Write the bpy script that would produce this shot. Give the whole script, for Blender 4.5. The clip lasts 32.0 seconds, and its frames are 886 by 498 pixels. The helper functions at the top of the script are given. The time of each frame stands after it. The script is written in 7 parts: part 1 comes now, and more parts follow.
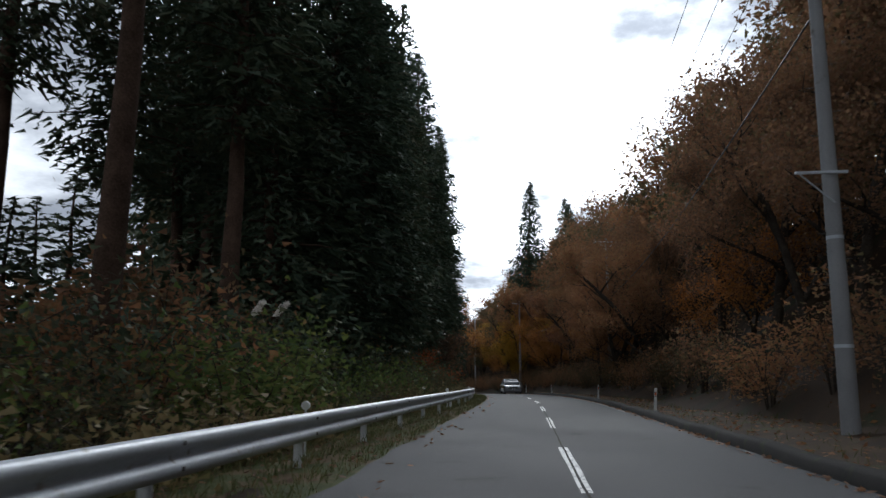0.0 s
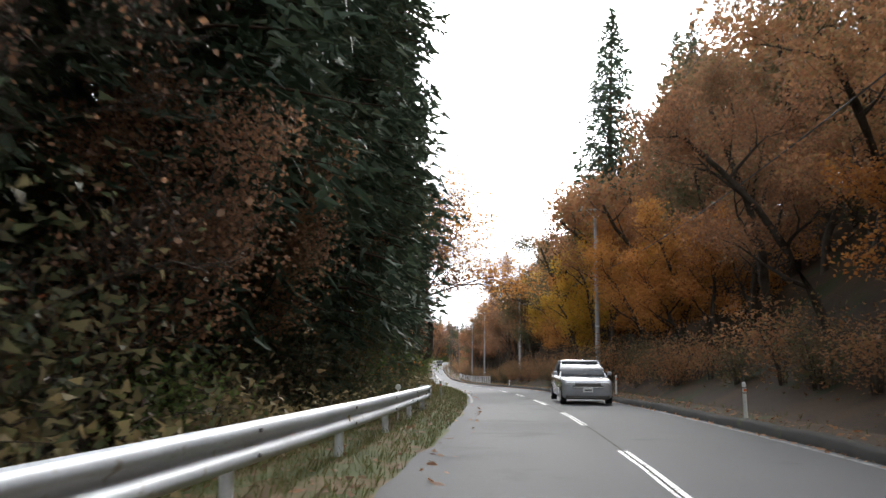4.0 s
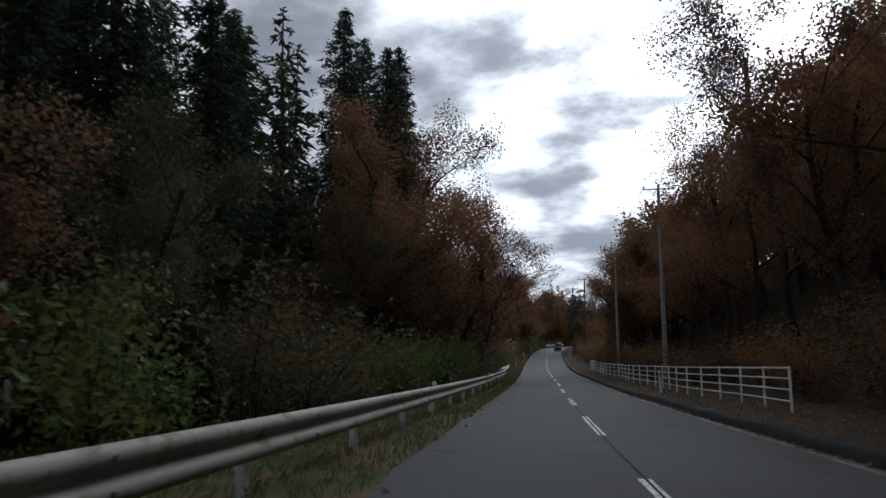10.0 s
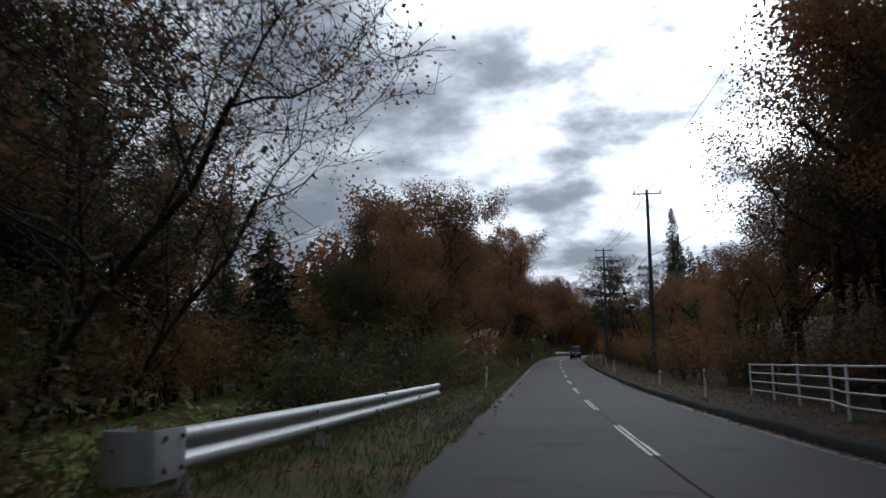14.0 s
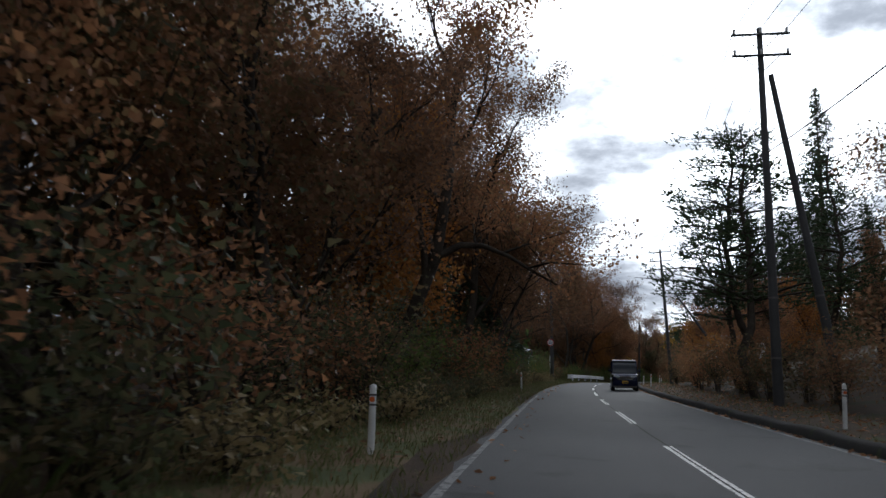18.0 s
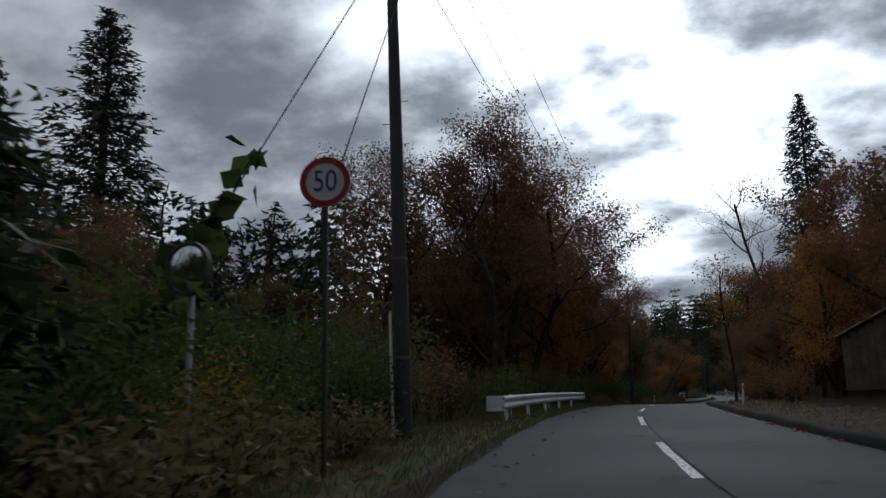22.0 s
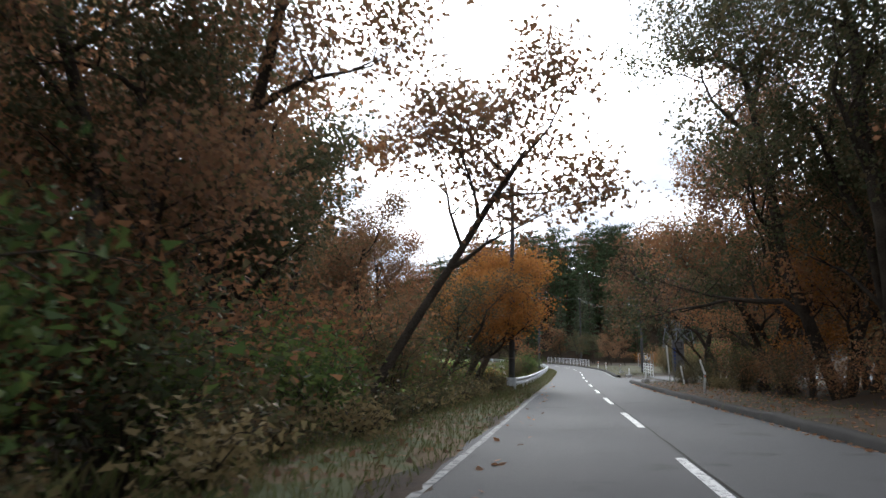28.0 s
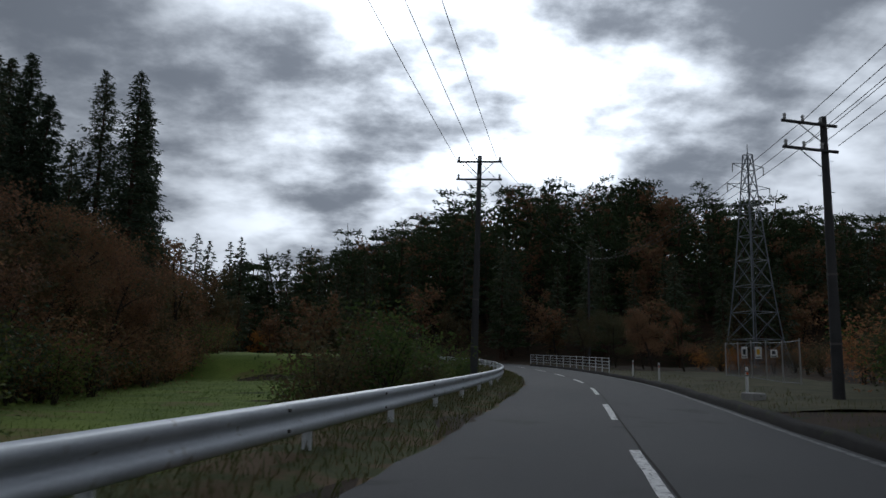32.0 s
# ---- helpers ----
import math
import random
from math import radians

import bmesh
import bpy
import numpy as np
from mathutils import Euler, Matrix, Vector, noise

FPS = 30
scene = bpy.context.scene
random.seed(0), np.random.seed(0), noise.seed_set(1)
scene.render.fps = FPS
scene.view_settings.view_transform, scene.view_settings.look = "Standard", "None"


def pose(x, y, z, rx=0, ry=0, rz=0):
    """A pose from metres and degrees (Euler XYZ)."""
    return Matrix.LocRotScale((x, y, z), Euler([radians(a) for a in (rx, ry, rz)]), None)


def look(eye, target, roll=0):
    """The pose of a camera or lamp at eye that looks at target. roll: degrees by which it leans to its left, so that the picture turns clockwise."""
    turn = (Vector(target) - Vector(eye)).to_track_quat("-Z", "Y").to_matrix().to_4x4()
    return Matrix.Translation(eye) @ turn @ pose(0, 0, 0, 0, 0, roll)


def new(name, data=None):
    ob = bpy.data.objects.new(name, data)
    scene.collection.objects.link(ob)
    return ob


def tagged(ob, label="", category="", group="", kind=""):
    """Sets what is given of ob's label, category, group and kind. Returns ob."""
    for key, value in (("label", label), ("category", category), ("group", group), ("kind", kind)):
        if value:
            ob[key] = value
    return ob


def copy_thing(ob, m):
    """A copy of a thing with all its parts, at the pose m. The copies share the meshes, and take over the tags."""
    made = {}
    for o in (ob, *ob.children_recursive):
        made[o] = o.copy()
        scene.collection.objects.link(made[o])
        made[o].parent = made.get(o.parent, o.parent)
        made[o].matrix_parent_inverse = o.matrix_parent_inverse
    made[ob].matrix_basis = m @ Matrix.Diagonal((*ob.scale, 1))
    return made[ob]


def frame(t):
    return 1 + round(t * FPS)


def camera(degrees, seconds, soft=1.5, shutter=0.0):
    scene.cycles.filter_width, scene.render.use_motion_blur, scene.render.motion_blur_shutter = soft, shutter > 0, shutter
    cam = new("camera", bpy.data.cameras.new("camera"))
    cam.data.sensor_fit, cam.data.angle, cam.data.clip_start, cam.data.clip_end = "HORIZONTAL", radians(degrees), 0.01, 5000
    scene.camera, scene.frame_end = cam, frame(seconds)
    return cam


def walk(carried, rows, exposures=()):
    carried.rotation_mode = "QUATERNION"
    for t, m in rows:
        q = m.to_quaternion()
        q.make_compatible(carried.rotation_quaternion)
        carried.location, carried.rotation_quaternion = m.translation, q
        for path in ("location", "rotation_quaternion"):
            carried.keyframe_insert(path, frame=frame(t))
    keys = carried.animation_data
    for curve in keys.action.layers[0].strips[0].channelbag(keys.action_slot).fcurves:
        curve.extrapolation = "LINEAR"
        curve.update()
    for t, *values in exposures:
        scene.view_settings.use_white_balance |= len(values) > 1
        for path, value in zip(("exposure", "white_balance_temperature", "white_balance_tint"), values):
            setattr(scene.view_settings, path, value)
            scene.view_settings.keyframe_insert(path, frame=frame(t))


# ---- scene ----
cam = camera(59.6, 32.0, soft=1.5, shutter=0.12)
# seconds, x, y, z, pitch, roll, yaw
PATH = [
    (0.0, -0.00, -0.00, 1.080, 9.26, 0.10, 0.08),
    (0.5, 0.65, 6.20, 1.057, 8.45, 0.52, 0.67),
    (1.0, 1.27, 12.46, 1.026, 8.55, 0.10, 0.93),
    (1.5, 1.88, 18.79, 0.986, 8.52, -0.21, 1.11),
    (2.0, 2.46, 25.18, 0.937, 8.42, -0.75, 1.47),
    (2.5, 3.01, 31.65, 0.882, 8.45, -0.96, 1.81),
    (3.0, 3.51, 38.21, 0.821, 8.68, -1.56, 2.40),
    (3.5, 3.92, 44.85, 0.754, 8.11, -0.50, 3.59),
    (4.0, 4.21, 51.54, 0.680, 8.09, -0.37, 4.73),
    (4.5, 4.37, 58.22, 0.597, 8.08, -0.25, 5.87),
    (5.0, 4.39, 64.89, 0.501, 7.96, -0.13, 7.06),
    (5.5, 4.27, 71.54, 0.393, 7.74, -0.01, 8.24),
    (6.0, 4.02, 78.22, 0.269, 7.52, 0.22, 9.28),
    (6.5, 3.68, 84.93, 0.132, 7.57, -0.33, 9.99),
    (7.0, 3.24, 91.69, -0.014, 7.42, -0.46, 10.69),
    (7.5, 2.71, 98.54, -0.170, 7.60, -0.29, 11.44),
    (8.0, 2.07, 105.52, -0.333, 7.68, -0.08, 12.02),
    (8.5, 1.36, 112.63, -0.502, 7.65, -0.15, 12.38),
    (9.0, 0.56, 119.87, -0.682, 7.60, 0.65, 12.89),
    (9.5, -0.31, 127.20, -0.871, 7.44, 0.75, 13.43),
    (10.0, -1.24, 134.59, -1.063, 7.38, 0.41, 13.94),
    (10.5, -2.21, 142.03, -1.254, 7.60, 0.30, 14.04),
    (11.0, -3.18, 149.54, -1.441, 7.67, 0.04, 13.78),
    (11.5, -4.13, 157.14, -1.621, 7.53, 0.05, 13.76),
    (12.0, -5.08, 164.87, -1.788, 7.80, 0.15, 13.94),
    (12.5, -6.06, 172.72, -1.940, 8.24, 0.20, 14.06),
    (13.0, -7.08, 180.70, -2.072, 8.30, 0.67, 14.18),
    (13.5, -8.13, 188.75, -2.182, 8.49, 0.42, 14.26),
    (14.0, -9.20, 196.83, -2.263, 8.51, 0.40, 14.18),
    (14.5, -10.27, 204.94, -2.312, 8.84, 0.36, 14.42),
    (15.0, -11.33, 212.97, -2.326, 9.08, 0.11, 14.53),
    (15.5, -12.34, 220.80, -2.305, 9.36, -0.21, 14.57),
    (16.0, -13.32, 228.44, -2.250, 9.62, -0.63, 14.52),
    (16.5, -14.26, 235.88, -2.166, 9.88, -1.13, 14.42),
    (17.0, -15.14, 243.21, -2.056, 9.81, -1.53, 14.20),
    (17.5, -15.98, 250.52, -1.921, 9.88, -1.47, 14.15),
    (18.0, -16.78, 257.82, -1.764, 10.21, -1.32, 14.21),
    (18.5, -17.56, 265.09, -1.593, 10.29, -0.78, 14.16),
    (19.0, -18.29, 272.34, -1.414, 10.46, -0.87, 13.94),
    (19.5, -18.97, 279.58, -1.230, 10.53, -0.32, 13.87),
    (20.0, -19.63, 286.80, -1.043, 10.91, 0.33, 13.65),
    (20.5, -20.25, 294.00, -0.853, 10.88, 1.21, 13.36),
    (21.0, -20.78, 301.19, -0.662, 10.61, 0.65, 12.67),
    (21.5, -21.17, 308.38, -0.470, 10.86, 0.92, 11.59),
    (22.0, -21.39, 315.58, -0.280, 11.23, 1.22, 10.17),
    (22.5, -21.41, 322.78, -0.097, 11.13, 1.80, 8.77),
    (23.0, -21.25, 329.98, 0.068, 11.11, 2.13, 7.36),
    (23.5, -20.90, 337.18, 0.209, 10.76, 2.45, 5.77),
    (24.0, -20.37, 344.39, 0.315, 10.21, 2.41, 4.60),
    (24.5, -19.68, 351.61, 0.383, 9.64, 1.81, 3.16),
    (25.0, -18.84, 358.83, 0.411, 9.83, 2.12, 2.30),
    (25.5, -17.91, 366.06, 0.399, 9.36, 2.32, 1.65),
    (26.0, -16.85, 373.31, 0.358, 9.01, 1.89, 0.35),
    (26.5, -15.65, 380.61, 0.296, 8.79, 1.35, -0.81),
    (27.0, -14.30, 387.94, 0.229, 8.66, 0.78, -1.80),
    (27.5, -12.80, 395.31, 0.164, 8.55, 0.22, -2.62),
    (28.0, -11.21, 402.70, 0.102, 8.46, 0.01, -2.85),
    (28.5, -9.59, 410.09, 0.045, 8.55, -0.23, -3.03),
    (29.0, -7.96, 417.48, -0.004, 8.62, -0.21, -3.20),
    (29.5, -6.31, 424.89, -0.043, 8.59, -0.65, -3.37),
    (30.0, -4.64, 432.30, -0.073, 8.52, -0.67, -3.36),
    (30.5, -2.98, 439.71, -0.091, 8.52, -0.92, -3.42),
    (31.0, -1.33, 447.13, -0.095, 8.58, -1.15, -3.23),
    (31.5, 0.29, 454.56, -0.080, 8.64, -0.94, -3.04),
    (32.0, 1.87, 461.99, -0.045, 8.62, -0.98, -2.58),
]
EXPOSURES = [(0.0, 0.4, 5900, 8), (1.0, 1.2, 6000, 9), (2.0, 1.55, 6100, 9), (2.8, 2.05, 6300, 10), (3.5, 2.2, 6400, 10), (5.5, 2.75, 6400, 10), (6.2, 2.85, 6400, 10), (6.8, 2.4, 6400, 10), (7.6, 1.1, 6200, 10), (8.4, 0.2, 5900, 9), (10.0, -0.15, 5900, 9), (12.0, 0.3, 5900, 9), (13.0, 0.35, 5900, 9), (14.0, -0.3, 5800, 8), (17.0, -0.75, 5800, 8), (19.0, 0.7, 6000, 9), (20.0, 0.6, 6000, 9), (21.3, -0.3, 5900, 9), (22.3, -0.9, 5800, 8), (23.2, -0.15, 5900, 9), (24.0, 0.85, 6200, 9), (25.2, 1.45, 6200, 9), (27.5, 1.3, 6100, 9), (28.2, 1.3, 6100, 9), (29.0, 1.6, 6100, 9), (30.0, 0.7, 6000, 9), (30.8, -0.25, 5800, 8), (32.0, -0.95, 5800, 8)]
walk(cam, [(t, pose(x, y, z, 90 + p, r, a)) for t, x, y, z, p, r, a in PATH], EXPOSURES)

# centre line of the road: station and heading, station and grade (degrees)
HEADING = [(-40, -6.21), (-25, -6.21), (-10, -6.21), (5, -6.02), (20, -5.99), (35, -5.62), (50, -3.08), (65, 0.20), (80, 2.64), (95, 4.87), (110, 6.42), (125, 7.18), (140, 7.49), (155, 6.77), (170, 6.83), (185, 7.47), (200, 7.56), (215, 7.17), (230, 6.71), (245, 6.18), (260, 6.03), (275, 5.69), (290, 5.22), (305, 3.66), (320, 1.39), (335, -1.80), (350, -5.59), (365, -8.21), (380, -10.15), (395, -11.79), (410, -12.22), (425, -11.95), (440, -11.93), (455, -12.07), (470, -11.80), (482, -12.40), (494, -11.20), (506, -6.10), (518, -3.40), (530, 1.80), (542, 9.00), (560, 24.00)]
GRADE = [(-40, 0.09), (-25, 0.01), (-10, -0.08), (5, -0.22), (20, -0.42), (35, -0.53), (50, -0.63), (65, -0.86), (80, -1.14), (95, -1.30), (110, -1.35), (125, -1.48), (140, -1.47), (155, -1.35), (170, -1.10), (185, -0.81), (200, -0.42), (215, 0.04), (230, 0.53), (245, 0.96), (260, 1.32), (275, 1.44), (290, 1.50), (305, 1.54), (320, 1.50), (335, 1.17), (350, 0.54), (365, -0.14), (380, -0.53), (395, -0.50), (410, -0.43), (425, -0.29), (440, -0.14), (455, 0.11), (470, 0.44), (485, 0.80), (500, 1.04), (515, 1.19), (530, 1.29), (545, 1.34), (560, 1.36)]
ROAD_START = (0.599, -0.065)

# ---------------------------------------------------------------- light
SUN_AZ, SUN_EL = -7.0, 26.0      # degrees left of +y, degrees up


def build_world():
    w = bpy.data.worlds.new("overcast_sky")
    scene.world = w
    w.use_nodes = True
    n, l = w.node_tree.nodes, w.node_tree.links
    n.clear()
    out = n.new("ShaderNodeOutputWorld")
    bg = n.new("ShaderNodeBackground")
    l.new(bg.outputs[0], out.inputs[0])
    sky = n.new("ShaderNodeTexSky")
    sky.sky_type, sky.sun_disc = "NISHITA", False
    sky.sun_elevation, sky.sun_rotation = radians(SUN_EL), radians(-SUN_AZ)
    tc = n.new("ShaderNodeTexCoord")

    def math_(op, a, b=None, c=None, clamp=False):
        m = n.new("ShaderNodeMath")
        m.operation, m.use_clamp = op, clamp
        for i, v in enumerate((a, b, c)):
            if v is None:
                continue
            if isinstance(v, (int, float)):
                m.inputs[i].default_value = v
            else:
                l.new(v, m.inputs[i])
        return m.outputs[0]

    def mix(f, a, b, mode="MIX"):
        m = n.new("ShaderNodeMix")
        m.data_type, m.blend_type = "RGBA", mode
        for i, v in ((0, f), (6, a), (7, b)):
            if isinstance(v, (int, float)):
                m.inputs[i].default_value = v
            elif isinstance(v, tuple):
                m.inputs[i].default_value = (*v, 1)
            else:
                l.new(v, m.inputs[i])
        return m.outputs[2]

    sep = n.new("ShaderNodeSeparateXYZ")
    l.new(tc.outputs["Generated"], sep.inputs[0])
    up = math_("ADD", math_("MAXIMUM", sep.outputs[2], 0.0), 0.30)
    comb = n.new("ShaderNodeCombineXYZ")
    l.new(math_("DIVIDE", sep.outputs[0], up), comb.inputs[0])
    l.new(math_("DIVIDE", sep.outputs[1], up), comb.inputs[1])

    def noise_(scale, detail, rough, off):
        mp = n.new("ShaderNodeMapping")
        mp.inputs[1].default_value = off
        mp.inputs[3].default_value = (0.9, 1.0, 1.0)
        l.new(comb.outputs[0], mp.inputs[0])
        t = n.new("ShaderNodeTexNoise")
        t.inputs["Scale"].default_value, t.inputs["Detail"].default_value = scale, detail
        t.inputs["Roughness"].default_value = rough
        l.new(mp.outputs[0], t.inputs["Vector"])
        return t.outputs[0]

    def ramp(v, a, b):
        r = n.new("ShaderNodeMapRange")
        r.interpolation_type = "SMOOTHSTEP"
        r.inputs[1].default_value, r.inputs[2].default_value = a, b
        l.new(v, r.inputs[0])
        return r.outputs[0]

    billow = noise_(2.1, 9, 0.56, (3.1, 0.4, 0))
    wide = noise_(0.9, 3, 0.5, (8.0, 2.0, 0))
    dot = n.new("ShaderNodeVectorMath")
    dot.operation = "DOT_PRODUCT"
    l.new(tc.outputs["Generated"], dot.inputs[0])
    e, a = radians(SUN_EL), radians(SUN_AZ)
    dot.inputs[1].default_value = (-math.sin(a) * math.cos(e), math.cos(a) * math.cos(e), math.sin(e))
    c = math_("MAXIMUM", dot.outputs["Value"], 0.0)
    near = math_("POWER", c, 26.0)
    broad = math_("POWER", c, 5.0)
    cover = math_("ADD", math_("MULTIPLY", billow, 0.72), math_("MULTIPLY", wide, 0.28))
    thin = ramp(math_("ADD", cover, math_("MULTIPLY", math_("POWER", c, 40.0), 0.06)), 0.405, 0.625)   # thin, bright cloud, most of it before the sun
    base = mix(thin, (0.30, 0.318, 0.355), (1.0, 1.01, 1.03))
    rear = math_("MAXIMUM", math_("MULTIPLY", dot.outputs["Value"], -0.6), 0.0)
    facing = math_("ADD", math_("ADD", math_("MULTIPLY", broad, 0.75), 0.60), rear)
    fc = n.new("ShaderNodeCombineXYZ")
    for i in range(3):
        l.new(facing, fc.inputs[i])
    base = mix(1.0, base, fc.outputs[0], "MULTIPLY")
    lit = math_("ADD", math_("MULTIPLY", broad, 0.55), math_("MULTIPLY", near, 4.5))
    glow = math_("MULTIPLY", lit, math_("ADD", math_("MULTIPLY", thin, 1.0), 0.025))
    g = n.new("ShaderNodeCombineXYZ")
    for i in range(3):
        l.new(glow, g.inputs[i])
    cloud = mix(1.0, base, g.outputs[0], "ADD")
    gap = math_("MULTIPLY", ramp(billow, 0.61, 0.66), ramp(wide, 0.48, 0.56))
    blue = mix(1.0, sky.outputs[0], (0.09, 0.09, 0.09), "MULTIPLY")
    l.new(mix(gap, cloud, blue), bg.inputs[0])
    bg.inputs[1].default_value = 1.0
    sun = new("sun", bpy.data.lights.new("sun", "SUN"))
    sun.data.energy, sun.data.angle, sun.data.color = 0.5, radians(16), (1.0, 0.95, 0.88)
    sun.matrix_world = look((0, 0, 0), tuple(-v for v in dot.inputs[1].default_value))


build_world()


# ---------------------------------------------------------------- materials
def nodes_of(name):
    m = bpy.data.materials.new(name)
    m.use_nodes = True
    nt = m.node_tree
    return m, nt.nodes, nt.links, nt.nodes["Principled BSDF"]


def ramp_node(n, stops):
    r = n.new("ShaderNodeValToRGB")
    el = r.color_ramp.elements
    while len(el) < len(stops):
        el.new(0.5)
    for e, (p, c) in zip(el, stops):
        e.position, e.color = p, (*c, 1)
    return r


def surface(name, dark, light, scale=3.0, fine=60.0, rough=0.8, metal=0.0, bump=0.3, spots=None, vary=0.0, rvar=0.12):
    """Two scales of variation in colour, roughness and relief, at real size."""
    m, n, l, b = nodes_of(name)
    tc = n.new("ShaderNodeTexCoord")
    big, small = n.new("ShaderNodeTexNoise"), n.new("ShaderNodeTexNoise")
    for t, s, d in ((big, scale, 5), (small, fine, 3)):
        t.inputs["Scale"].default_value, t.inputs["Detail"].default_value = s, d
        l.new(tc.outputs["Object"], t.inputs["Vector"])
    mean = n.new("ShaderNodeMath")
    mean.operation = "MULTIPLY_ADD"
    mean.inputs[1].default_value = 0.45
    l.new(small.outputs[0], mean.inputs[0])
    half = n.new("ShaderNodeMath")
    half.operation = "MULTIPLY"
    half.inputs[1].default_value = 0.55
    l.new(big.outputs[0], half.inputs[0])
    l.new(half.outputs[0], mean.inputs[2])
    r = ramp_node(n, [(0.36, dark), (0.64, light)])
    l.new(mean.outputs[0], r.inputs[0])
    col = r.outputs[0]
    if spots:
        sp = n.new("ShaderNodeTexNoise")
        sp.inputs["Scale"].default_value, sp.inputs["Detail"].default_value = spots[1], 6
        l.new(tc.outputs["Object"], sp.inputs["Vector"])
        sr = ramp_node(n, [(spots[2], (0, 0, 0)), (spots[2] + 0.08, (1, 1, 1))])
        l.new(sp.outputs[0], sr.inputs[0])
        mx = n.new("ShaderNodeMix")
        mx.data_type = "RGBA"
        l.new(sr.outputs[0], mx.inputs[0])
        l.new(col, mx.inputs[6])
        mx.inputs[7].default_value = (*spots[0], 1)
        col = mx.outputs[2]
    if vary:
        oi, hv = n.new("ShaderNodeObjectInfo"), n.new("ShaderNodeHueSaturation")
        mr = n.new("ShaderNodeMapRange")
        mr.inputs[3].default_value, mr.inputs[4].default_value = 1 - vary, 1 + vary
        l.new(oi.outputs["Random"], mr.inputs[0])
        l.new(mr.outputs[0], hv.inputs["Value"])
        l.new(col, hv.inputs["Color"])
        col = hv.outputs[0]
    l.new(col, b.inputs["Base Color"])
    rr = n.new("ShaderNodeMapRange")
    rr.inputs[3].default_value, rr.inputs[4].default_value = max(0.05, rough - rvar), min(1, rough + rvar)
    l.new(big.outputs[0], rr.inputs[0])
    l.new(rr.outputs[0], b.inputs["Roughness"])
    b.inputs["Metallic"].default_value = metal
    b.inputs["Specular IOR Level"].default_value = 0.5 if rough < 0.7 else (0.28 if rough < 0.9 else 0.08)
    bp = n.new("ShaderNodeBump")
    bp.inputs["Strength"].default_value, bp.inputs["Distance"].default_value = bump, 0.02
    l.new(mean.outputs[0], bp.inputs["Height"])
    l.new(bp.outputs[0], b.inputs["Normal"])
    return m


def leaf_material(name, stops, through_=0.35, tint=0.25):
    """Leaves: colour by leaf and by tree, part of the light passes through."""
    m, n, l, b = nodes_of(name)
    geo, oi = n.new("ShaderNodeNewGeometry"), n.new("ShaderNodeObjectInfo")
    ad = n.new("ShaderNodeMath")
    ad.operation = "MULTIPLY_ADD"
    ad.inputs[1].default_value = 0.6
    l.new(geo.outputs["Random Per Island"], ad.inputs[0])
    sc = n.new("ShaderNodeMath")
    sc.operation = "MULTIPLY"
    sc.inputs[1].default_value = 0.4
    l.new(oi.outputs["Random"], sc.inputs[0])
    l.new(sc.outputs[0], ad.inputs[2])
    k = len(stops) - 1
    r = ramp_node(n, [(i / k, c) for i, c in enumerate(stops)])
    l.new(ad.outputs[0], r.inputs[0])
    l.new(r.outputs[0], b.inputs["Base Color"])
    b.inputs["Roughness"].default_value = 0.65
    b.inputs["Specular IOR Level"].default_value = 0.15
    tr, mx = n.new("ShaderNodeBsdfTranslucent"), n.new("ShaderNodeMixShader")
    l.new(r.outputs[0], tr.inputs[0])
    mx.inputs[0].default_value = through_
    l.new(b.outputs[0], mx.inputs[1])
    l.new(tr.outputs[0], mx.inputs[2])
    l.new(mx.outputs[0], n["Material Output"].inputs[0])
    return m


def plain(name, color, rough=0.5, metal=0.0):
    return surface(name, tuple(c * 0.86 for c in color), tuple(min(1, c * 1.08) for c in color), 4, 90, rough, metal, 0.05)


ASPHALT = surface("worn_asphalt", (0.027, 0.028, 0.031), (0.046, 0.047, 0.051), 0.35, 140, 0.8, 0, 0.6, ((0.021, 0.022, 0.024), 0.9, 0.60))
DARK_ASPHALT = surface("dark_asphalt_kerb", (0.020, 0.019, 0.019), (0.042, 0.039, 0.036), 2, 90, 0.9, 0, 0.6, ((0.045, 0.05, 0.026), 3, 0.6))
PAINT = surface("worn_road_paint", (0.34, 0.35, 0.36), (0.54, 0.54, 0.54), 5, 60, 0.6, 0, 0.3, ((0.085, 0.085, 0.09), 16, 0.52))
EDGE_PAINT = surface("faded_edge_paint", (0.10, 0.102, 0.106), (0.20, 0.203, 0.208), 3, 60, 0.75, 0, 0.3, ((0.05, 0.05, 0.054), 9, 0.50))
SOIL = surface("leaf_litter", (0.018, 0.013, 0.009), (0.060, 0.038, 0.022), 0.8, 22, 0.95, 0, 0.9, ((0.024, 0.028, 0.013), 0.5, 0.56))
TURF = surface("verge_turf", (0.038, 0.046, 0.018), (0.095, 0.105, 0.04), 0.9, 30, 0.95, 0, 0.9, ((0.12, 0.085, 0.05), 0.9, 0.49))
FIELD = surface("field_grass", (0.085, 0.13, 0.026), (0.20, 0.26, 0.058), 0.4, 14, 0.95, 0, 0.8, ((0.17, 0.15, 0.06), 0.35, 0.60))
STEEL = surface("galvanised_steel", (0.46, 0.49, 0.52), (0.66, 0.69, 0.73), 1.5, 40, 0.5, 0.2, 0.12, ((0.30, 0.28, 0.25), 6, 0.64))
OLD_STEEL = surface("weathered_rail_steel", (0.27, 0.265, 0.235), (0.43, 0.42, 0.37), 1.5, 40, 0.72, 0.05, 0.2, ((0.22, 0.185, 0.13), 4, 0.56))
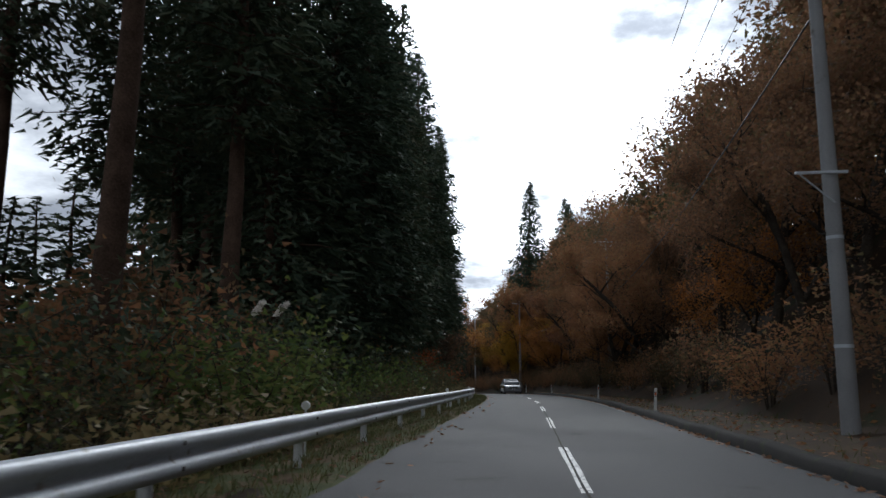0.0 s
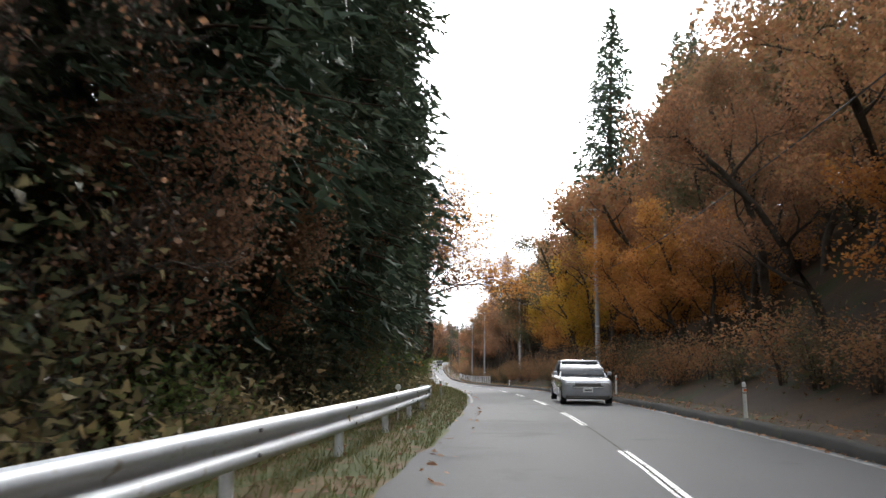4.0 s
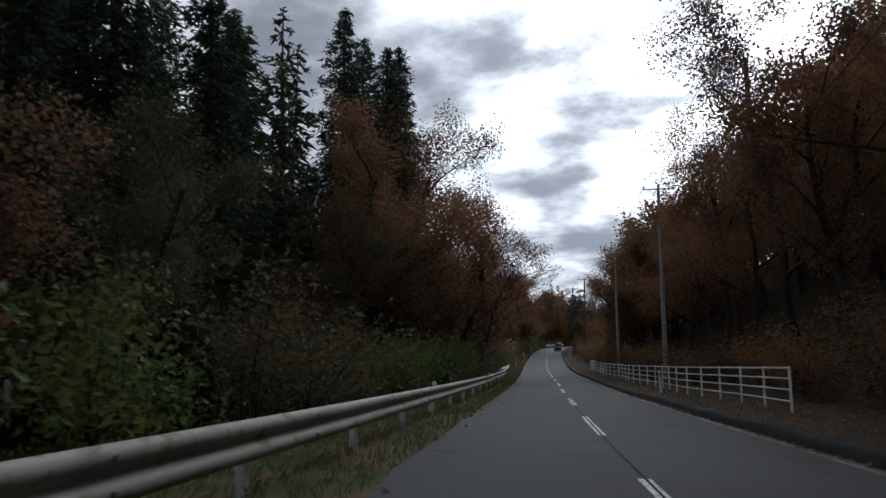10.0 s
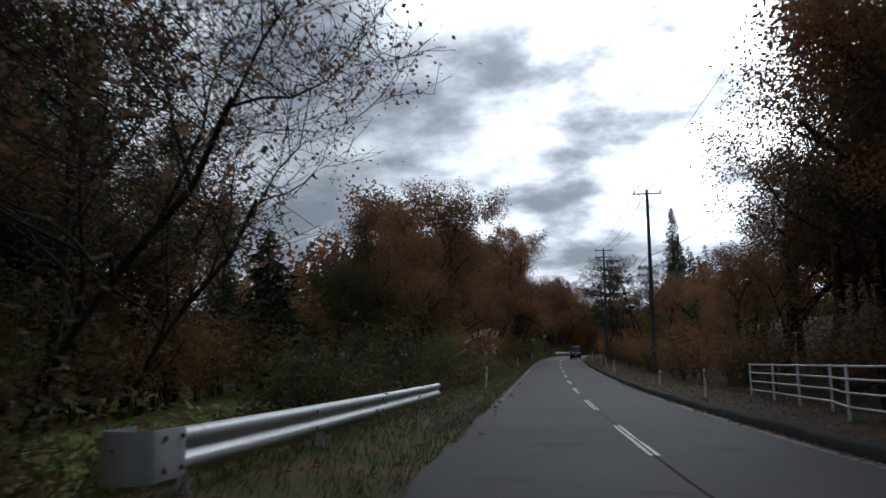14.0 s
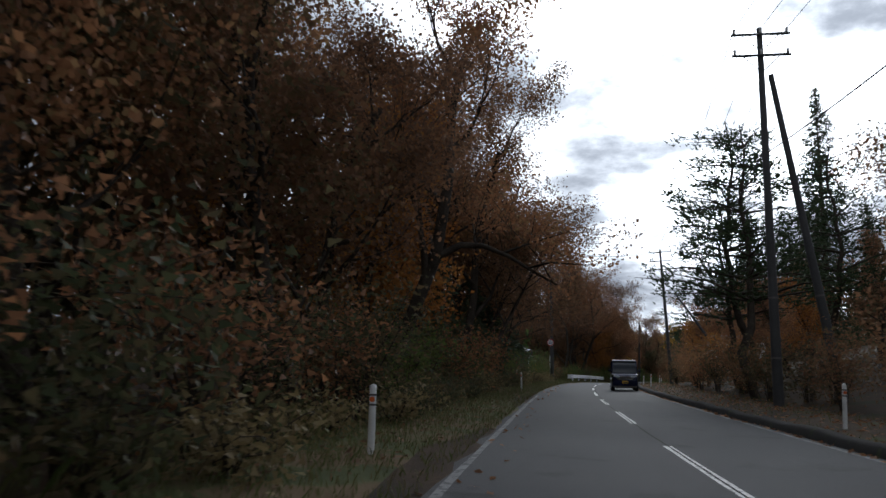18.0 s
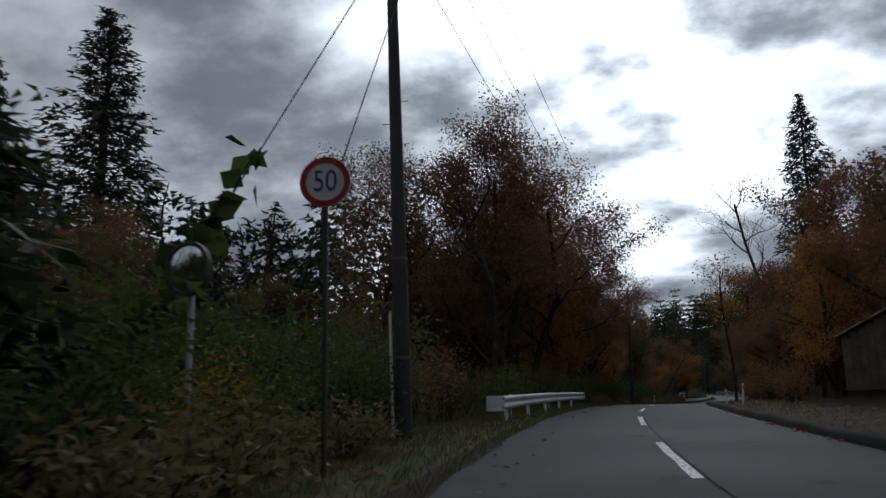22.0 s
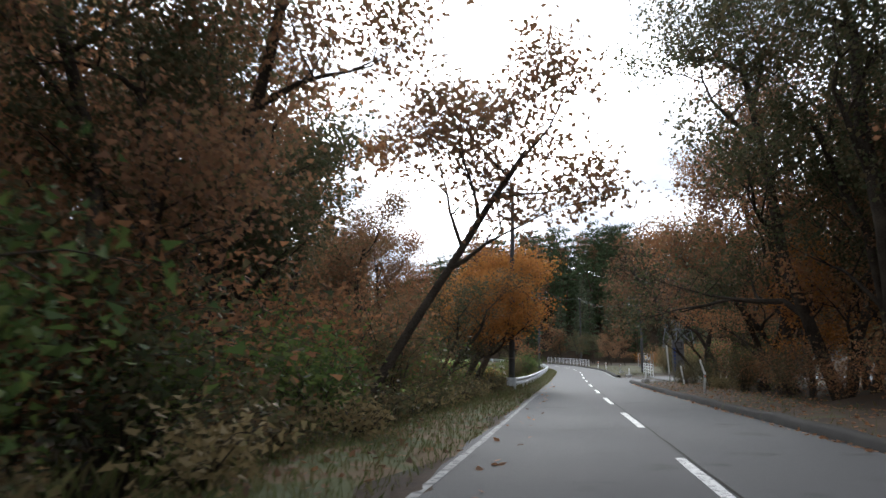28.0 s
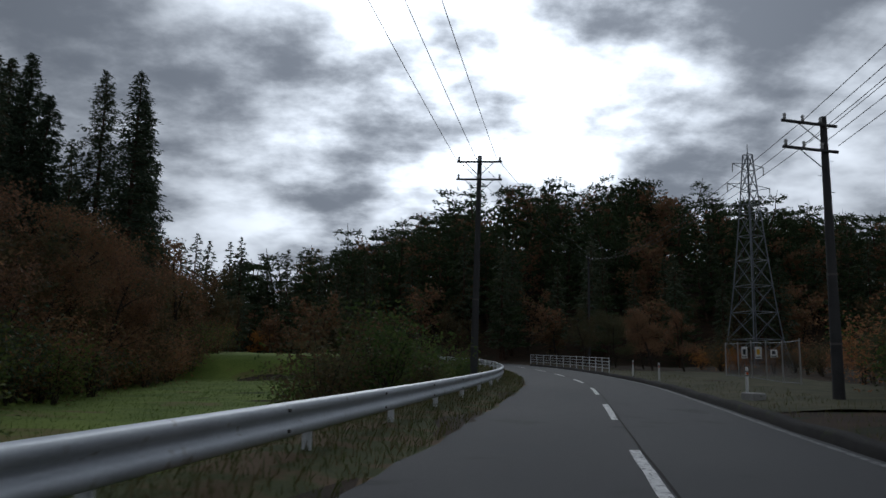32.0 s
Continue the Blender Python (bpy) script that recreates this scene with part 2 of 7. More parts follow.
WHITE_STEEL = surface("white_painted_steel", (0.58, 0.60, 0.62), (0.76, 0.77, 0.78), 2, 50, 0.45, 0.0, 0.08, ((0.38, 0.33, 0.27), 7, 0.68))
BOLT = plain("dark_bolt", (0.12, 0.11, 0.10), 0.6, 0.4)
CONCRETE = surface("weathered_concrete", (0.24, 0.235, 0.22), (0.40, 0.39, 0.37), 1.0, 60, 0.85, 0, 0.35, ((0.15, 0.14, 0.12), 2.2, 0.62))
POLE_CONC = surface("pole_concrete", (0.23, 0.23, 0.235), (0.37, 0.365, 0.36), 0.8, 70, 0.8, 0, 0.15, ((0.15, 0.14, 0.12), 2.5, 0.64))
POLE_DARK = surface("dark_pole", (0.035, 0.035, 0.037), (0.075, 0.073, 0.072), 1, 50, 0.7, 0, 0.2)
WIRE = plain("black_wire", (0.02, 0.02, 0.022), 0.6)
CERAMIC = plain("insulator", (0.45, 0.44, 0.42), 0.25)
BARK = surface("rough_bark", (0.025, 0.02, 0.016), (0.085, 0.07, 0.055), 2.2, 30, 0.95, 0, 1.0)
SUGI_BARK = surface("reddish_bark", (0.04, 0.025, 0.017), (0.11, 0.07, 0.05), 2.0, 26, 0.95, 0, 1.0)
POST_WHITE = surface("white_plastic_post", (0.62, 0.62, 0.60), (0.80, 0.80, 0.78), 3, 60, 0.5, 0, 0.05, ((0.35, 0.33, 0.28), 5, 0.66))
REFLECT = plain("orange_reflector", (0.75, 0.16, 0.04), 0.2)
LENS = plain("clear_reflector", (0.72, 0.72, 0.66), 0.15)

NEEDLE = leaf_material("cedar_needles", [(0.034, 0.052, 0.036), (0.054, 0.08, 0.05), (0.08, 0.105, 0.06), (0.115, 0.105, 0.06)], 0.15)
PINE_N = leaf_material("pine_needles", [(0.026, 0.045, 0.022), (0.048, 0.072, 0.032), (0.072, 0.096, 0.040)], 0.2)
BROWN = leaf_material("brown_autumn_leaves", [(0.14, 0.080, 0.048), (0.225, 0.112, 0.060), (0.315, 0.155, 0.074), (0.19, 0.145, 0.068)], 0.55)
RUSSET = leaf_material("russet_leaves", [(0.10, 0.066, 0.047), (0.17, 0.098, 0.060), (0.255, 0.136, 0.072), (0.125, 0.115, 0.058)], 0.53)
ORANGE = leaf_material("orange_leaves", [(0.28, 0.11, 0.035), (0.4, 0.17, 0.045), (0.44, 0.23, 0.06)], 0.45)
YELLOW = leaf_material("yellow_leaves", [(0.288, 0.204, 0.024), (0.432, 0.288, 0.036), (0.480, 0.240, 0.036), (0.216, 0.204, 0.042)], 0.45)
RED = leaf_material("red_maple_leaves", [(0.30, 0.075, 0.03), (0.42, 0.13, 0.045), (0.40, 0.18, 0.06)], 0.45)
GREEN = leaf_material("green_leaves", [(0.039, 0.067, 0.022), (0.077, 0.119, 0.035), (0.119, 0.154, 0.042), (0.168, 0.154, 0.049)], 0.35)
DULL = leaf_material("dull_green_brown_leaves", [(0.04, 0.055, 0.028), (0.075, 0.082, 0.04), (0.12, 0.095, 0.05), (0.15, 0.095, 0.048)], 0.45)
STRAW = leaf_material("dry_grass", [(0.16, 0.12, 0.06), (0.26, 0.20, 0.10), (0.10, 0.11, 0.04)], 0.3)
PLUME = leaf_material("silver_plume", [(0.56, 0.51, 0.45), (0.74, 0.70, 0.64)], 0.45)
FIELD_BLADE = leaf_material("field_blades", [(0.085, 0.14, 0.028), (0.13, 0.20, 0.045), (0.17, 0.21, 0.06)], 0.35)
BLADE = leaf_material("grass_blades", [(0.042, 0.062, 0.02), (0.08, 0.105, 0.034), (0.125, 0.125, 0.05), (0.17, 0.125, 0.07)], 0.3)


# ---------------------------------------------------------------- road frame
STEP = 0.5
RU = np.arange(-40, 560.25, STEP)
_h = np.radians(np.interp(RU, *np.array(HEADING).T))
RDX, RDY = -np.sin(_h), np.cos(_h)
RX, RY = np.cumsum(RDX) * STEP, np.cumsum(RDY) * STEP
RZ = np.cumsum(np.tan(np.radians(np.interp(RU, *np.array(GRADE).T)))) * STEP
_k = int(np.argmin(abs(RU)))
RX, RY, RZ = RX + ROAD_START[0] - RX[_k], RY + ROAD_START[1] - RY[_k], RZ - RZ[_k]
RIGHT_LINE = [(-40, 2.5), (12, 2.5), (37, 2.77), (91, 2.78), (130, 2.6), (170, 2.38), (195, 2.6), (211, 2.55), (245, 2.75), (274, 2.66), (376, 2.6), (433, 2.5), (475, 2.5), (560, 2.5)]
LEFT_EDGE = [(-40, -2.6), (40, -2.65), (86, -2.52), (121, -2.48), (168, -2.52), (208, -2.35), (268, -2.7), (373, -2.8), (431, -2.88), (466, -2.68), (560, -2.68)]


def right_line(u):
    """Offset of the right edge line; the kerb stands just outside it."""
    return np.interp(u, *np.array(RIGHT_LINE).T)


def left_edge(u):
    return np.interp(u, *np.array(LEFT_EDGE).T)


def road_xy(u, w):
    dx, dy = np.interp(u, RU, RDX), np.interp(u, RU, RDY)
    return np.interp(u, RU, RX) + w * dy, np.interp(u, RU, RY) - w * dx


def road_z(u):
    return np.interp(u, RU, RZ)


def azimuth(u):
    """Heading of the road in degrees, counter-clockwise from +y."""
    return math.degrees(math.atan2(-float(np.interp(u, RU, RDX)), float(np.interp(u, RU, RDY))))


def rise(t, a, b):
    x = np.clip((t - a) / (b - a), 0, 1)
    return x * x * (3 - 2 * x)


def profile(u, w):
    """Height of the ground over the road's own level at station u, w metres to the right."""
    u, w = np.asarray(u, float), np.asarray(w, float)
    r, lf = np.maximum(w - 3.2, 0), np.maximum(-w - 3.2, 0)
    # right: bank
    foot = np.interp(u, [-40, 60, 140, 160, 225, 250, 330, 350, 430, 445, 560], [2.6, 2.4, 2.4, 4.0, 4.2, 3.5, 3.5, 5.0, 3.0, 26, 26])
    steep = np.interp(u, [-40, 140, 170, 225, 245, 330, 360, 430, 450, 560], [0.98, 0.98, 0.92, 0.85, 0.32, 0.22, 0.34, 0.34, 0.10, 0.10])
    over = np.maximum(r - foot, 0)
    hr = steep * 30 * (1 - np.exp(-over / 30)) + 0.10 * rise(r, 0.2, 1.5)
    # left: shallow ditch, low ground
    low = np.interp(u, [-40, 85, 100, 125, 200, 225, 240, 335, 365, 440, 460, 560], [-0.9, -0.9, -0.3, -0.25, -1.0, -0.7, -0.1, -0.1, -0.8, -0.3, -0.9, -1.1])
    hl = low * rise(lf, 0.9, 4.0) + np.interp(u, [72, 80, 126, 130, 196, 200], [-0.08, 0.06, 0.06, -0.06, -0.06, 0.06]) * rise(lf, 0.1, 0.5) + 0.05 * np.maximum(lf - 26, 0) * rise(lf, 26, 60) + 1.7 * rise(u, 518.5, 522.5) * (1 - rise(u, 546, 556)) * rise(lf, 4.5, 8)
    h = np.where(w > 0, hr, hl)
    return np.where(np.abs(w) < 3.2, -0.05, h) - 0.0


def far_hills(x, y):
    """Rising land all round, beyond the valley floor."""
    end = 23 * rise(y, 552, 640) * (0.08 + 0.92 * rise(x, -28, 28)) * (1 - 0.3 * rise(x, 50, 90)) + 16 * rise(y, 660, 1100)
    left = 14 * rise(-x, 70, 260)
    right = 20 * rise(x, 110, 300)
    back = 10 * rise(-y, 90, 300)
    return np.minimum(end + left + right + back, 48)


def station(x, y):
    """Nearest station and offset of points in the plan."""
    x, y = np.ravel(x), np.ravel(y)
    u, w = np.empty(len(x)), np.empty(len(x))
    for a in range(0, len(x), 4000):
        dx, dy = x[a:a + 4000, None] - RX[None], y[a:a + 4000, None] - RY[None]
        k = np.argmin(dx * dx + dy * dy, axis=1)
        i = np.arange(len(k))
        px, py = dx[i, k], dy[i, k]
        u[a:a + 4000] = RU[k]
        w[a:a + 4000] = np.sign(px * RDY[k] - py * RDX[k]) * np.hypot(px, py)
    return u, w


def ground_z(x, y):
    shape = np.shape(x)
    u, w = station(x, y)
    z = road_z(u) + profile(u, w)
    away = rise(np.abs(w), 6, 30)
    x, y = np.ravel(x), np.ravel(y)
    lumps = np.sin(x * 0.21 + np.sin(y * 0.13) * 2) * np.sin(y * 0.17 + np.sin(x * 0.11) * 2)
    z = z + away * lumps * 0.5 + rise(np.abs(w), 4.2, 6) * 0.06 * np.sin(x * 1.9) * np.sin(y * 1.7) + far_hills(x, y)
    return z.reshape(shape)


def spot(u, w):
    x, y = road_xy(u, w)
    return float(x), float(y), float(ground_z(np.array([x]), np.array([y]))[0])


# ---------------------------------------------------------------- mesh helpers
def mesh_of(name, verts, faces, material, smooth=False):
    """A mesh from an (n, 3) array and an (m, 3) or (m, 4) array of corners."""
    verts, faces = np.asarray(verts, np.float32), np.asarray(faces, np.int32)
    me = bpy.data.meshes.new(name)
    me.vertices.add(len(verts))
    me.vertices.foreach_set("co", verts.ravel())
    k = faces.shape[1]
    me.loops.add(faces.size)
    me.loops.foreach_set("vertex_index", faces.ravel())
    me.polygons.add(len(faces))
    me.polygons.foreach_set("loop_start", np.arange(0, faces.size, k, dtype=np.int32))
    if smooth:
        me.polygons.foreach_set("use_smooth", np.ones(len(faces), bool))
    me.update(calc_edges=True)
    me.materials.append(material)
    return me


def bm_mesh(name, bm, material, smooth=False):
    me = bpy.data.meshes.new(name)
    bm.to_mesh(me)
    bm.free()
    me.materials.append(material)
    if smooth:
        for p in me.polygons:
            p.use_smooth = True
    return me


def part(name, data, parent, label=""):
    ob = new(name, data)
    ob.parent = parent
    if label:
        tagged(ob, label)
    return ob


def root(name, label, category, group="", kind="", at=None):
    ob = new(name)
    ob.empty_display_size = 0.2
    if at is not None:
        ob.matrix_basis = at
    return tagged(ob, label, category, group, kind)


def tube(path, radii, sides=7, cap=True):
    """Vertices and quads of a tapered tube along a path."""
    path = np.asarray(path, float)
    n = len(path)
    t = np.gradient(path, axis=0)
    t /= np.linalg.norm(t, axis=1)[:, None] + 1e-9
    ref = np.where(np.abs(t[:, 2:3]) > 0.9, np.array([[1.0, 0, 0]]), np.array([[0, 0, 1.0]]))
    a = np.cross(t, ref)
    a /= np.linalg.norm(a, axis=1)[:, None] + 1e-9
    b = np.cross(t, a)
    ang = np.linspace(0, 2 * np.pi, sides, endpoint=False)
    ring = a[:, None] * np.cos(ang)[None, :, None] + b[:, None] * np.sin(ang)[None, :, None]
    v = (path[:, None] + ring * np.asarray(radii, float)[:, None, None]).reshape(-1, 3)
    i, j = np.meshgrid(np.arange(n - 1), np.arange(sides), indexing="ij")
    j2 = (j + 1) % sides
    f = np.stack([i * sides + j, i * sides + j2, (i + 1) * sides + j2, (i + 1) * sides + j], -1).reshape(-1, 4)
    if cap:
        v = np.vstack([v, path[:1], path[-1:]])
        k = np.arange(sides)
        lo = np.stack([np.full(sides, n * sides), (k + 1) % sides, k, np.full(sides, n * sides)], -1)
        hi = np.stack([np.full(sides, n * sides + 1), (n - 1) * sides + k, (n - 1) * sides + (k + 1) % sides, np.full(sides, n * sides + 1)], -1)
        lo[:, 3], hi[:, 3] = lo[:, 0], hi[:, 0]
        f = (f, np.vstack([lo[:, :3], hi[:, :3]]))
    return v, f


def join_tubes(tubes):
    """Join uncapped tubes into one pair of arrays."""
    vs, fs, k = [], [], 0
    for v, f in tubes:
        vs.append(v)
        fs.append(f + k)
        k += len(v)
    return np.vstack(vs), np.vstack(fs)


def box(bm, size, at=(0, 0, 0), rot=0, bevel=0.0):
    m = Matrix.Translation(at) @ Matrix.Rotation(rot, 4, "Z") @ Matrix.Diagonal((*size, 1))
    r = bmesh.ops.create_cube(bm, size=1, matrix=m)
    if bevel:
        es = list({e for v in r["verts"] for e in v.link_edges})
        bmesh.ops.bevel(bm, geom=es, offset=bevel, segments=1, affect="EDGES", profile=0.5)
    return r


def rod(bm, a, b, r, sides=8, r2=None):
    a, b = Vector(a), Vector(b)
    d = b - a
    m = Matrix.Translation((a + b) / 2) @ d.to_track_quat("Z", "Y").to_matrix().to_4x4()
    bmesh.ops.create_cone(bm, cap_ends=True, segments=sides, radius1=r, radius2=r if r2 is None else r2, depth=d.length, matrix=m)


def strip(name, us, wl, wr, material, zl=0.0, zr=0.0, label="", kind="structure", category="", parent=None, cols=2):
    """A band along the road between two offsets."""
    us = np.asarray(us, float)
    wl, wr = np.broadcast_to(wl, us.shape), np.broadcast_to(wr, us.shape)
    vs = []
    for c in range(cols):
        f = c / (cols - 1)
        w = wl + (wr - wl) * f
        x, y = road_xy(us, w)
        vs.append(np.stack([x, y, road_z(us) + zl + (zr - zl) * f], -1))
    v = np.stack(vs, 1).reshape(-1, 3)
    i, c = np.meshgrid(np.arange(len(us) - 1), np.arange(cols - 1), indexing="ij")
    f = np.stack([i * cols + c, i * cols + c + 1, (i + 1) * cols + c + 1, (i + 1) * cols + c], -1).reshape(-1, 4)
    me = mesh_of(name, v, f, material, True)
    ob = new(name, me)
    if parent:
        ob.parent = parent
        return ob
    return tagged(ob, label, category, "", kind)


# ---------------------------------------------------------------- ground and road
def build_ground():
    far = [110, 150, 210, 300, 430, 620, 900, 1400, 2400]
    xs = np.concatenate([[-v for v in far[::-1]], np.arange(-90, 91, 2.0), far])
    ys = np.concatenate([[-2400, -1300, -700, -400, -250, -160, -110, -80], np.arange(-60, 680, 2.0), [690, 710, 740, 780, 840, 920, 1050, 1300, 1800, 2800]])
    X, Y = np.meshgrid(xs, ys, indexing="ij")
    Z = ground_z(X, Y)
    v = np.stack([X, Y, Z], -1).reshape(-1, 3)
    ny = len(ys)
    i, j = np.meshgrid(np.arange(len(xs) - 1), np.arange(ny - 1), indexing="ij")
    f = np.stack([i * ny + j, (i + 1) * ny + j, (i + 1) * ny + j + 1, i * ny + j + 1], -1).reshape(-1, 4)
    tagged(new("ground", mesh_of("ground", v, f, SOIL, True)), "brown leaf-littered forest floor and rising wooded slopes", "ground", "", "structure")


def drape(name, us, w0, w1, material, lift, label, category="grass", cols=5):
    """A sheet that follows the ground between two offsets."""
    us = np.asarray(us, float)
    w0, w1 = np.broadcast_to(w0, us.shape), np.broadcast_to(w1, us.shape)
    f_ = np.linspace(0, 1, cols)
    W = w0[:, None] + (w1 - w0)[:, None] * f_[None]
    U = np.repeat(us[:, None], cols, 1)
    x, y = road_xy(U, W)
    z = np.maximum(ground_z(x, y), road_z(U) + profile(U, W)) + lift
    v = np.stack([x, y, z], -1).reshape(-1, 3)
    i, c = np.meshgrid(np.arange(len(us) - 1), np.arange(cols - 1), indexing="ij")
    f = np.stack([i * cols + c, i * cols + c + 1, (i + 1) * cols + c + 1, (i + 1) * cols + c], -1).reshape(-1, 4)
    return tagged(new(name, mesh_of(name, v, f, material, True)), label, category, "", "structure")


build_ground()
ALL_U = np.arange(-38, 556.1, 1.0)
ROAD_LEFT = left_edge(ALL_U) + 0.05 * np.sin(ALL_U * 0.9) + 0.04 * np.sin(ALL_U * 2.3 + 1)      # ragged edge of the asphalt
strip("road", ALL_U, ROAD_LEFT, right_line(ALL_U) + 0.22, ASPHALT, 0, 0, "worn grey two-lane asphalt road with faded markings", category="road", cols=5)


def dash_shift(u):
    return np.interp(u, [0, 48, 90, 118, 148, 170, 200, 230, 258, 278, 295, 316, 345, 368, 385, 400, 408, 418, 430, 460, 500, 530], [-0.3, -0.3, 0, 0.2, 0.4, 0.7, 0.4, -0.4, -1.2, -1.0, -2.3, -2.3, -1.0, 0.4, -0.6, -0.2, 2.2, 2.3, 1.9, 2.9, 2.8, 1.6])


def dash_offset(u):
    return np.interp(u, [0, 12, 40, 88, 101, 125, 172, 196, 214, 258, 275, 318, 345, 372, 433, 472, 560], [-0.04, -0.06, 0.04, 0.08, 0.14, 0.06, 0.09, 0.3, 0.32, 0.26, 0.09, -0.07, -0.07, 0.04, -0.08, -0.13, -0.1])


def build_markings():
    rng = np.random.RandomState(5)
    lines = root("centre_line", "worn white dashed centre line on the asphalt", "road marking", "", "structure")
    for k in range(-4, 55):
        a = 10 * k + 8
        a = a + float(dash_shift(a))
        if a > 548 or a < -37:
            continue
        us = np.linspace(a, a + 5.0, 6)
        j, mid = 0.012, dash_offset(us)
        strip("dash", us, mid - 0.066 + rng.uniform(-j, j, 6), mid + 0.066 + rng.uniform(-j, j, 6), PAINT, 0.005, 0.005, parent=lines)
    def edge_at(u, side):
        return left_edge(u) + 0.14 if side < 0 else right_line(u)

    for name, side, spans in (("left_edge_line", -1, ((79, 108), (222, 294), (362, 438))), ("right_edge_line", 1, ((26, 226), (240, 300), (338, 362), (366, 398), (474, 552)))):
        edge = root(name, "thin faded white edge line of the road", "road marking", "", "structure")
        for a, b in spans:
            us = np.arange(a, b + 0.1, 1.0)
            j = rng.uniform(-0.012, 0.012, (2, len(us)))
            w = edge_at(us, side)
            strip("edge_line", us, w - 0.05 + j[0], w + 0.05 + j[1], EDGE_PAINT, 0.005, 0.005, parent=edge)
    # dark sealed crack along the middle joint
    seam = rng.uniform(-0.02, 0.02, len(ALL_U))
    mid = dash_offset(ALL_U) + np.interp(ALL_U, [285, 300], [0.0, 0.10]) + seam * 0.5
    strip("joint_seam", ALL_U, mid - 0.016, mid + 0.014, DARK_ASPHALT, 0.0075, 0.0075, "dark sealed joint along the middle of the road", category="road marking")


build_markings()


def build_kerb():
    prof = np.array([(3.27, -0.02), (3.30, 0.13), (3.36, 0.17), (3.52, 0.17), (3.60, 0.12), (3.72, -0.05)])
    for a, b in ((-38, 64), (64, 150), (150, 226), (226, 330), (330, 460.5), (474.5, 540)):
        us = np.arange(a, b + 0.01, 1.0)
        wob = 0.015 * np.sin(us * 1.7) + 0.01 * np.sin(us * 0.6)
        v = []
        for w, z in prof:
            x, y = road_xy(us, w - 3.27 + right_line(us) + 0.16 + wob)
            v.append(np.stack([x, y, road_z(us) + z + (wob if z > 0 else 0)], -1))
        v = np.stack(v, 1).reshape(-1, 3)
        k = len(prof)
        i, c = np.meshgrid(np.arange(len(us) - 1), np.arange(k - 1), indexing="ij")
        f = np.stack([i * k + c, i * k + c + 1, (i + 1) * k + c + 1, (i + 1) * k + c], -1).reshape(-1, 4)
        tagged(new("kerb", mesh_of("kerb", v, f, DARK_ASPHALT)), "low dark asphalt kerb stained with dirt along the road", "kerb", "", "structure")


build_kerb()


# ---------------------------------------------------------------- guard rails, fences, posts
WBEAM = [(0.00, 0.155), (0.018, 0.175), (0.062, 0.150), (0.080, 0.100), (0.062, 0.055), (0.012, 0.022), (0.012, -0.022),
         (0.062, -0.055), (0.080, -0.100), (0.062, -0.150), (0.018, -0.175), (0.00, -0.155)]


def rail_line(us, ws):
    x, y = road_xy(us, ws)
    return np.stack([x, y, road_z(us)], -1)


def extrude(line, prof, side):
    """Sweep a (outwards, up) outline along a line; side +1 faces right."""
    t = np.gradient(line, axis=0)
    t[:, 2] = 0
    t /= np.linalg.norm(t, axis=1)[:, None]
    right = np.stack([t[:, 1], -t[:, 0], np.zeros(len(t))], -1) * side
    v = np.stack([line + right * o + np.array([0, 0, h]) for o, h in prof], 1).reshape(-1, 3)
    k = len(prof)
    i, c = np.meshgrid(np.arange(len(line) - 1), np.arange(k - 1), indexing="ij")
    f = np.stack([i * k + c, i * k + c + 1, (i + 1) * k + c + 1, (i + 1) * k + c], -1).reshape(-1, 4)
    return v, f


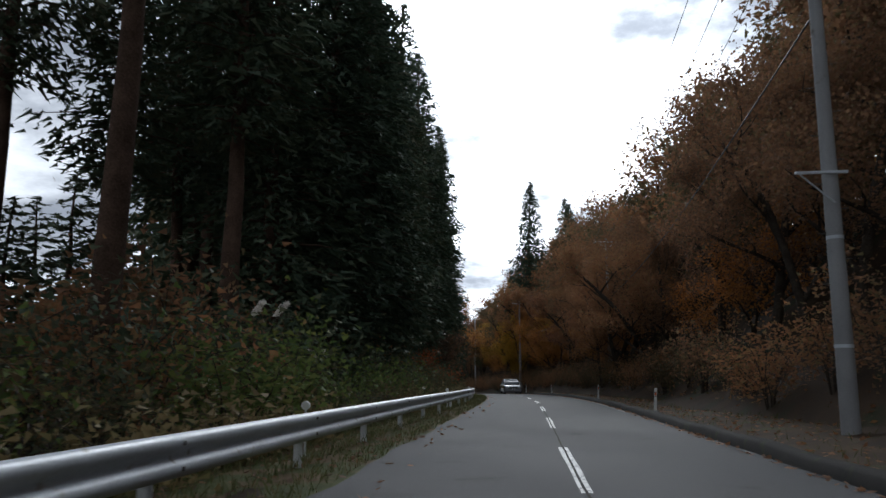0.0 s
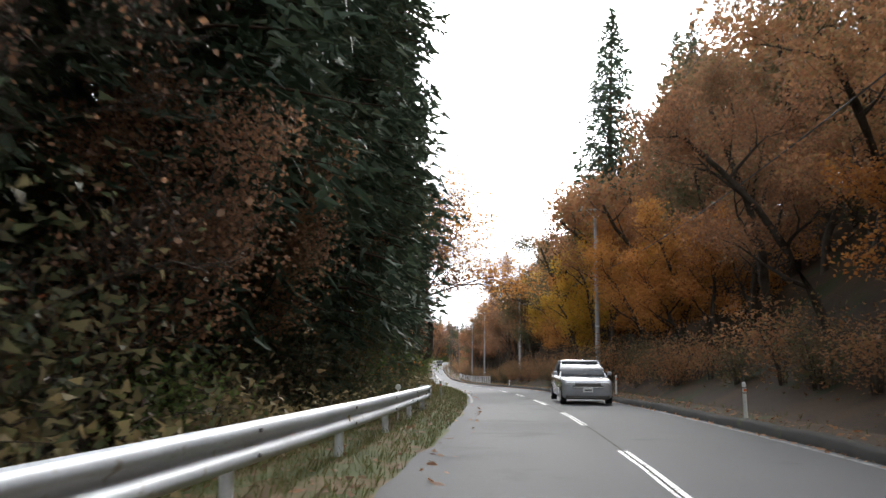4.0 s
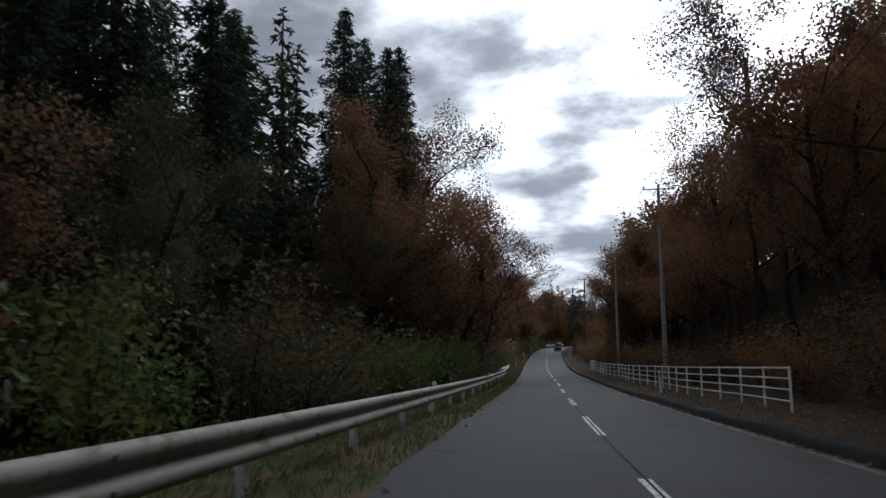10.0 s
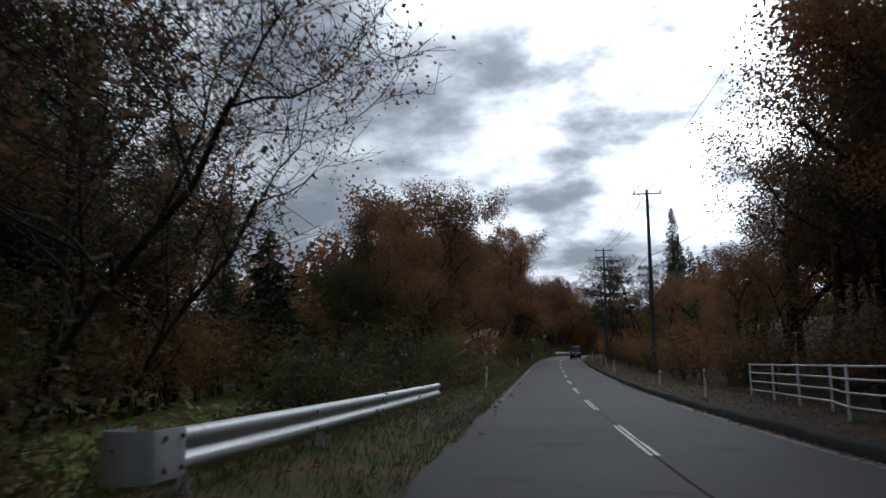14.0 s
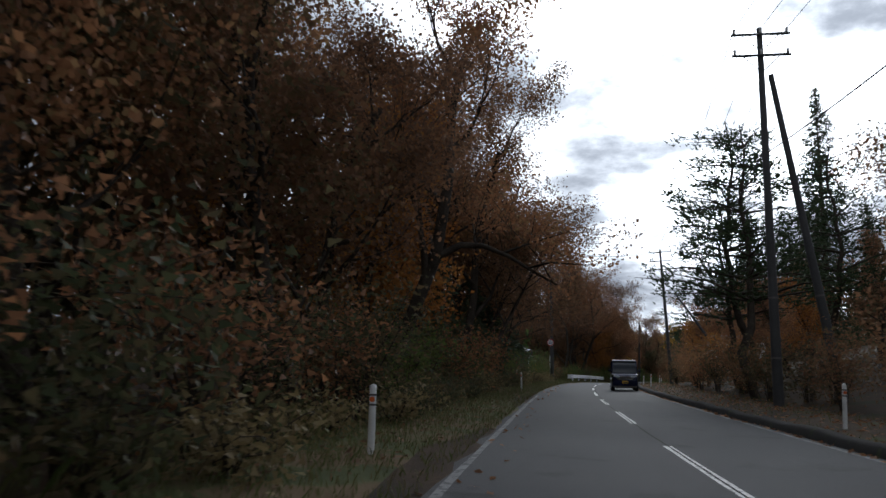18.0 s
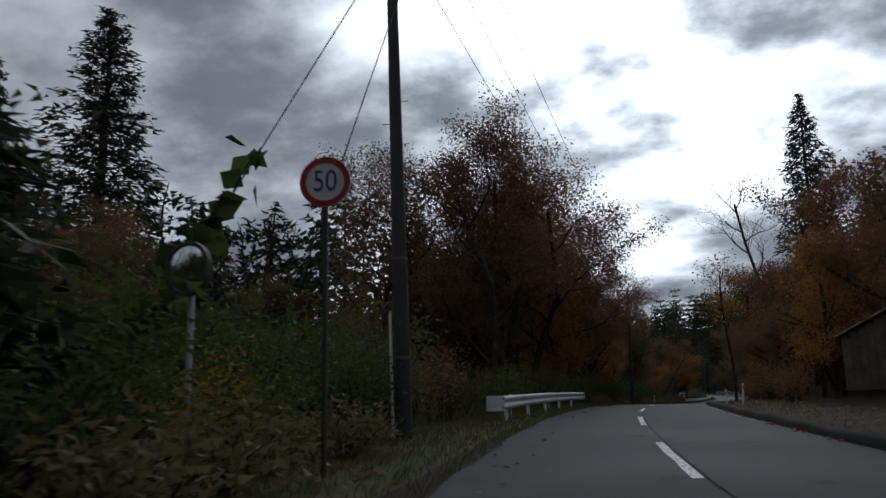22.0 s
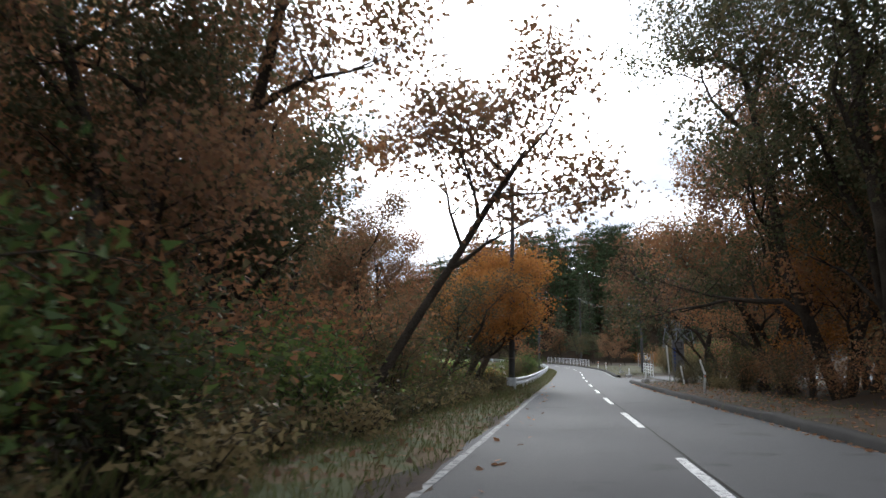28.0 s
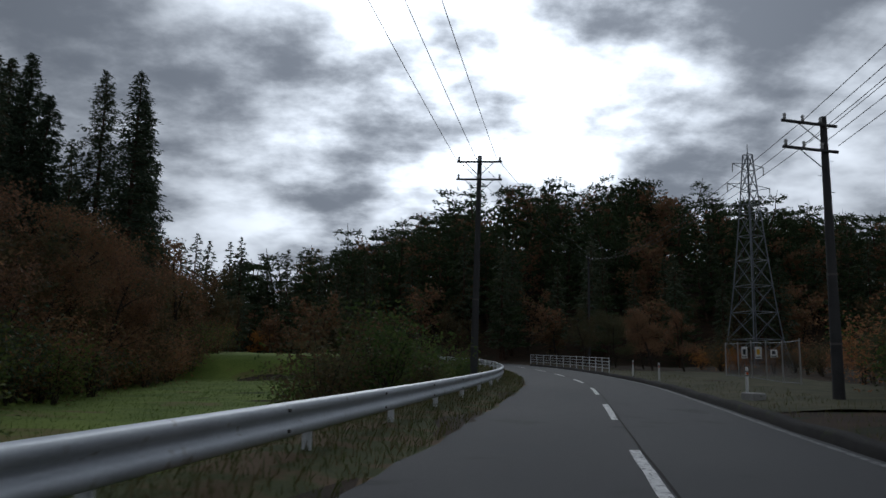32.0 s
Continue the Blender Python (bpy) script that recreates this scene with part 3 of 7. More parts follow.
def guard_rail(u0, u1, w_of, material, label, first_end, last_end, post_at=0.0, height=0.47):
    """A corrugated steel beam on round posts, in lengths of four metres."""
    g = root("guardrail", label, "guardrail", "road guardrails")
    for a in np.arange(u0, u1 - 0.05, 4.0):
        b = min(a + 4.06, u1)
        us = np.linspace(a, b, 6)
        line = rail_line(us, w_of(us)) + np.array([0, 0, height])
        lap = 0.004 if int((a - u0) / 4) % 2 else 0.0
        v, f = extrude(line, [(o + lap, h) for o, h in WBEAM], 1)
        v2, f2 = extrude(line, [(o + lap - 0.008, h) for o, h in WBEAM], 1)
        beam = part("beam", mesh_of("beam", np.vstack([v, v2]), np.vstack([f, f2[:, ::-1] + len(v)]), material, True), g)
        for h in (0.10, -0.10):
            q = line[0] + (line[1] - line[0]) * 0.12
            t = line[1] - line[0]
            r = np.array([t[1], -t[0], 0]) / np.hypot(t[0], t[1])
            p = q + np.array([0, 0, h]) + r * 0.078
            bm = bmesh.new()
            rod(bm, p, p + r * 0.022, 0.018, 6)
            part("bolt", bm_mesh("bolt", bm, BOLT), beam)
    for u in np.arange(u0 + 0.6 + post_at, u1 - 0.2, 4.0):
        w = float(w_of(np.array([u]))[0])
        x, y = road_xy(u, w - 0.075)
        z = float(road_z(u))
        v, f = tube([(x, y, z - 0.35), (x, y, z + height + 0.11), (x, y, z + height + 0.14)], [0.057, 0.057, 0.035], 10, False)
        part("post", mesh_of("post", v, f, WHITE_STEEL, True), g)
    for on, u, s in ((first_end, u0, -1), (last_end, u1, 1)):
        if not on:
            continue
        # rounded sleeve that closes the beam's end
        us = np.array([u, u + s * 0.12, u + s * 0.34])
        line = rail_line(us, w_of(us)) + np.array([0, 0, height])
        t = (line[1] - line[0]) / np.linalg.norm(line[1] - line[0])
        r = np.array([t[1], -t[0], 0]) * s
        c = line[0] - r * 0.11
        arc = [line[0] - t * 0.45 + r * 0.095, line[0] + r * 0.095]
        for k in range(1, 9):
            q = math.pi * k / 8
            arc.append(c + r * (0.205 * math.cos(q)) + t * (0.205 * math.sin(q)))
        arc.append(line[0] - t * 0.45 - r * 0.315)
        arc = np.array(arc)
        v = np.stack([arc + np.array([0, 0, h]) for h in (-0.19, -0.17, 0.17, 0.19)], 1)
        v[:, 0, :2] -= (arc - arc.mean(0))[:, :2] * 0.02
        v[:, 3, :2] -= (arc - arc.mean(0))[:, :2] * 0.02
        k = 4
        i, cc = np.meshgrid(np.arange(len(arc) - 1), np.arange(k - 1), indexing="ij")
        f = np.stack([i * k + cc, i * k + cc + 1, (i + 1) * k + cc + 1, (i + 1) * k + cc], -1).reshape(-1, 4)
        end = part("end_sleeve", mesh_of("end_sleeve", v.reshape(-1, 3), f, material, True), g, "rounded end sleeve of the rail")
        for h in (0.12, -0.12):
            for d in (0.1, 0.38):
                p = line[0] - t * d + r * 0.095 + np.array([0, 0, h])
                bm = bmesh.new()
                rod(bm, p, p + r * 0.02, 0.02, 6)
                part("bolt", bm_mesh("bolt", bm, BOLT), end)
    return g


def between(*pairs):
    a = np.array(pairs, float)
    return lambda u: np.interp(u, a[:, 0], a[:, 1])


guard_rail(-38, 75, between((-38, -3.45), (40, -3.4), (60, -3.55), (75, -3.65)), STEEL, "long grey galvanised corrugated guardrail on round posts", False, True, 3.2)
guard_rail(127.4, 195.8, between((127, -3.75), (134, -3.45), (145, -3.35), (165, -3.45), (182, -3.48), (196, -3.35)), OLD_STEEL, "grey weathered corrugated guardrail with yellowed lower edge", True, True, 1.8, 0.50)
guard_rail(203.6, 219.3, between((202, -4.0), (219, -3.85)), STEEL, "short grey guardrail with rounded end beside a grass field", True, False, 0.2)
guard_rail(337.1, 358.6, between((337, -3.6), (345, -3.45), (359, -3.4)), WHITE_STEEL, "short white painted guardrail on the outside of the bend", True, True, 1.0, 0.57)
guard_rail(441.0, 553, between((440.5, -3.9), (446, -3.65), (470, -3.7), (553, -3.75)), STEEL, "long grey dented guardrail above the grass bank", True, False, 0.5)


def reflector_disc(u, w):
    x, y = road_xy(u, w)
    z = float(road_z(u))
    g = root("reflector_post", "white round road reflector on a thin stalk above the guardrail", "reflector", "rail reflectors", at=pose(float(x), float(y), z, 0, 0, azimuth(u)))
    bm = bmesh.new()
    rod(bm, (0, 0, 0.0), (0, 0, 0.64), 0.017, 7)
    part("stalk", bm_mesh("stalk", bm, WHITE_STEEL), g)
    bm = bmesh.new()
    rod(bm, (0, -0.02, 0.70), (0, 0.02, 0.70), 0.062, 16)
    disc = part("disc", bm_mesh("disc", bm, POST_WHITE), g)
    bm = bmesh.new()
    rod(bm, (0, -0.027, 0.70), (0, -0.019, 0.70), 0.045, 16)
    part("lens", bm_mesh("lens", bm, LENS), disc)


for u, w in ((11, -3.75), (30, -3.62), (51, -3.8), (69, -3.85), (136, -3.95), (155.3, -3.6), (176, -3.5), (341, -3.85), (349, -3.7)):
    reflector_disc(u, w)


def pipe_fence(name, pts, height, rails, material, label, spacing=2.0):
    """White pipe fence: posts and level rails between corner points (x, y, z)."""
    g = root(name, label, "fence")
    pts = np.array(pts, float)
    seg = np.linalg.norm(np.diff(pts[:, :2], axis=0), axis=1)
    s = np.concatenate([[0], np.cumsum(seg)])
    n = max(1, int(round(s[-1] / spacing)))
    ss = np.linspace(0, s[-1], n + 1)
    p = np.stack([np.interp(ss, s, pts[:, k]) for k in range(3)], -1)
    for q in p:
        v, f = tube([q + (0, 0, -0.3), q + (0, 0, height - 0.01), q + (0, 0, height + 0.01)], [0.03, 0.03, 0.012], 8, False)
        part("post", mesh_of("post", v, f, material, True), g)
    for h in rails:
        for a, b in zip(p[:-1], p[1:]):
            mid = (a + b) / 2 + (0, 0, h - 0.004)
            v, f = tube([a + (0, 0, h), mid, b + (0, 0, h)], [0.021, 0.021, 0.021], 7, False)
            part("rail", mesh_of("rail", v, f, material, True), g)
    return g


def along(pairs, lift=0.1):
    out = []
    for u, w in pairs:
        x, y = road_xy(u, w)
        out.append((float(x), float(y), float(road_z(u)) + lift))
    return out


pipe_fence("pipe_fence", along([(153 + k * 2.3, 4.45 + 0.10 * math.sin(k * 0.9) + (0.5 if k > 26 else 0)) for k in range(31)]), 1.0, (0.25, 0.5, 0.74, 0.97), WHITE_STEEL, "white pipe fence with four rails beside the road", 2.3)
pipe_fence("pipe_gate", along([(473.1, 5.66), (481.9, 5.67)], 0.05), 1.12, (0.32, 0.58, 0.84, 1.09), WHITE_STEEL, "pale yellowish pipe barrier beside the side road", 2.2)
pipe_fence("bridge_fence", along([(518, 3.8), (524, 3.8), (530, 3.8), (536, 3.8), (543, 3.9)], 0.08), 0.95, (0.26, 0.48, 0.70, 0.92), WHITE_STEEL, "white pipe fence round the outside of the far bend", 2.1)


def delineator_mesh():
    g = root("delineator", "white plastic roadside marker post with reflector", "marker post", "roadside marker posts")
    v, f = tube([(0, 0, -0.35), (0, 0, 0.86), (0, 0, 0.90), (0, 0, 0.915)], [0.045, 0.042, 0.038, 0.01], 12, False)
    part("post", mesh_of("post", v, f, POST_WHITE, True), g)
    for h in (0.66, 0.775):
        bm = bmesh.new()
        rod(bm, (0, 0, h), (0, 0, h + 0.025), 0.0475, 12)
        part("band", bm_mesh("band", bm, BOLT), g)
    bm = bmesh.new()
    rod(bm, (0, -0.047, 0.735), (0, -0.033, 0.735), 0.034, 12)
    part("reflector", bm_mesh("reflector", bm, REFLECT), g, "orange reflector")
    return g


DELIN = delineator_mesh()
# station, offset and, where the foot is hidden behind the kerb, the height of the top over the road
SPOTS = [(24.5, 3.25, 0.81), (42, 3.3, 0.85), (70, 3.9, 0.85), (89, 4.5), (95, 3.35, 0.74), (127.5, 3.6, 0.62), (167.5, 3.85), (223, 3.95), (233.5, 4.05, 0.7), (257, 3.95),
         (266.6, 4.0), (276, 4.03), (317.6, 3.85), (327, 3.5, 0.75), (352.5, 3.95), (358.5, 3.6, 0.72), (397, 3.7, 0.8), (402.3, 4.4), (437.9, 4.0), (489, 3.95), (504, 3.75, 0.9), (511.6, 3.95),
         (85.3, -3.65, 0.7), (232.3, -3.5), (268.7, -3.7, 0.88), (300, -3.7), (400, -3.55)]
rngd = random.Random(2)
for i, (u, w, *top) in enumerate(SPOTS):
    x, y, z = spot(u, w)
    if top:
        z = float(road_z(u)) + top[0] - 0.9
    m = pose(x, y, z, rngd.uniform(-3, 3), rngd.uniform(-4, 4), azimuth(u) + rngd.uniform(-10, 10))
    if i == 0:
        DELIN.matrix_basis = m
    else:
        copy_thing(DELIN, m)


# ---------------------------------------------------------------- poles and wires
def utility_pole(u, w, height, material, label, arms=1, lean=(0, 0), arm_dir=0.0, steps=True, low_arm=False, offset_arm=False, guard=False):
    x, y, z = spot(u, w)
    g = root("utility_pole", label, "utility pole", "roadside utility poles", at=pose(x, y, z, lean[0], lean[1], azimuth(u) + arm_dir))
    hs = np.linspace(-0.6, height, 8)
    v, f = tube(np.stack([hs * 0, hs * 0, hs], -1), 0.165 - 0.075 * (hs + 0.6) / (height + 0.6), 14, False)
    v2 = np.vstack([v, [[0, 0, height + 0.01]]])
    k = np.arange(14) + 7 * 14
    part("shaft", mesh_of("shaft", v, f, material, True), g)
    bm = bmesh.new()
    rod(bm, (0, 0, height - 0.01), (0, 0, height + 0.03), 0.092, 14)
    part("cap", bm_mesh("cap", bm, material), g)
    for a in range(arms):
        h = height - 0.25 - 0.75 * a
        bm = bmesh.new()
        x0, x1 = (-1.5, 0.35) if offset_arm else (-0.95, 0.95)
        box(bm, (x1 - x0, 0.075, 0.075), ((x0 + x1) / 2, -0.12, h), 0, 0.008)
        arm = part("crossarm", bm_mesh("crossarm", bm, STEEL if material is POLE_CONC else POLE_DARK), g)
        for px in ((-1.4, -0.8, -0.2) if offset_arm else (-0.85, 0.0, 0.85)):
            v, f = tube([(px, -0.12, h + 0.03), (px, -0.12, h + 0.07), (px, -0.12, h + 0.12), (px, -0.12, h + 0.17), (px, -0.12, h + 0.22)], [0.02, 0.05, 0.035, 0.055, 0.025], 10, False)
            part("insulator", mesh_of("insulator", v, f, CERAMIC, True), arm)
        bm = bmesh.new()
        rod(bm, (x0 * 0.62, -0.1, h - 0.02), (0, -0.09, h - 0.6), 0.016, 6)
        if not offset_arm:
            rod(bm, (x1 * 0.62, -0.1, h - 0.02), (0, -0.09, h - 0.6), 0.016, 6)
        part("brace", bm_mesh("brace", bm, STEEL if material is POLE_CONC else POLE_DARK), arm)
    if guard:
        v, f = tube([(-0.19, -0.1, 0.05), (-0.19, -0.1, 2.35), (-0.185, -0.1, 2.42)], [0.03, 0.03, 0.012], 8, False)
        part("cable_guard", mesh_of("cable_guard", v, f, POST_WHITE, True), g, "white plastic guard pipe")
    if low_arm:
        bm = bmesh.new()
        box(bm, (0.9, 0.05, 0.05), (-0.2, -0.16, height * 0.385), 0, 0.006)
        rod(bm, (-0.6, -0.16, height * 0.385), (0, -0.15, height * 0.385 - 0.55), 0.014, 6)
        part("bracket", bm_mesh("bracket", bm, STEEL), g)
    if steps:
        for k in range(10):
            h = 2.6 + k * 0.45
            if h > height - 1.2:
                break
            bm = bmesh.new()
            s = 1 if k % 2 else -1
            rod(bm, (0.1 * s, 0, h), (0.27 * s, 0, h + 0.01), 0.009, 5)
            part("step_bolt", bm_mesh("step_bolt", bm, BOLT), g)
    for h in (1.5, 3.4):
        bm = bmesh.new()
        rod(bm, (0, 0, h), (0, 0, h + 0.06), 0.168 - 0.075 * h / height, 14)
        part("band", bm_mesh("band", bm, STEEL if material is POLE_CONC else BOLT), g)
    return Vector((x, y, z + height))


GREY = "tall grey concrete utility pole with crossarm beside the road"
RIGHT_POLES = [(14.1, 4.85, 11.9), (58, 6.6, 10.6), (101.4, 6.2, 11.2), (139.6, 6.45, 12.6), (182, 6.4, 11.6), (208.5, 6.6, 11.3), (250, 6.0, 12.1), (285.3, 5.2, 12.6), (326.3, 5.75, 11.2)]
tops = []
for u, w, h in RIGHT_POLES:
    dark = u > 230
    tops.append((utility_pole(u, w, h, POLE_DARK if dark else POLE_CONC, "dark utility pole with crossarm beside the road" if dark else GREY, 2 if u in (285.3, 326.3) else 1,
                              (0, 0) if u != 326.3 else (0, -3.4), 0, True, u == 14.1), u))
utility_pole(285.6, 7.2, 11.0, POLE_DARK, "dark leaning support pole beside a utility pole", 0, (0, -8.5), 0, False)
utility_pole(328.6, 10.9, 8.2, POLE_DARK, "dark leaning brace pole beside a utility pole", 0, (0, -34), 0, False)
LEFT_POLES = [(331.6, -4.6, 12.2), (388.2, -3.95, 10.3), (445.5, -4.3, 10.5), (497, -4.7, 9.4)]
ltops = []
for u, w, h in LEFT_POLES:
    ltops.append((utility_pole(u, w, h, POLE_DARK, "dark slender utility pole at the edge of the road", 2 if u in (497, 331.6) else 1, (0, -1.0 if u == 331.6 else 1.0), 0, True, False, u == 445.5, u == 331.6), u))
side_top = utility_pole(488.3, 6.15, 7.9, POLE_DARK, "dark utility pole with wide crossarms beside the substation", 2, (0, 0), 25, True, False, True)
far_top = utility_pole(549, 13.5, 12.0, POLE_DARK, "dark utility pole below the wooded hill", 1, (0, 0), 40, False)


def wire(a, b, sag, label="thin black overhead power cable between poles", r=0.011):
    n = 14
    t = np.linspace(0, 1, n)[:, None]
    p = np.array(a)[None] * (1 - t) + np.array(b)[None] * t
    p[:, 2] -= sag * 4 * (t * (1 - t))[:, 0]
    v, f = tube(p, np.full(n, r), 5, False)
    tagged(new("power_cable", mesh_of("power_cable", v, f, WIRE, True)), label, "cable", "overhead cables")


def guy(u, w, h, u2, w2):
    """Stay wire from a pole to the ground."""
    x, y, z = spot(u, w)
    x2, y2, z2 = spot(u2, w2)
    v, f = tube([(x, y, z + h), (x2, y2, z2 - 0.1)], [0.012, 0.012], 5, False)
    tagged(new("stay_wire", mesh_of("stay_wire", v, f, WIRE)), "taut steel stay wire from the pole to the ground", "cable", "overhead cables")


guy(331.6, -4.6, 10.5, 325.6, -7.4)
guy(331.6, -4.6, 9.0, 326.6, -5.6)


def span(a, ua, b, ub, drops=(0, 0, 0), offs=(-0.85, 0.0, 0.85)):
    for o, d in zip(offs, drops):
        pa, pb = radians(azimuth(ua)), radians(azimuth(ub))
        A = a + Vector((math.cos(pa) * o, math.sin(pa) * o, -0.05 - d))
        B = b + Vector((math.cos(pb) * o, math.sin(pb) * o, -0.05 - d))
        wire(A, B, 0.55)


back = Vector((*[float(q) for q in road_xy(-35, 6.3)], float(road_z(-35)) + 14))
span(back, -35, tops[0][0], 14.1)
for (a, ua), (b, ub) in zip(tops[:-1], tops[1:]):
    span(a, ua, b, ub)
    A, B = a + Vector((0, 0, -4.2)), b + Vector((0, 0, -4.4))
    wire(A, B, 0.7, "thick dark telephone cable sagging between poles", 0.02)
span(tops[-1][0], 326.3, ltops[0][0], 331.6)
for (a, ua), (b, ub) in zip(ltops[:-1], ltops[1:]):
    span(a, ua, b, ub)
span(ltops[-1][0], 497, far_top, 549)
for k in range(3):
    for drop, rise_ in ((0.1, 0.0), (0.8, -1.3)):
        wire(side_top + Vector((-0.6 + 0.5 * k, 0, -drop)), Vector((13.5 + 0.7 * k, 447, float(road_z(450)) + 16.5 + rise_)), 0.7)
    wire(side_top + Vector((-0.6 + 0.5 * k, 0, -0.1)), far_top + Vector((k * 0.4, 0, -0.2)), 1.2)


# ---------------------------------------------------------------- plants
def leaf_blades(centres, size, rng, up=0.25, aspect=0.78, droop=0.0, kite=False):
    """One pointed blade for each leaf, turned at random."""
    n = len(centres)
    d = rng.normal(size=(n, 3))
    d[:, 2] = d[:, 2] * 0.6 - droop
    d /= np.linalg.norm(d, axis=1)[:, None]
    s = rng.normal(size=(n, 3))
    s[:, 2] += up
    s -= d * (s * d).sum(1)[:, None]
    s /= np.linalg.norm(s, axis=1)[:, None]
    L = (size * rng.uniform(0.65, 1.35, n))[:, None]
    W = L * aspect * 0.5
    if kite:
        n_ = np.cross(d, s)
        v = np.stack([centres - d * L * 0.5, centres + s * W - n_ * L * 0.06, centres + d * L * 0.5, centres - s * W - n_ * L * 0.06], 1)
        return v.reshape(-1, 3), np.arange(4 * n).reshape(-1, 4)
    v = np.stack([centres - d * L * 0.5 + s * W, centres + d * L * 0.7, centres - d * L * 0.35 - s * W * 1.15], 1)
    return v.reshape(-1, 3), np.arange(3 * n).reshape(-1, 3)


def grow(rng, height, spread, clear, levels=3, lean=(0, 0), fork=4, up=0.35, gnarl=0.16, keep=9, thick=1.0, sides=(8, 5, 4, 3), split=False):
    """Limbs of a broadleaved tree: tubes, and the twig ends that carry the leaves."""
    tubes, ends = [], []

    def limb(p, d, length, r, level):
        n = 5 if level < 2 else 3
        pts, q, dd = [p], p.copy(), d.copy()
        for _ in range(n):
            dd = dd + rng.normal(size=3) * gnarl + np.array([0, 0, 0.05 if level else 0.02])
            dd /= np.linalg.norm(dd)
            q = q + dd * length / n
            pts.append(q)
        pts = np.array(pts)
        rr = r * np.linspace(1.0, 0.42 if level == 0 else 0.16, n + 1) ** 0.9
        rr = np.maximum(rr, 0.008)
        if level <= keep:
            tubes.append(tube(pts, rr, sides[min(level, 3)], False))
        if level >= levels:
            for k in range(1, n + 1):
                ends.append(pts[k])
            return
        kids = fork + (2 if level == 0 else 0)
        for k in range(kids):
            f = 0.3 if level else 0.86 if split else clear
            t = f + (1 - f) * (k + rng.uniform(0.2, 0.9)) / kids
            i = min(int(t * n), n - 1)
            base = pts[i] + (pts[i + 1] - pts[i]) * (t * n - i)
            a = rng.uniform(0, 2 * np.pi) if level else k * 2.4 + rng.uniform(-0.5, 0.5)
            out = np.array([math.cos(a), math.sin(a), up + rng.uniform(-0.15, 0.45)])
            nd = out * 0.9 + dd * 0.45
            nd /= np.linalg.norm(nd)
            if split and level == 0:
                out[2] = up + rng.uniform(0.2, 1.3)
                nd = out / np.linalg.norm(out)
            ln = spread * (rng.uniform(1.0, 1.35) if split else 0.85 - 0.25 * t) if level == 0 else length * rng.uniform(0.5, 0.72)
            limb(base, nd, ln, rr[i] * 0.58, level + 1)
        if level:
            ends.append(pts[-1])

    d0 = np.array([lean[0], lean[1], 1.0])
    limb(np.array([0.0, 0, -0.4]), d0 / np.linalg.norm(d0), height * (clear if split else 0.86), (0.05 + height * 0.0135) * thick, 0)
    return join_tubes(tubes), np.array(ends)


KINDS = {}


def make_kind(key, name, label, category, trunk, crown, crown_label=""):
    """Keep the meshes of one plant; plant() sets copies of it out."""
    KINDS.setdefault(key, []).append((name, label, category, trunk, crown))


def broadleaf(key, seed, leaf, label, height=9.0, spread=3.6, clear=0.25, n=2600, size=0.19, puff=0.42, lean=(0, 0), levels=3, fork=4, bark=None, up=0.35, gnarl=0.16, name="tree", keep=9, aspect=0.78, thick=1.0, split=False):
    rng = np.random.RandomState(seed)
    (v, f), ends = grow(rng, height, spread, clear, levels, lean, fork, up, gnarl, keep, thick, (5, 3, 3, 3) if key.startswith("f_") else (8, 5, 4, 3), split)
    trunk = mesh_of("trunk", v, f, bark or BARK, True)
    c = ends[rng.randint(0, len(ends), n)] + np.clip(rng.normal(size=(n, 3)), -1.5, 1.5) * puff * np.array([1, 1, 0.8])
    c = c[c[:, 2] > 0.25]
    v, f = leaf_blades(c, size, rng, droop=0.25, aspect=aspect, kite=not key.startswith("f_"))
    make_kind(key, name, label, "tree", trunk, mesh_of("crown", v, f, leaf))


def shrub(key, seed, leaf, label, height=2.0, radius=1.2, n=620, size=0.15, name="bush"):
    rng = np.random.RandomState(seed)
    tubes, pts = [], []
    for k in range(9):
        a = k * 2.4 + rng.uniform(-0.4, 0.4)
        r = radius * rng.uniform(0.3, 0.9)
        h = height * rng.uniform(0.65, 1.0)
        t = np.linspace(0, 1, 5)[:, None]
        p = np.hstack([np.cos(a) * r * t ** 1.4, np.sin(a) * r * t ** 1.4, h * t ** 0.85]) + rng.normal(size=(5, 3)) * 0.04
        p[0] = (0.05 * np.cos(a), 0.05 * np.sin(a), -0.15)
        tubes.append(tube(p, np.linspace(0.022, 0.006, 5), 4, False))
        for j in range(2, 5):
            pts.append(p[j])
            for _ in range(1):
                q = p[j] + rng.normal(size=3) * np.array([0.3, 0.3, 0.18]) * radius
                tubes.append(tube(np.array([p[j], (p[j] + q) / 2 + (0, 0, 0.05), q]), [0.008, 0.006, 0.003], 3, False))
                pts.append(q)
    pts = np.array(pts)
    v, f = join_tubes(tubes)
    c = pts[rng.randint(0, len(pts), n)] + rng.normal(size=(n, 3)) * 0.24 * radius
    c[:, 2] = np.abs(c[:, 2]) * 0.97 + 0.03
    lv, lf = leaf_blades(c, size, rng, up=0.8, aspect=0.62)
    make_kind(key, name, label, "bush", mesh_of("stems", v, f, BARK), mesh_of("leaves", lv, lf, leaf))


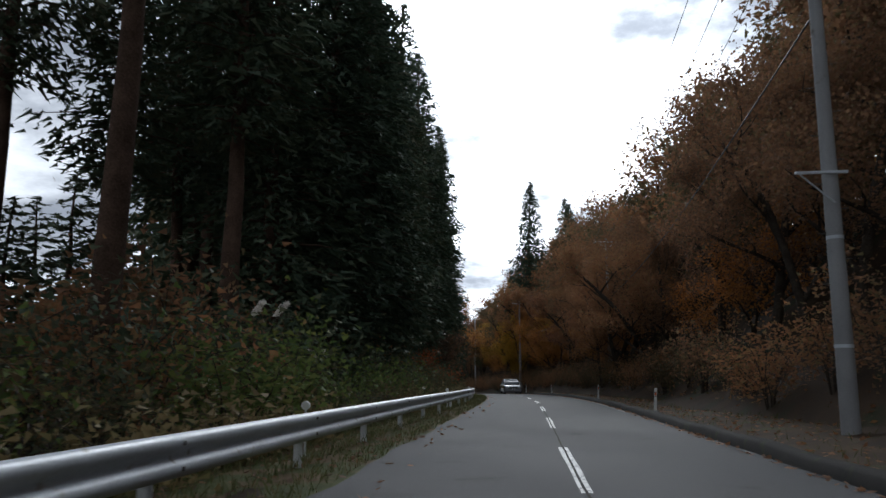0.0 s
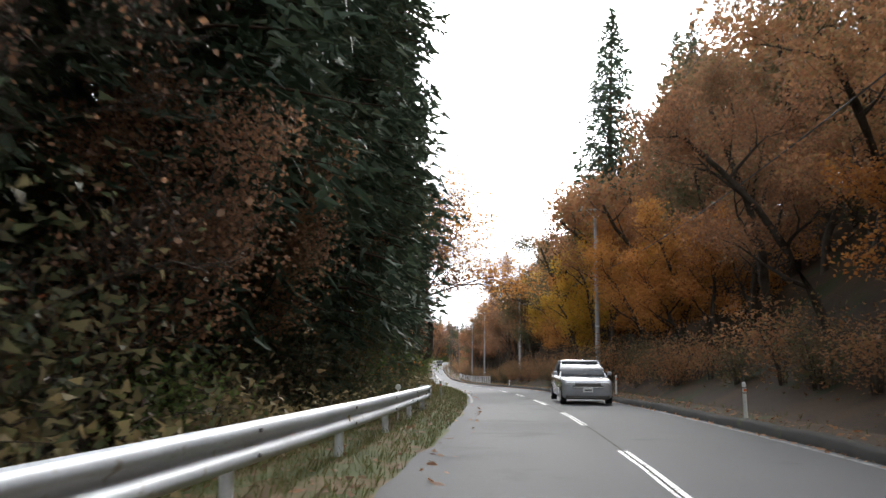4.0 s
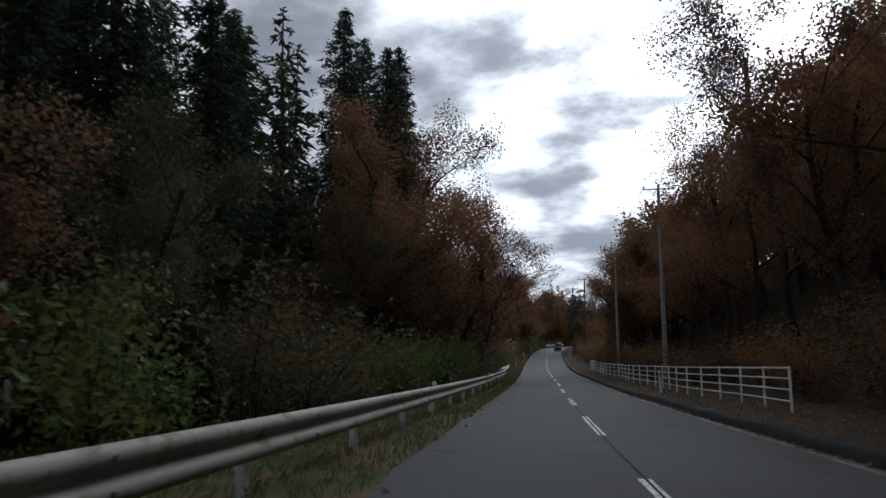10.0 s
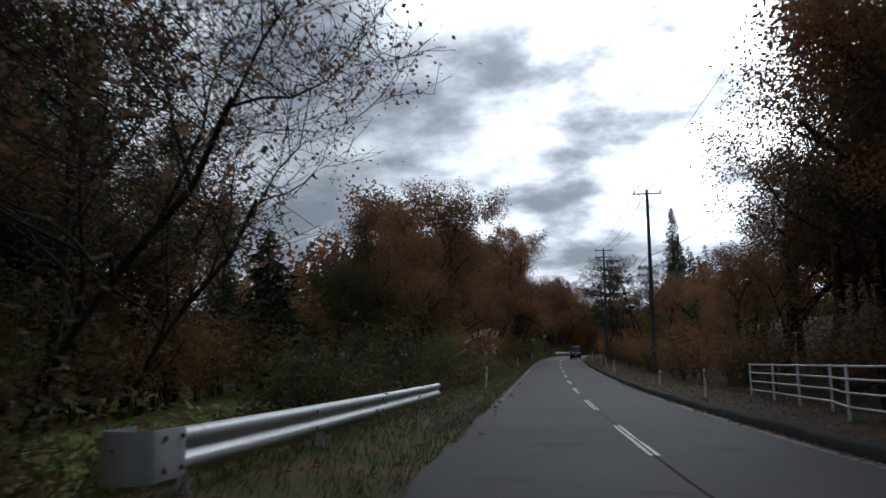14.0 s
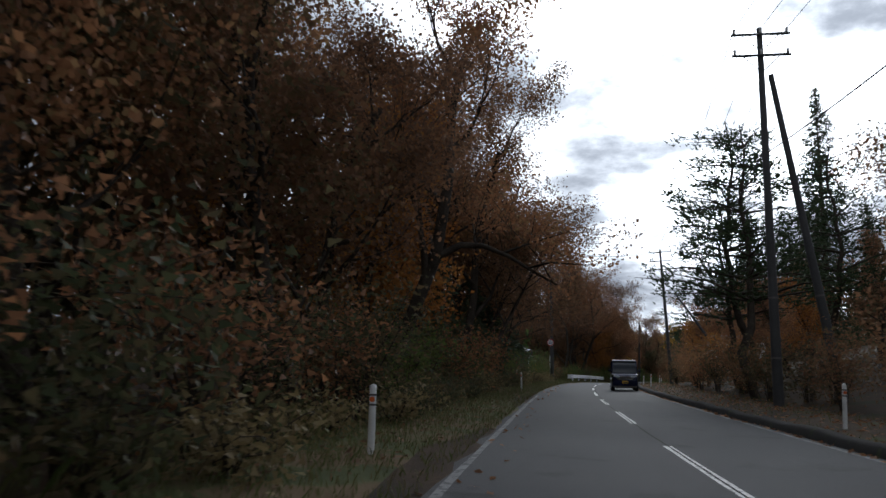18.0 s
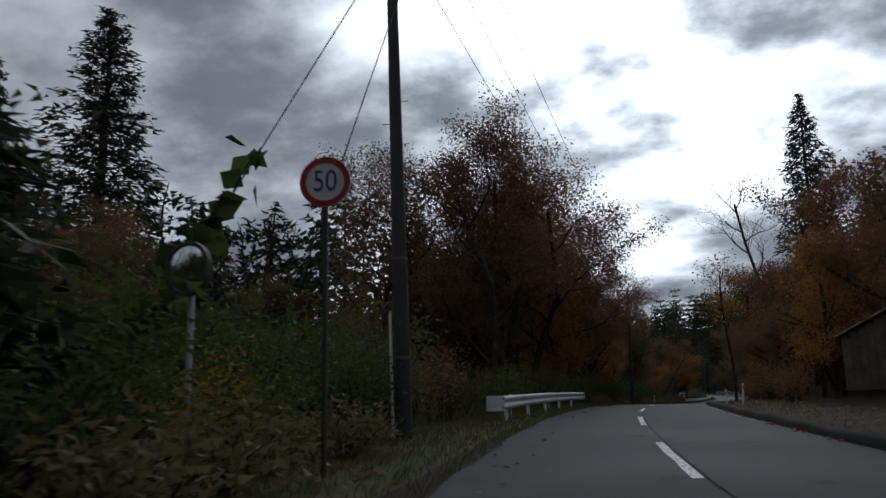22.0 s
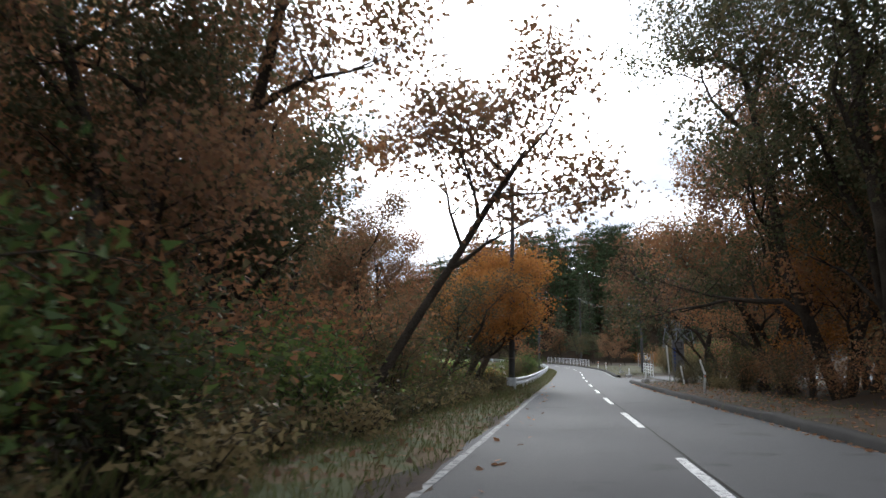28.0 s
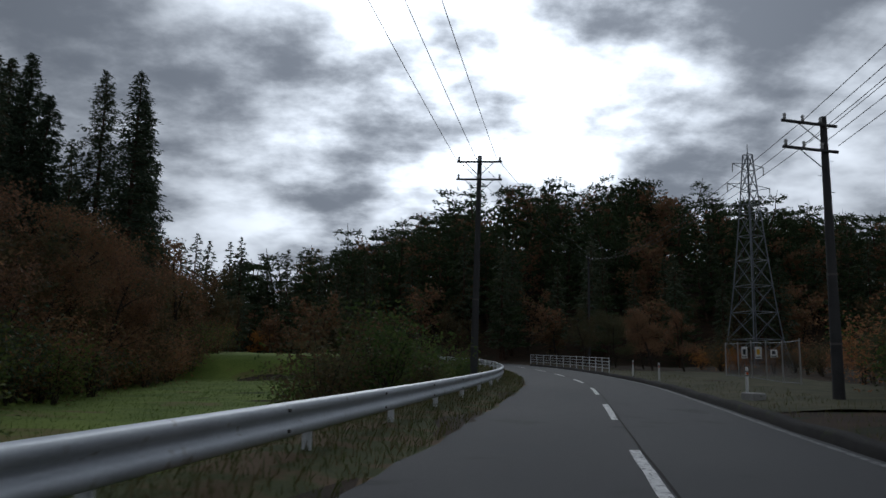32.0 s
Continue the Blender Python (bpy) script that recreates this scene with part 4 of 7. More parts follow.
def conifer(key, seed, leaf, label, height=22.0, radius=2.7, base=0.12, branches=120, per=10, size=0.85, droop=0.28, flat=False, power=0.75, name="cedar_tree", bark=None):
    """Cedar, fir or pine: whorled branches that carry sprays of needles."""
    rng = np.random.RandomState(seed)
    hs = np.linspace(-0.4, height, 12)
    sway = np.cumsum(rng.normal(size=(12, 2)) * (0.25 if flat else 0.05), 0)
    sway[0] = 0
    spine = np.stack([sway[:, 0], sway[:, 1], hs], -1)
    tubes = [tube(spine, np.linspace(0.06 + height * 0.0125, 0.03, 12), 5 if key.startswith("f_") else 9, False)]
    cen, dirs, lens = [], [], []
    for k in range(branches):
        t = base + (1 - base) * ((k + rng.uniform(0, 1)) / branches)
        z = t * height
        if flat:
            z = (base + (1 - base) * (math.floor((t - base) / (1 - base) * 8) + rng.uniform(0, 0.16)) / 8) * height
            t = z / height
        s = (t - base) / (1 - base)
        R = radius * max(0.06, (1 - s) ** power) * min(1, 0.45 + s * 3.2) * rng.uniform(0.62, 1.12)
        if flat:
            R = radius * (1 - 0.55 * s) * rng.uniform(0.5, 1.1)
        a = k * 2.39996 + rng.uniform(-0.35, 0.35)
        o = np.array([np.interp(z, hs, spine[:, 0]), np.interp(z, hs, spine[:, 1]), z])
        d = np.array([math.cos(a), math.sin(a), (0.12 if flat else -droop * (1.15 - s))])
        tip = o + d * R + np.array([0, 0, 0.12 * R if not flat else 0.0])
        if R > 0.5 and not key.startswith("f_"):
            tubes.append(tube(np.array([o, (o + tip) / 2 + (0, 0, 0.05 * R), tip]), ([0.012 + 0.008 * R, 0.010 + 0.004 * R, 0.007] if key == "dead" else [0.012 + 0.014 * R, 0.012 + 0.006 * R, 0.008]), 4, False))
        m = max(3, int(per * min(1.0, 0.35 + R / radius)))
        side = np.array([-math.sin(a), math.cos(a), 0])
        # needles gather in tufts along the branch
        tufts = 2 + int(R > 1.2) + int(R > 2.0)
        tq, ts = rng.uniform(0.08, 1.03, tufts) ** 0.75, rng.normal(size=tufts) * 0.17 * R
        k_ = rng.randint(0, tufts, m)
        spread = min(0.34, 0.1 + 0.1 * R)
        p = o + (tip - o) * tq[k_][:, None] + side * ts[k_][:, None] + np.clip(rng.normal(size=(m, 3)), -1.8, 1.8) * spread * np.array([1, 1, 0.75])
        cen.append(p)
        dd = d * 0.8 + side * rng.normal(size=(m, 1)) * 0.7 + np.array([0, 0, 1]) * (rng.normal(size=(m, 1)) * 0.25 + (0.25 if flat else -0.22))
        dirs.append(dd / np.linalg.norm(dd, axis=1)[:, None])
        lens.append(size * rng.uniform(0.6, 1.2, m) * (0.55 + 0.45 * min(1, R / radius * 1.6)))
    cen, dirs, lens = np.vstack(cen), np.vstack(dirs), np.concatenate(lens)
    vs = []
    for turn in (0, 1):
        s = rng.normal(size=cen.shape)
        s -= dirs * (s * dirs).sum(1)[:, None]
        s /= np.linalg.norm(s, axis=1)[:, None]
        L, W = lens[:, None], lens[:, None] * 0.17
        nd = dirs + rng.normal(size=dirs.shape) * 0.22
        vs.append(np.stack([cen - nd * L * 0.35 + s * W * 1.1, cen + nd * L * 0.65, cen - nd * L * 0.3 - s * W * 1.1], 1))
    v = np.vstack([q.reshape(-1, 3) for q in vs])
    f = np.arange(len(v)).reshape(-1, 3)
    tv, tf = join_tubes(tubes)
    make_kind(key, name, label, "tree", mesh_of("trunk", tv, tf, bark or SUGI_BARK, True), mesh_of("crown", v, f, leaf))


for s in range(4):
    conifer("cedar", 20 + s, NEEDLE, "tall dark green cedar tree with narrow crown", 21 + s * 1.3, 3.1 + 0.3 * (s % 2), 0.06 + 0.05 * (s % 3), 200, 58, 0.40, 0.28, False, 0.56)
for s in range(2):
    conifer("bare_cedar", 30 + s, NEEDLE, "tall cedar with bare lower trunk and ragged crown", 20 + s * 2, 2.6, 0.42, 120, 34, 0.40, 0.28, False, 0.5)
for s in range(2):
    conifer("pine", 40 + s, PINE_N, "spreading red pine with layered dark needles", 12.5 + s, 4.6, 0.34, 44, 92, 0.25, 0.0, True, 0.6, "pine_tree", BARK)
for s in range(2):
    conifer("young_cedar", 50 + s, NEEDLE, "dark green bushy young cedar", 6.0 + s, 2.1, 0.02, 90, 15, 0.6, 0.2)
broadleaf("dead", 61, BARK, "leafless dead pine with bare fanned branches", 15.5, 4.4, 0.62, 260, 0.10, 0.30, levels=3, fork=5, up=0.30, gnarl=0.2, name="dead_tree", aspect=0.3, thick=0.62)

for s in range(4):
    broadleaf("brown", 100 + s, BROWN, "broadleaved tree in brown and orange autumn leaf", 10.0 + s * 0.5, 3.7 + 0.2 * s, 0.14, 10500, 0.118, 0.40, keep=2)
for s in range(4):
    broadleaf("russet", 110 + s, RUSSET, "dull russet broadleaved tree with dense crown", 10.0 + 0.7 * s, 3.9, 0.15, 10500, 0.118, 0.42, keep=2)
for s in range(3):
    broadleaf("dull", 115 + s, DULL, "tree with fading dull green and brown leaves", 9.5 + 0.8 * s, 3.9, 0.14, 10500, 0.118, 0.42, keep=2)
for s in range(2):
    broadleaf("orange", 120 + s, ORANGE, "small tree with bright orange autumn leaves", 6.5 + s, 2.8, 0.12, 5600, 0.125, 0.36)
for s in range(2):
    broadleaf("yellow", 130 + s, YELLOW, "broadleaved tree turning yellow in autumn", 7.2 + s, 3.1, 0.12, 5600, 0.14, 0.38)
broadleaf("maple", 140, RED, "low maple with red-orange leaves in flat layers", 3.6, 2.3, 0.2, 2600, 0.12, 0.30, name="maple_tree")
for s in range(4):
    broadleaf("oak", 150 + s, RUSSET if s % 2 else BROWN, "large spreading oak with brown leaves and dark limbs", 14.0 + s * 0.8, 5.8, 0.22, 18500, 0.115, 0.44, fork=4, up=0.30, gnarl=0.2, thick=0.8, name="oak_tree")
for s in range(3):
    broadleaf("thin_oak", 155 + s, RUSSET if s % 2 else BROWN, "spreading oak with thin brown leaves and dark forked limbs", 14.0 + s * 0.8, 6.2, 0.24, 15500, 0.122, 0.34, aspect=0.66, fork=4, up=0.38, gnarl=0.22, name="oak_tree")
broadleaf("overhang", 158, RUSSET, "leaning oak whose leafy limbs hang over the road", 13.0, 6.5, 0.30, 21000, 0.12, 0.40, aspect=0.66, lean=(0.46, 0.0), fork=5, up=0.22, gnarl=0.2, thick=0.52, name="oak_tree")
for s in range(3):
    broadleaf("sparse", 160 + s, ORANGE if s == 0 else RUSSET, "slender dark-trunked tree with thin orange leaves", 11.0 + s, 4.2, 0.38, 2500, 0.20, 0.36, aspect=0.62, lean=(0.14 - 0.07 * s, 0), gnarl=0.27, thick=0.74)
broadleaf("twiggy", 170, RUSSET, "nearly leafless tree with fine bare twigs", 9.0, 4.6, 0.3, 1100, 0.11, 0.30, lean=(0.3, 0.0), levels=4, fork=5, gnarl=0.2, thick=0.62)
broadleaf("twigfall", 171, RUSSET, "overhanging tree with long fine bare twigs and few leaves", 8.6, 6.8, 0.36, 2600, 0.13, 0.34, aspect=0.6, lean=(0.32, 0.0), levels=4, fork=5, up=0.12, gnarl=0.2, thick=0.6)
broadleaf("forked", 166, ORANGE, "dark forked oak with wide crown of thin orange leaves", 14.5, 4.3, 0.52, 12000, 0.155, 0.36, aspect=0.62, fork=6, up=-0.05, gnarl=0.19, thick=0.85, name="oak_tree", split=True)
broadleaf("leaner", 190, RUSSET, "thin dark tree leaning out over the road", 8.4, 3.2, 0.55, 5200, 0.13, 0.32, aspect=0.62, lean=(0.36, 0.24), fork=4, up=0.25, gnarl=0.13, thick=0.7)
broadleaf("orange_lean", 193, ORANGE, "leaning tree with dense orange autumn crown", 8.0, 3.1, 0.36, 13500, 0.098, 0.36, lean=(0.12, 0.85), fork=4, up=0.30, gnarl=0.15)
broadleaf("sparse_dull", 195, DULL, "slender tree with thin fading green leaves", 8.6, 3.2, 0.30, 2600, 0.15, 0.34, aspect=0.55, lean=(0.2, 0.0), gnarl=0.2, thick=0.8)
for s in range(2):
    broadleaf("dull_oak", 186 + s, DULL, "large roadside tree with fading green and brown leaves", 13.5 + s, 5.6, 0.20, 17000, 0.12, 0.42, gnarl=0.2, up=0.30)
broadleaf("slim", 175, YELLOW, "slender tree with few leaves beside the kerb", 9.0, 1.7, 0.55, 700, 0.13, 0.35, lean=(0.03, 0.0), gnarl=0.06, thick=0.5, bark=BARK)
for s in range(2):
    broadleaf("greentree", 180 + s, GREEN, "green broadleaved tree with dense leaves", 6.5 + s, 2.8, 0.12, 5200, 0.14, 0.36)
for s in range(3):
    shrub("bush", 200 + s, DULL, "dull green and brown roadside bush", 1.9 + 0.3 * s, 1.3, 1500, 0.092)
for s in range(2):
    shrub("greenbush", 210 + s, GREEN, "dark green leafy roadside bush", 1.7 + 0.4 * s, 1.3, 1500, 0.096)
for s in range(2):
    shrub("brownbush", 220 + s, BROWN, "autumn shrub with brown leaves", 2.1 + 0.3 * s, 1.3, 1500, 0.088)
shrub("weeds", 230, DULL, "low tangled weeds beside the road", 0.85, 0.85, 520, 0.10, "weed_clump")
shrub("weeds", 231, STRAW, "low dry brown weeds beside the road", 0.75, 0.8, 520, 0.11, "weed_clump")
shrub("orangebush", 240, ORANGE, "low shrub with orange leaves", 2.0, 1.3, 1400, 0.09)
shrub("yellowbush", 250, YELLOW, "leafy shrub with yellow leaves", 2.3, 1.4, 1400, 0.095)
for s in range(3):
    shrub("f_bush", 260 + s, (DULL, BROWN, RUSSET)[s], "far bush", 2.0 + 0.2 * s, 1.3, 1300, 0.098)
for s in range(2):
    shrub("f_green", 264 + s, (GREEN, NEEDLE)[s], "far bush", 2.0 + 0.2 * s, 1.3, 1300, 0.098)
# lighter builds of the same trees for the joined woods
for s in range(3):
    conifer("f_cedar", 300 + s, NEEDLE, "far cedar", 20 + 2 * s, 3.1, 0.10, 74, 12, 0.98, 0.28, False, 0.58)
for s in range(2):
    conifer("f_pine", 310 + s, PINE_N, "far pine", 14 + s, 4.0, 0.16, 54, 12, 0.8, 0.0, True, 0.6)
for s, (nm, mt, h) in enumerate((("f_brown", BROWN, 10.5), ("f_russet", RUSSET, 11.5), ("f_russet", RUSSET, 13), ("f_orange", ORANGE, 8), ("f_brown", BROWN, 12))):
    broadleaf(nm, 320 + s, mt, "far tree", h, h * 0.38, 0.12, 680, 0.48, 0.62, levels=2, fork=5, keep=1)

for s, (nm, mt, h) in enumerate((("f_mbrown", BROWN, 10.5), ("f_mrusset", RUSSET, 11.5), ("f_mrusset", RUSSET, 12.5), ("f_mdull", DULL, 10), ("f_mbrown", BROWN, 12))):
    broadleaf(nm, 340 + s, mt, "far tree", h, h * 0.38, 0.12, 2300, 0.225, 0.46, levels=2, fork=5, keep=1)


def vine_on(a, b, n, seed):
    """Broad leaves of a creeper that climbs a stay wire."""
    rng = np.random.RandomState(seed)
    a, b = np.array(a), np.array(b)
    g = root("climbing_vine", "broad-leaved green creeper climbing the stay wire", "vine")
    t = np.linspace(0, 1, 12)[:, None]
    p = a + (b - a) * t + np.stack([np.sin(t[:, 0] * 25), np.cos(t[:, 0] * 25), t[:, 0] * 0], -1) * 0.03
    v, f = tube(p, np.full(12, 0.012), 5, False)
    part("stem", mesh_of("stem", v, f, BARK), g)
    c = a + (b - a) * (rng.uniform(0, 1, n) ** 0.8)[:, None] + rng.normal(size=(n, 3)) * 0.15
    v, f = leaf_blades(c, 0.36, rng, droop=0.5, aspect=1.05, kite=True)
    part("leaves", mesh_of("leaves", v, f, GREEN), g)


_a, _b = np.array(spot(331.6, -4.6)), np.array(spot(325.6, -7.4))
vine_on(_b, _b + (_a + (0, 0, 10.5) - _b) * 0.46, 75, 3)


def pampas(seed):
    rng = np.random.RandomState(seed)
    vs, fs, k = [], [], 0
    for i in range(70):
        a, r = rng.uniform(0, 2 * np.pi), rng.uniform(0, 0.22)
        o = np.array([math.cos(a) * r, math.sin(a) * r, 0])
        h, out = rng.uniform(0.9, 1.7), rng.uniform(0.25, 0.95)
        t = np.linspace(0, 1, 5)
        p = o + np.stack([np.cos(a) * out * t ** 2, np.sin(a) * out * t ** 2, h * (t - 0.38 * t ** 3)], -1)
        s = np.array([-math.sin(a), math.cos(a), 0])
        w = np.array([0.009, 0.012, 0.011, 0.008, 0.001])[:, None]
        v = np.stack([p - s * w, p + s * w], 1).reshape(-1, 3)
        vs.append(v)
        fs += [(k + 2 * j, k + 2 * j + 1, k + 2 * j + 3, k + 2 * j + 2) for j in range(4)]
        k += len(v)
    blades = mesh_of("blades", np.vstack(vs), fs, STRAW)
    cs, ds = [], []
    for i in range(3):
        a, r = rng.uniform(0, 2 * np.pi), rng.uniform(0.05, 0.55)
        top = np.array([math.cos(a) * r, math.sin(a) * r, rng.uniform(0.8, 2.2)])
        lean = np.array([math.cos(a) * 0.45 + 0.2, math.sin(a) * 0.45, 0.55])
        for q in np.linspace(0, 1, 150):
            fat = 0.2 + 1.5 * math.sin(math.pi * min(1, 0.12 + 0.88 * q)) ** 0.8
            cs.append(top + lean * 0.46 * q - np.array([-0.05, 0, 0.08]) * q * q + rng.normal(size=3) * 0.012 * fat)
            ds.append(lean + rng.normal(size=3) * 0.30 - np.array([0, 0, 0.30]))
    cs, ds = np.array(cs), np.array(ds)
    ds /= np.linalg.norm(ds, axis=1)[:, None]
    s = np.cross(ds, rng.normal(size=ds.shape))
    s /= np.linalg.norm(s, axis=1)[:, None]
    v = np.stack([cs - ds * 0.02, cs + s * 0.009, cs + ds * 0.045, cs - s * 0.009], 1).reshape(-1, 3)
    make_kind("pampas", "pampas_grass", "clump of pampas grass with pale silvery plumes", "grass", blades, mesh_of("plumes", v, np.arange(len(v)).reshape(-1, 4), PLUME))


pampas(1)
pampas(2)

GROUPS = {"cedar": "cedar wood", "bare_cedar": "cedar wood", "bush": "roadside undergrowth", "greenbush": "roadside undergrowth", "brownbush": "roadside undergrowth", "weeds": "roadside weeds"}
PARTS = {"bush": ("stem", "foliage"), "grass": ("tuft", "plume"), "tree": ("trunk", "crown")}
rt = random.Random(11)
JOINED = []


def plant(key, u=None, w=None, scale=1.0, xy=None, turn=None, tilt=0.0, wide=1.0):
    rt = random.Random("%s %s %s %s" % (key, u, w, xy))
    name, label, category, trunk, crown = rt.choice(KINDS[key])
    if xy is None:
        x, y, z = spot(u, w)
    else:
        x, y = xy
        z = float(ground_z(np.array([x]), np.array([y]))[0])
    m = pose(x, y, z - 0.03, rt.uniform(-2, 2), rt.uniform(-2, 2) + tilt, rt.uniform(0, 360) if turn is None else turn) @ Matrix.Diagonal((scale * wide, scale * wide, scale * rt.uniform(0.93, 1.07), 1))
    if key.startswith("f_"):
        JOINED.append((m, trunk, crown))
        return None
    ob = root(name, label, category, GROUPS.get(key, "roadside trees" if category == "tree" else "roadside plants"))
    ob.matrix_basis = m
    for nm, me in zip(PARTS[category], (trunk, crown)):
        o = new(nm, me)
        o.parent = ob
    return ob


def row(keys, u0, u1, step, w, jitter=1.0, scale=(0.85, 1.15), wide=1.0):
    """Plants along the road at about one offset; keys may repeat to weight the mix."""
    rt = random.Random("%s %s %s %s" % (len(keys), u0, u1, step))
    u = u0
    while u < u1:
        plant(rt.choice(keys), u + rt.uniform(-0.35, 0.35) * step, (w(u) if callable(w) else w) + rt.uniform(-jitter, jitter), rt.uniform(*scale), wide=wide)
        u += step


MIDMIX = ["f_mbrown", "f_mrusset", "f_mrusset", "f_mdull"]
FARMIX = ["f_brown", "f_russet", "f_russet", "f_orange"]
# left, cedar wood
row(["cedar", "cedar", "bare_cedar"], -14, 8, 4.4, -8.8, 1.0, (1.0, 1.2))
row(["bare_cedar"], 9, 24, 5.0, -9.2, 0.8, (0.95, 1.1))
row(["cedar", "cedar", "cedar", "bare_cedar"], 25, 64, 4.0, -8.6, 1.0, (1.0, 1.2))
row(["cedar"], 64, 90, 3.6, -7.9, 0.6, (1.0, 1.2))
row(["f_cedar"], -34, -14, 4.0, -8.8, 1.2, (1.0, 1.2))
for w, st, u0 in ((-12.5, 4.4, 36), (-17, 4.6, 46), (-23, 5.0, 52), (-30, 6, 60)):
    row(["f_cedar"], u0, 90, st, w, 1.4, (1.0, 1.25))
row(["bare_cedar"], 16, 36, 5.5, -13.5, 1.4, (0.9, 1.1))
row(["f_cedar"], 6, 34, 2.6, -18.5, 1.5, (0.42, 0.52), 1.5)
row(["f_cedar"], 34, 48, 4.0, -16.5, 1.5, (0.95, 1.15), 1.2)
row(["f_russet", "f_brown"], -10, 60, 2.4, -14, 1.4, (0.4, 0.55), 1.4)
row(["f_green", "f_green", "f_bush"], -6, 60, 1.8, -8.2, 1.0, (1.2, 1.8))
row(["bush", "greenbush", "greenbush", "bush"], -6, 86, 2.5, -5.9, 0.6, (0.8, 1.25))
row(["weeds"], -4, 86, 2.0, -4.7, 0.25, (0.7, 1.1))
for u, w, q in ((82, -7.4, 1.0), (85.5, -7.0, 1.1), (88.3, -7.6, 1.05), (90.5, -9.0, 1.0), (91.8, -7.5, 1.05)):
    plant("cedar", u, w, q)
for u, w, q in ((72, -6.6, 1.1), (76, -6.8, 1.05), (79.5, -6.7, 1.1)):
    plant("cedar", u, w, q)
plant("maple", 54, -6.6, 1.0)
plant("maple", 58, -6.9, 0.8)
plant("orangebush", 76, -6.2, 1.0)
plant("twiggy", 57, -7.4, 0.6, turn=0)
row(["russet", "greentree"], 60, 90, 6, -7.0, 0.5, (0.5, 0.7))
# left, leaning trees before the grass lot
plant("forked", 102.0, -5.4, 1.04, turn=azimuth(102), wide=1.2)
for u, w, s in ((98.0, -7.0, 0.95), (100.2, -7.4, 0.9), (96.5, -6.9, 0.5), (99.0, -6.6, 0.55), (103.5, -6.0, 0.5), (105.5, -6.4, 0.55), (108, -8.0, 0.6)):
    plant("sparse", u, w, s, turn=azimuth(u) + rt.uniform(-25, 25), tilt=4)
row(["greenbush", "bush", "greenbush"], 87, 111, 1.9, -6.3, 0.8, (0.8, 1.1))
row(["weeds"], 86, 110, 1.6, -5.0, 0.3, (0.7, 1.0))
row(["orange", "brown", "yellow", "greentree"], 94, 112, 4.0, -11.0, 1.5, (0.62, 0.78))
for w in (-22, -27, -33):
    row(["f_cedar"], 90, 138, 3.4, w, 2, (0.6, 0.8), 1.25)
row(["greenbush", "bush"], 110, 117.5, 1.2, -8.4, 1.1, (1.3, 1.9))
row(MIDMIX, 108, 136, 2.6, -15.5, 1.2, (0.6, 0.85))
row(["f_bush"], 104, 130, 1.3, -13.3, 0.7, (1.1, 1.7))
row(["f_bush"], 112, 131, 1.3, -12.2, 0.5, (0.7, 1.0))
row(["f_bush"], 129, 137, 1.1, lambda u: -11.4 + (u - 129) * 0.85, 0.4, (0.8, 1.1))
# left, behind the second rail
row(["greenbush", "bush", "bush"], 132, 198, 2.3, -6.0, 0.8, (0.9, 1.3))
row(["dull", "russet", "dull"], 131, 166, 3.6, -9.0, 1.2, (0.5, 0.72))
plant("thin_oak", 150.5, 8.4, 0.9)
plant("thin_oak", 147.0, 9.0, 0.85)
row(["cedar", "cedar", "bare_cedar"], 136, 149, 4.2, -12.0, 1.2, (0.44, 0.5))
row(["cedar", "cedar", "bare_cedar"], 150, 166, 4.2, -12.0, 1.2, (0.66, 0.76))
for w in (-16.5, -21, -27):
    row(["f_cedar"], 128, 166, 3.0, w, 1.8, (0.62, 0.8), 1.4)
    row(["f_cedar"], 166, 200, 3.6, w, 1.8, (0.75, 0.95))
row(["russet", "brown"], 165, 199, 3.2, -9.3, 0.9, (0.8, 1.0))
for u, w, q in ((185.5, -6.9, 0.95), (190, -7.0, 1.0), (195.5, -7.3, 0.95)):
    plant("oak", u, w, q)
for u, w, q in ((171, -10.2, 0.83), (176, -10.8, 0.85), (181, -10.0, 0.94), (186, -10.6, 0.88), (191, -11.5, 0.85), (195, -13, 0.8), (200, -13, 0.75)):
    plant("cedar", u, w, q)
for u, w, q in ((158.5, -20.8, 0.87), (165, -18, 0.84), (174.5, -17, 0.99), (172.5, -20.1, 0.95), (178, -9.9, 0.93), (151, -19, 0.78), (145, -20, 0.74), (138, -20, 0.72), (132, -21, 0.66)):
    plant("cedar", u, w, q)
plant("twiggy", 194.5, -6.6, 1.15, turn=azimuth(195))
plant("twigfall", 208.8, -9.2, 1.0, turn=azimuth(208))
plant("twigfall", 214.0, -10.5, 0.95, turn=azimuth(208) + 8)
plant("twiggy", 200.5, -8.0, 1.3, turn=azimuth(195) - 15)
plant("oak", 201.5, -8.4, 0.85)
plant("russet", 205, -10.5, 0.9)
plant("oak", 178, -7.6, 1.05)
plant("oak", 182, -8.0, 1.05)
row(["f_bush"], 158, 202, 1.6, -8.2, 0.8, (1.0, 1.5))
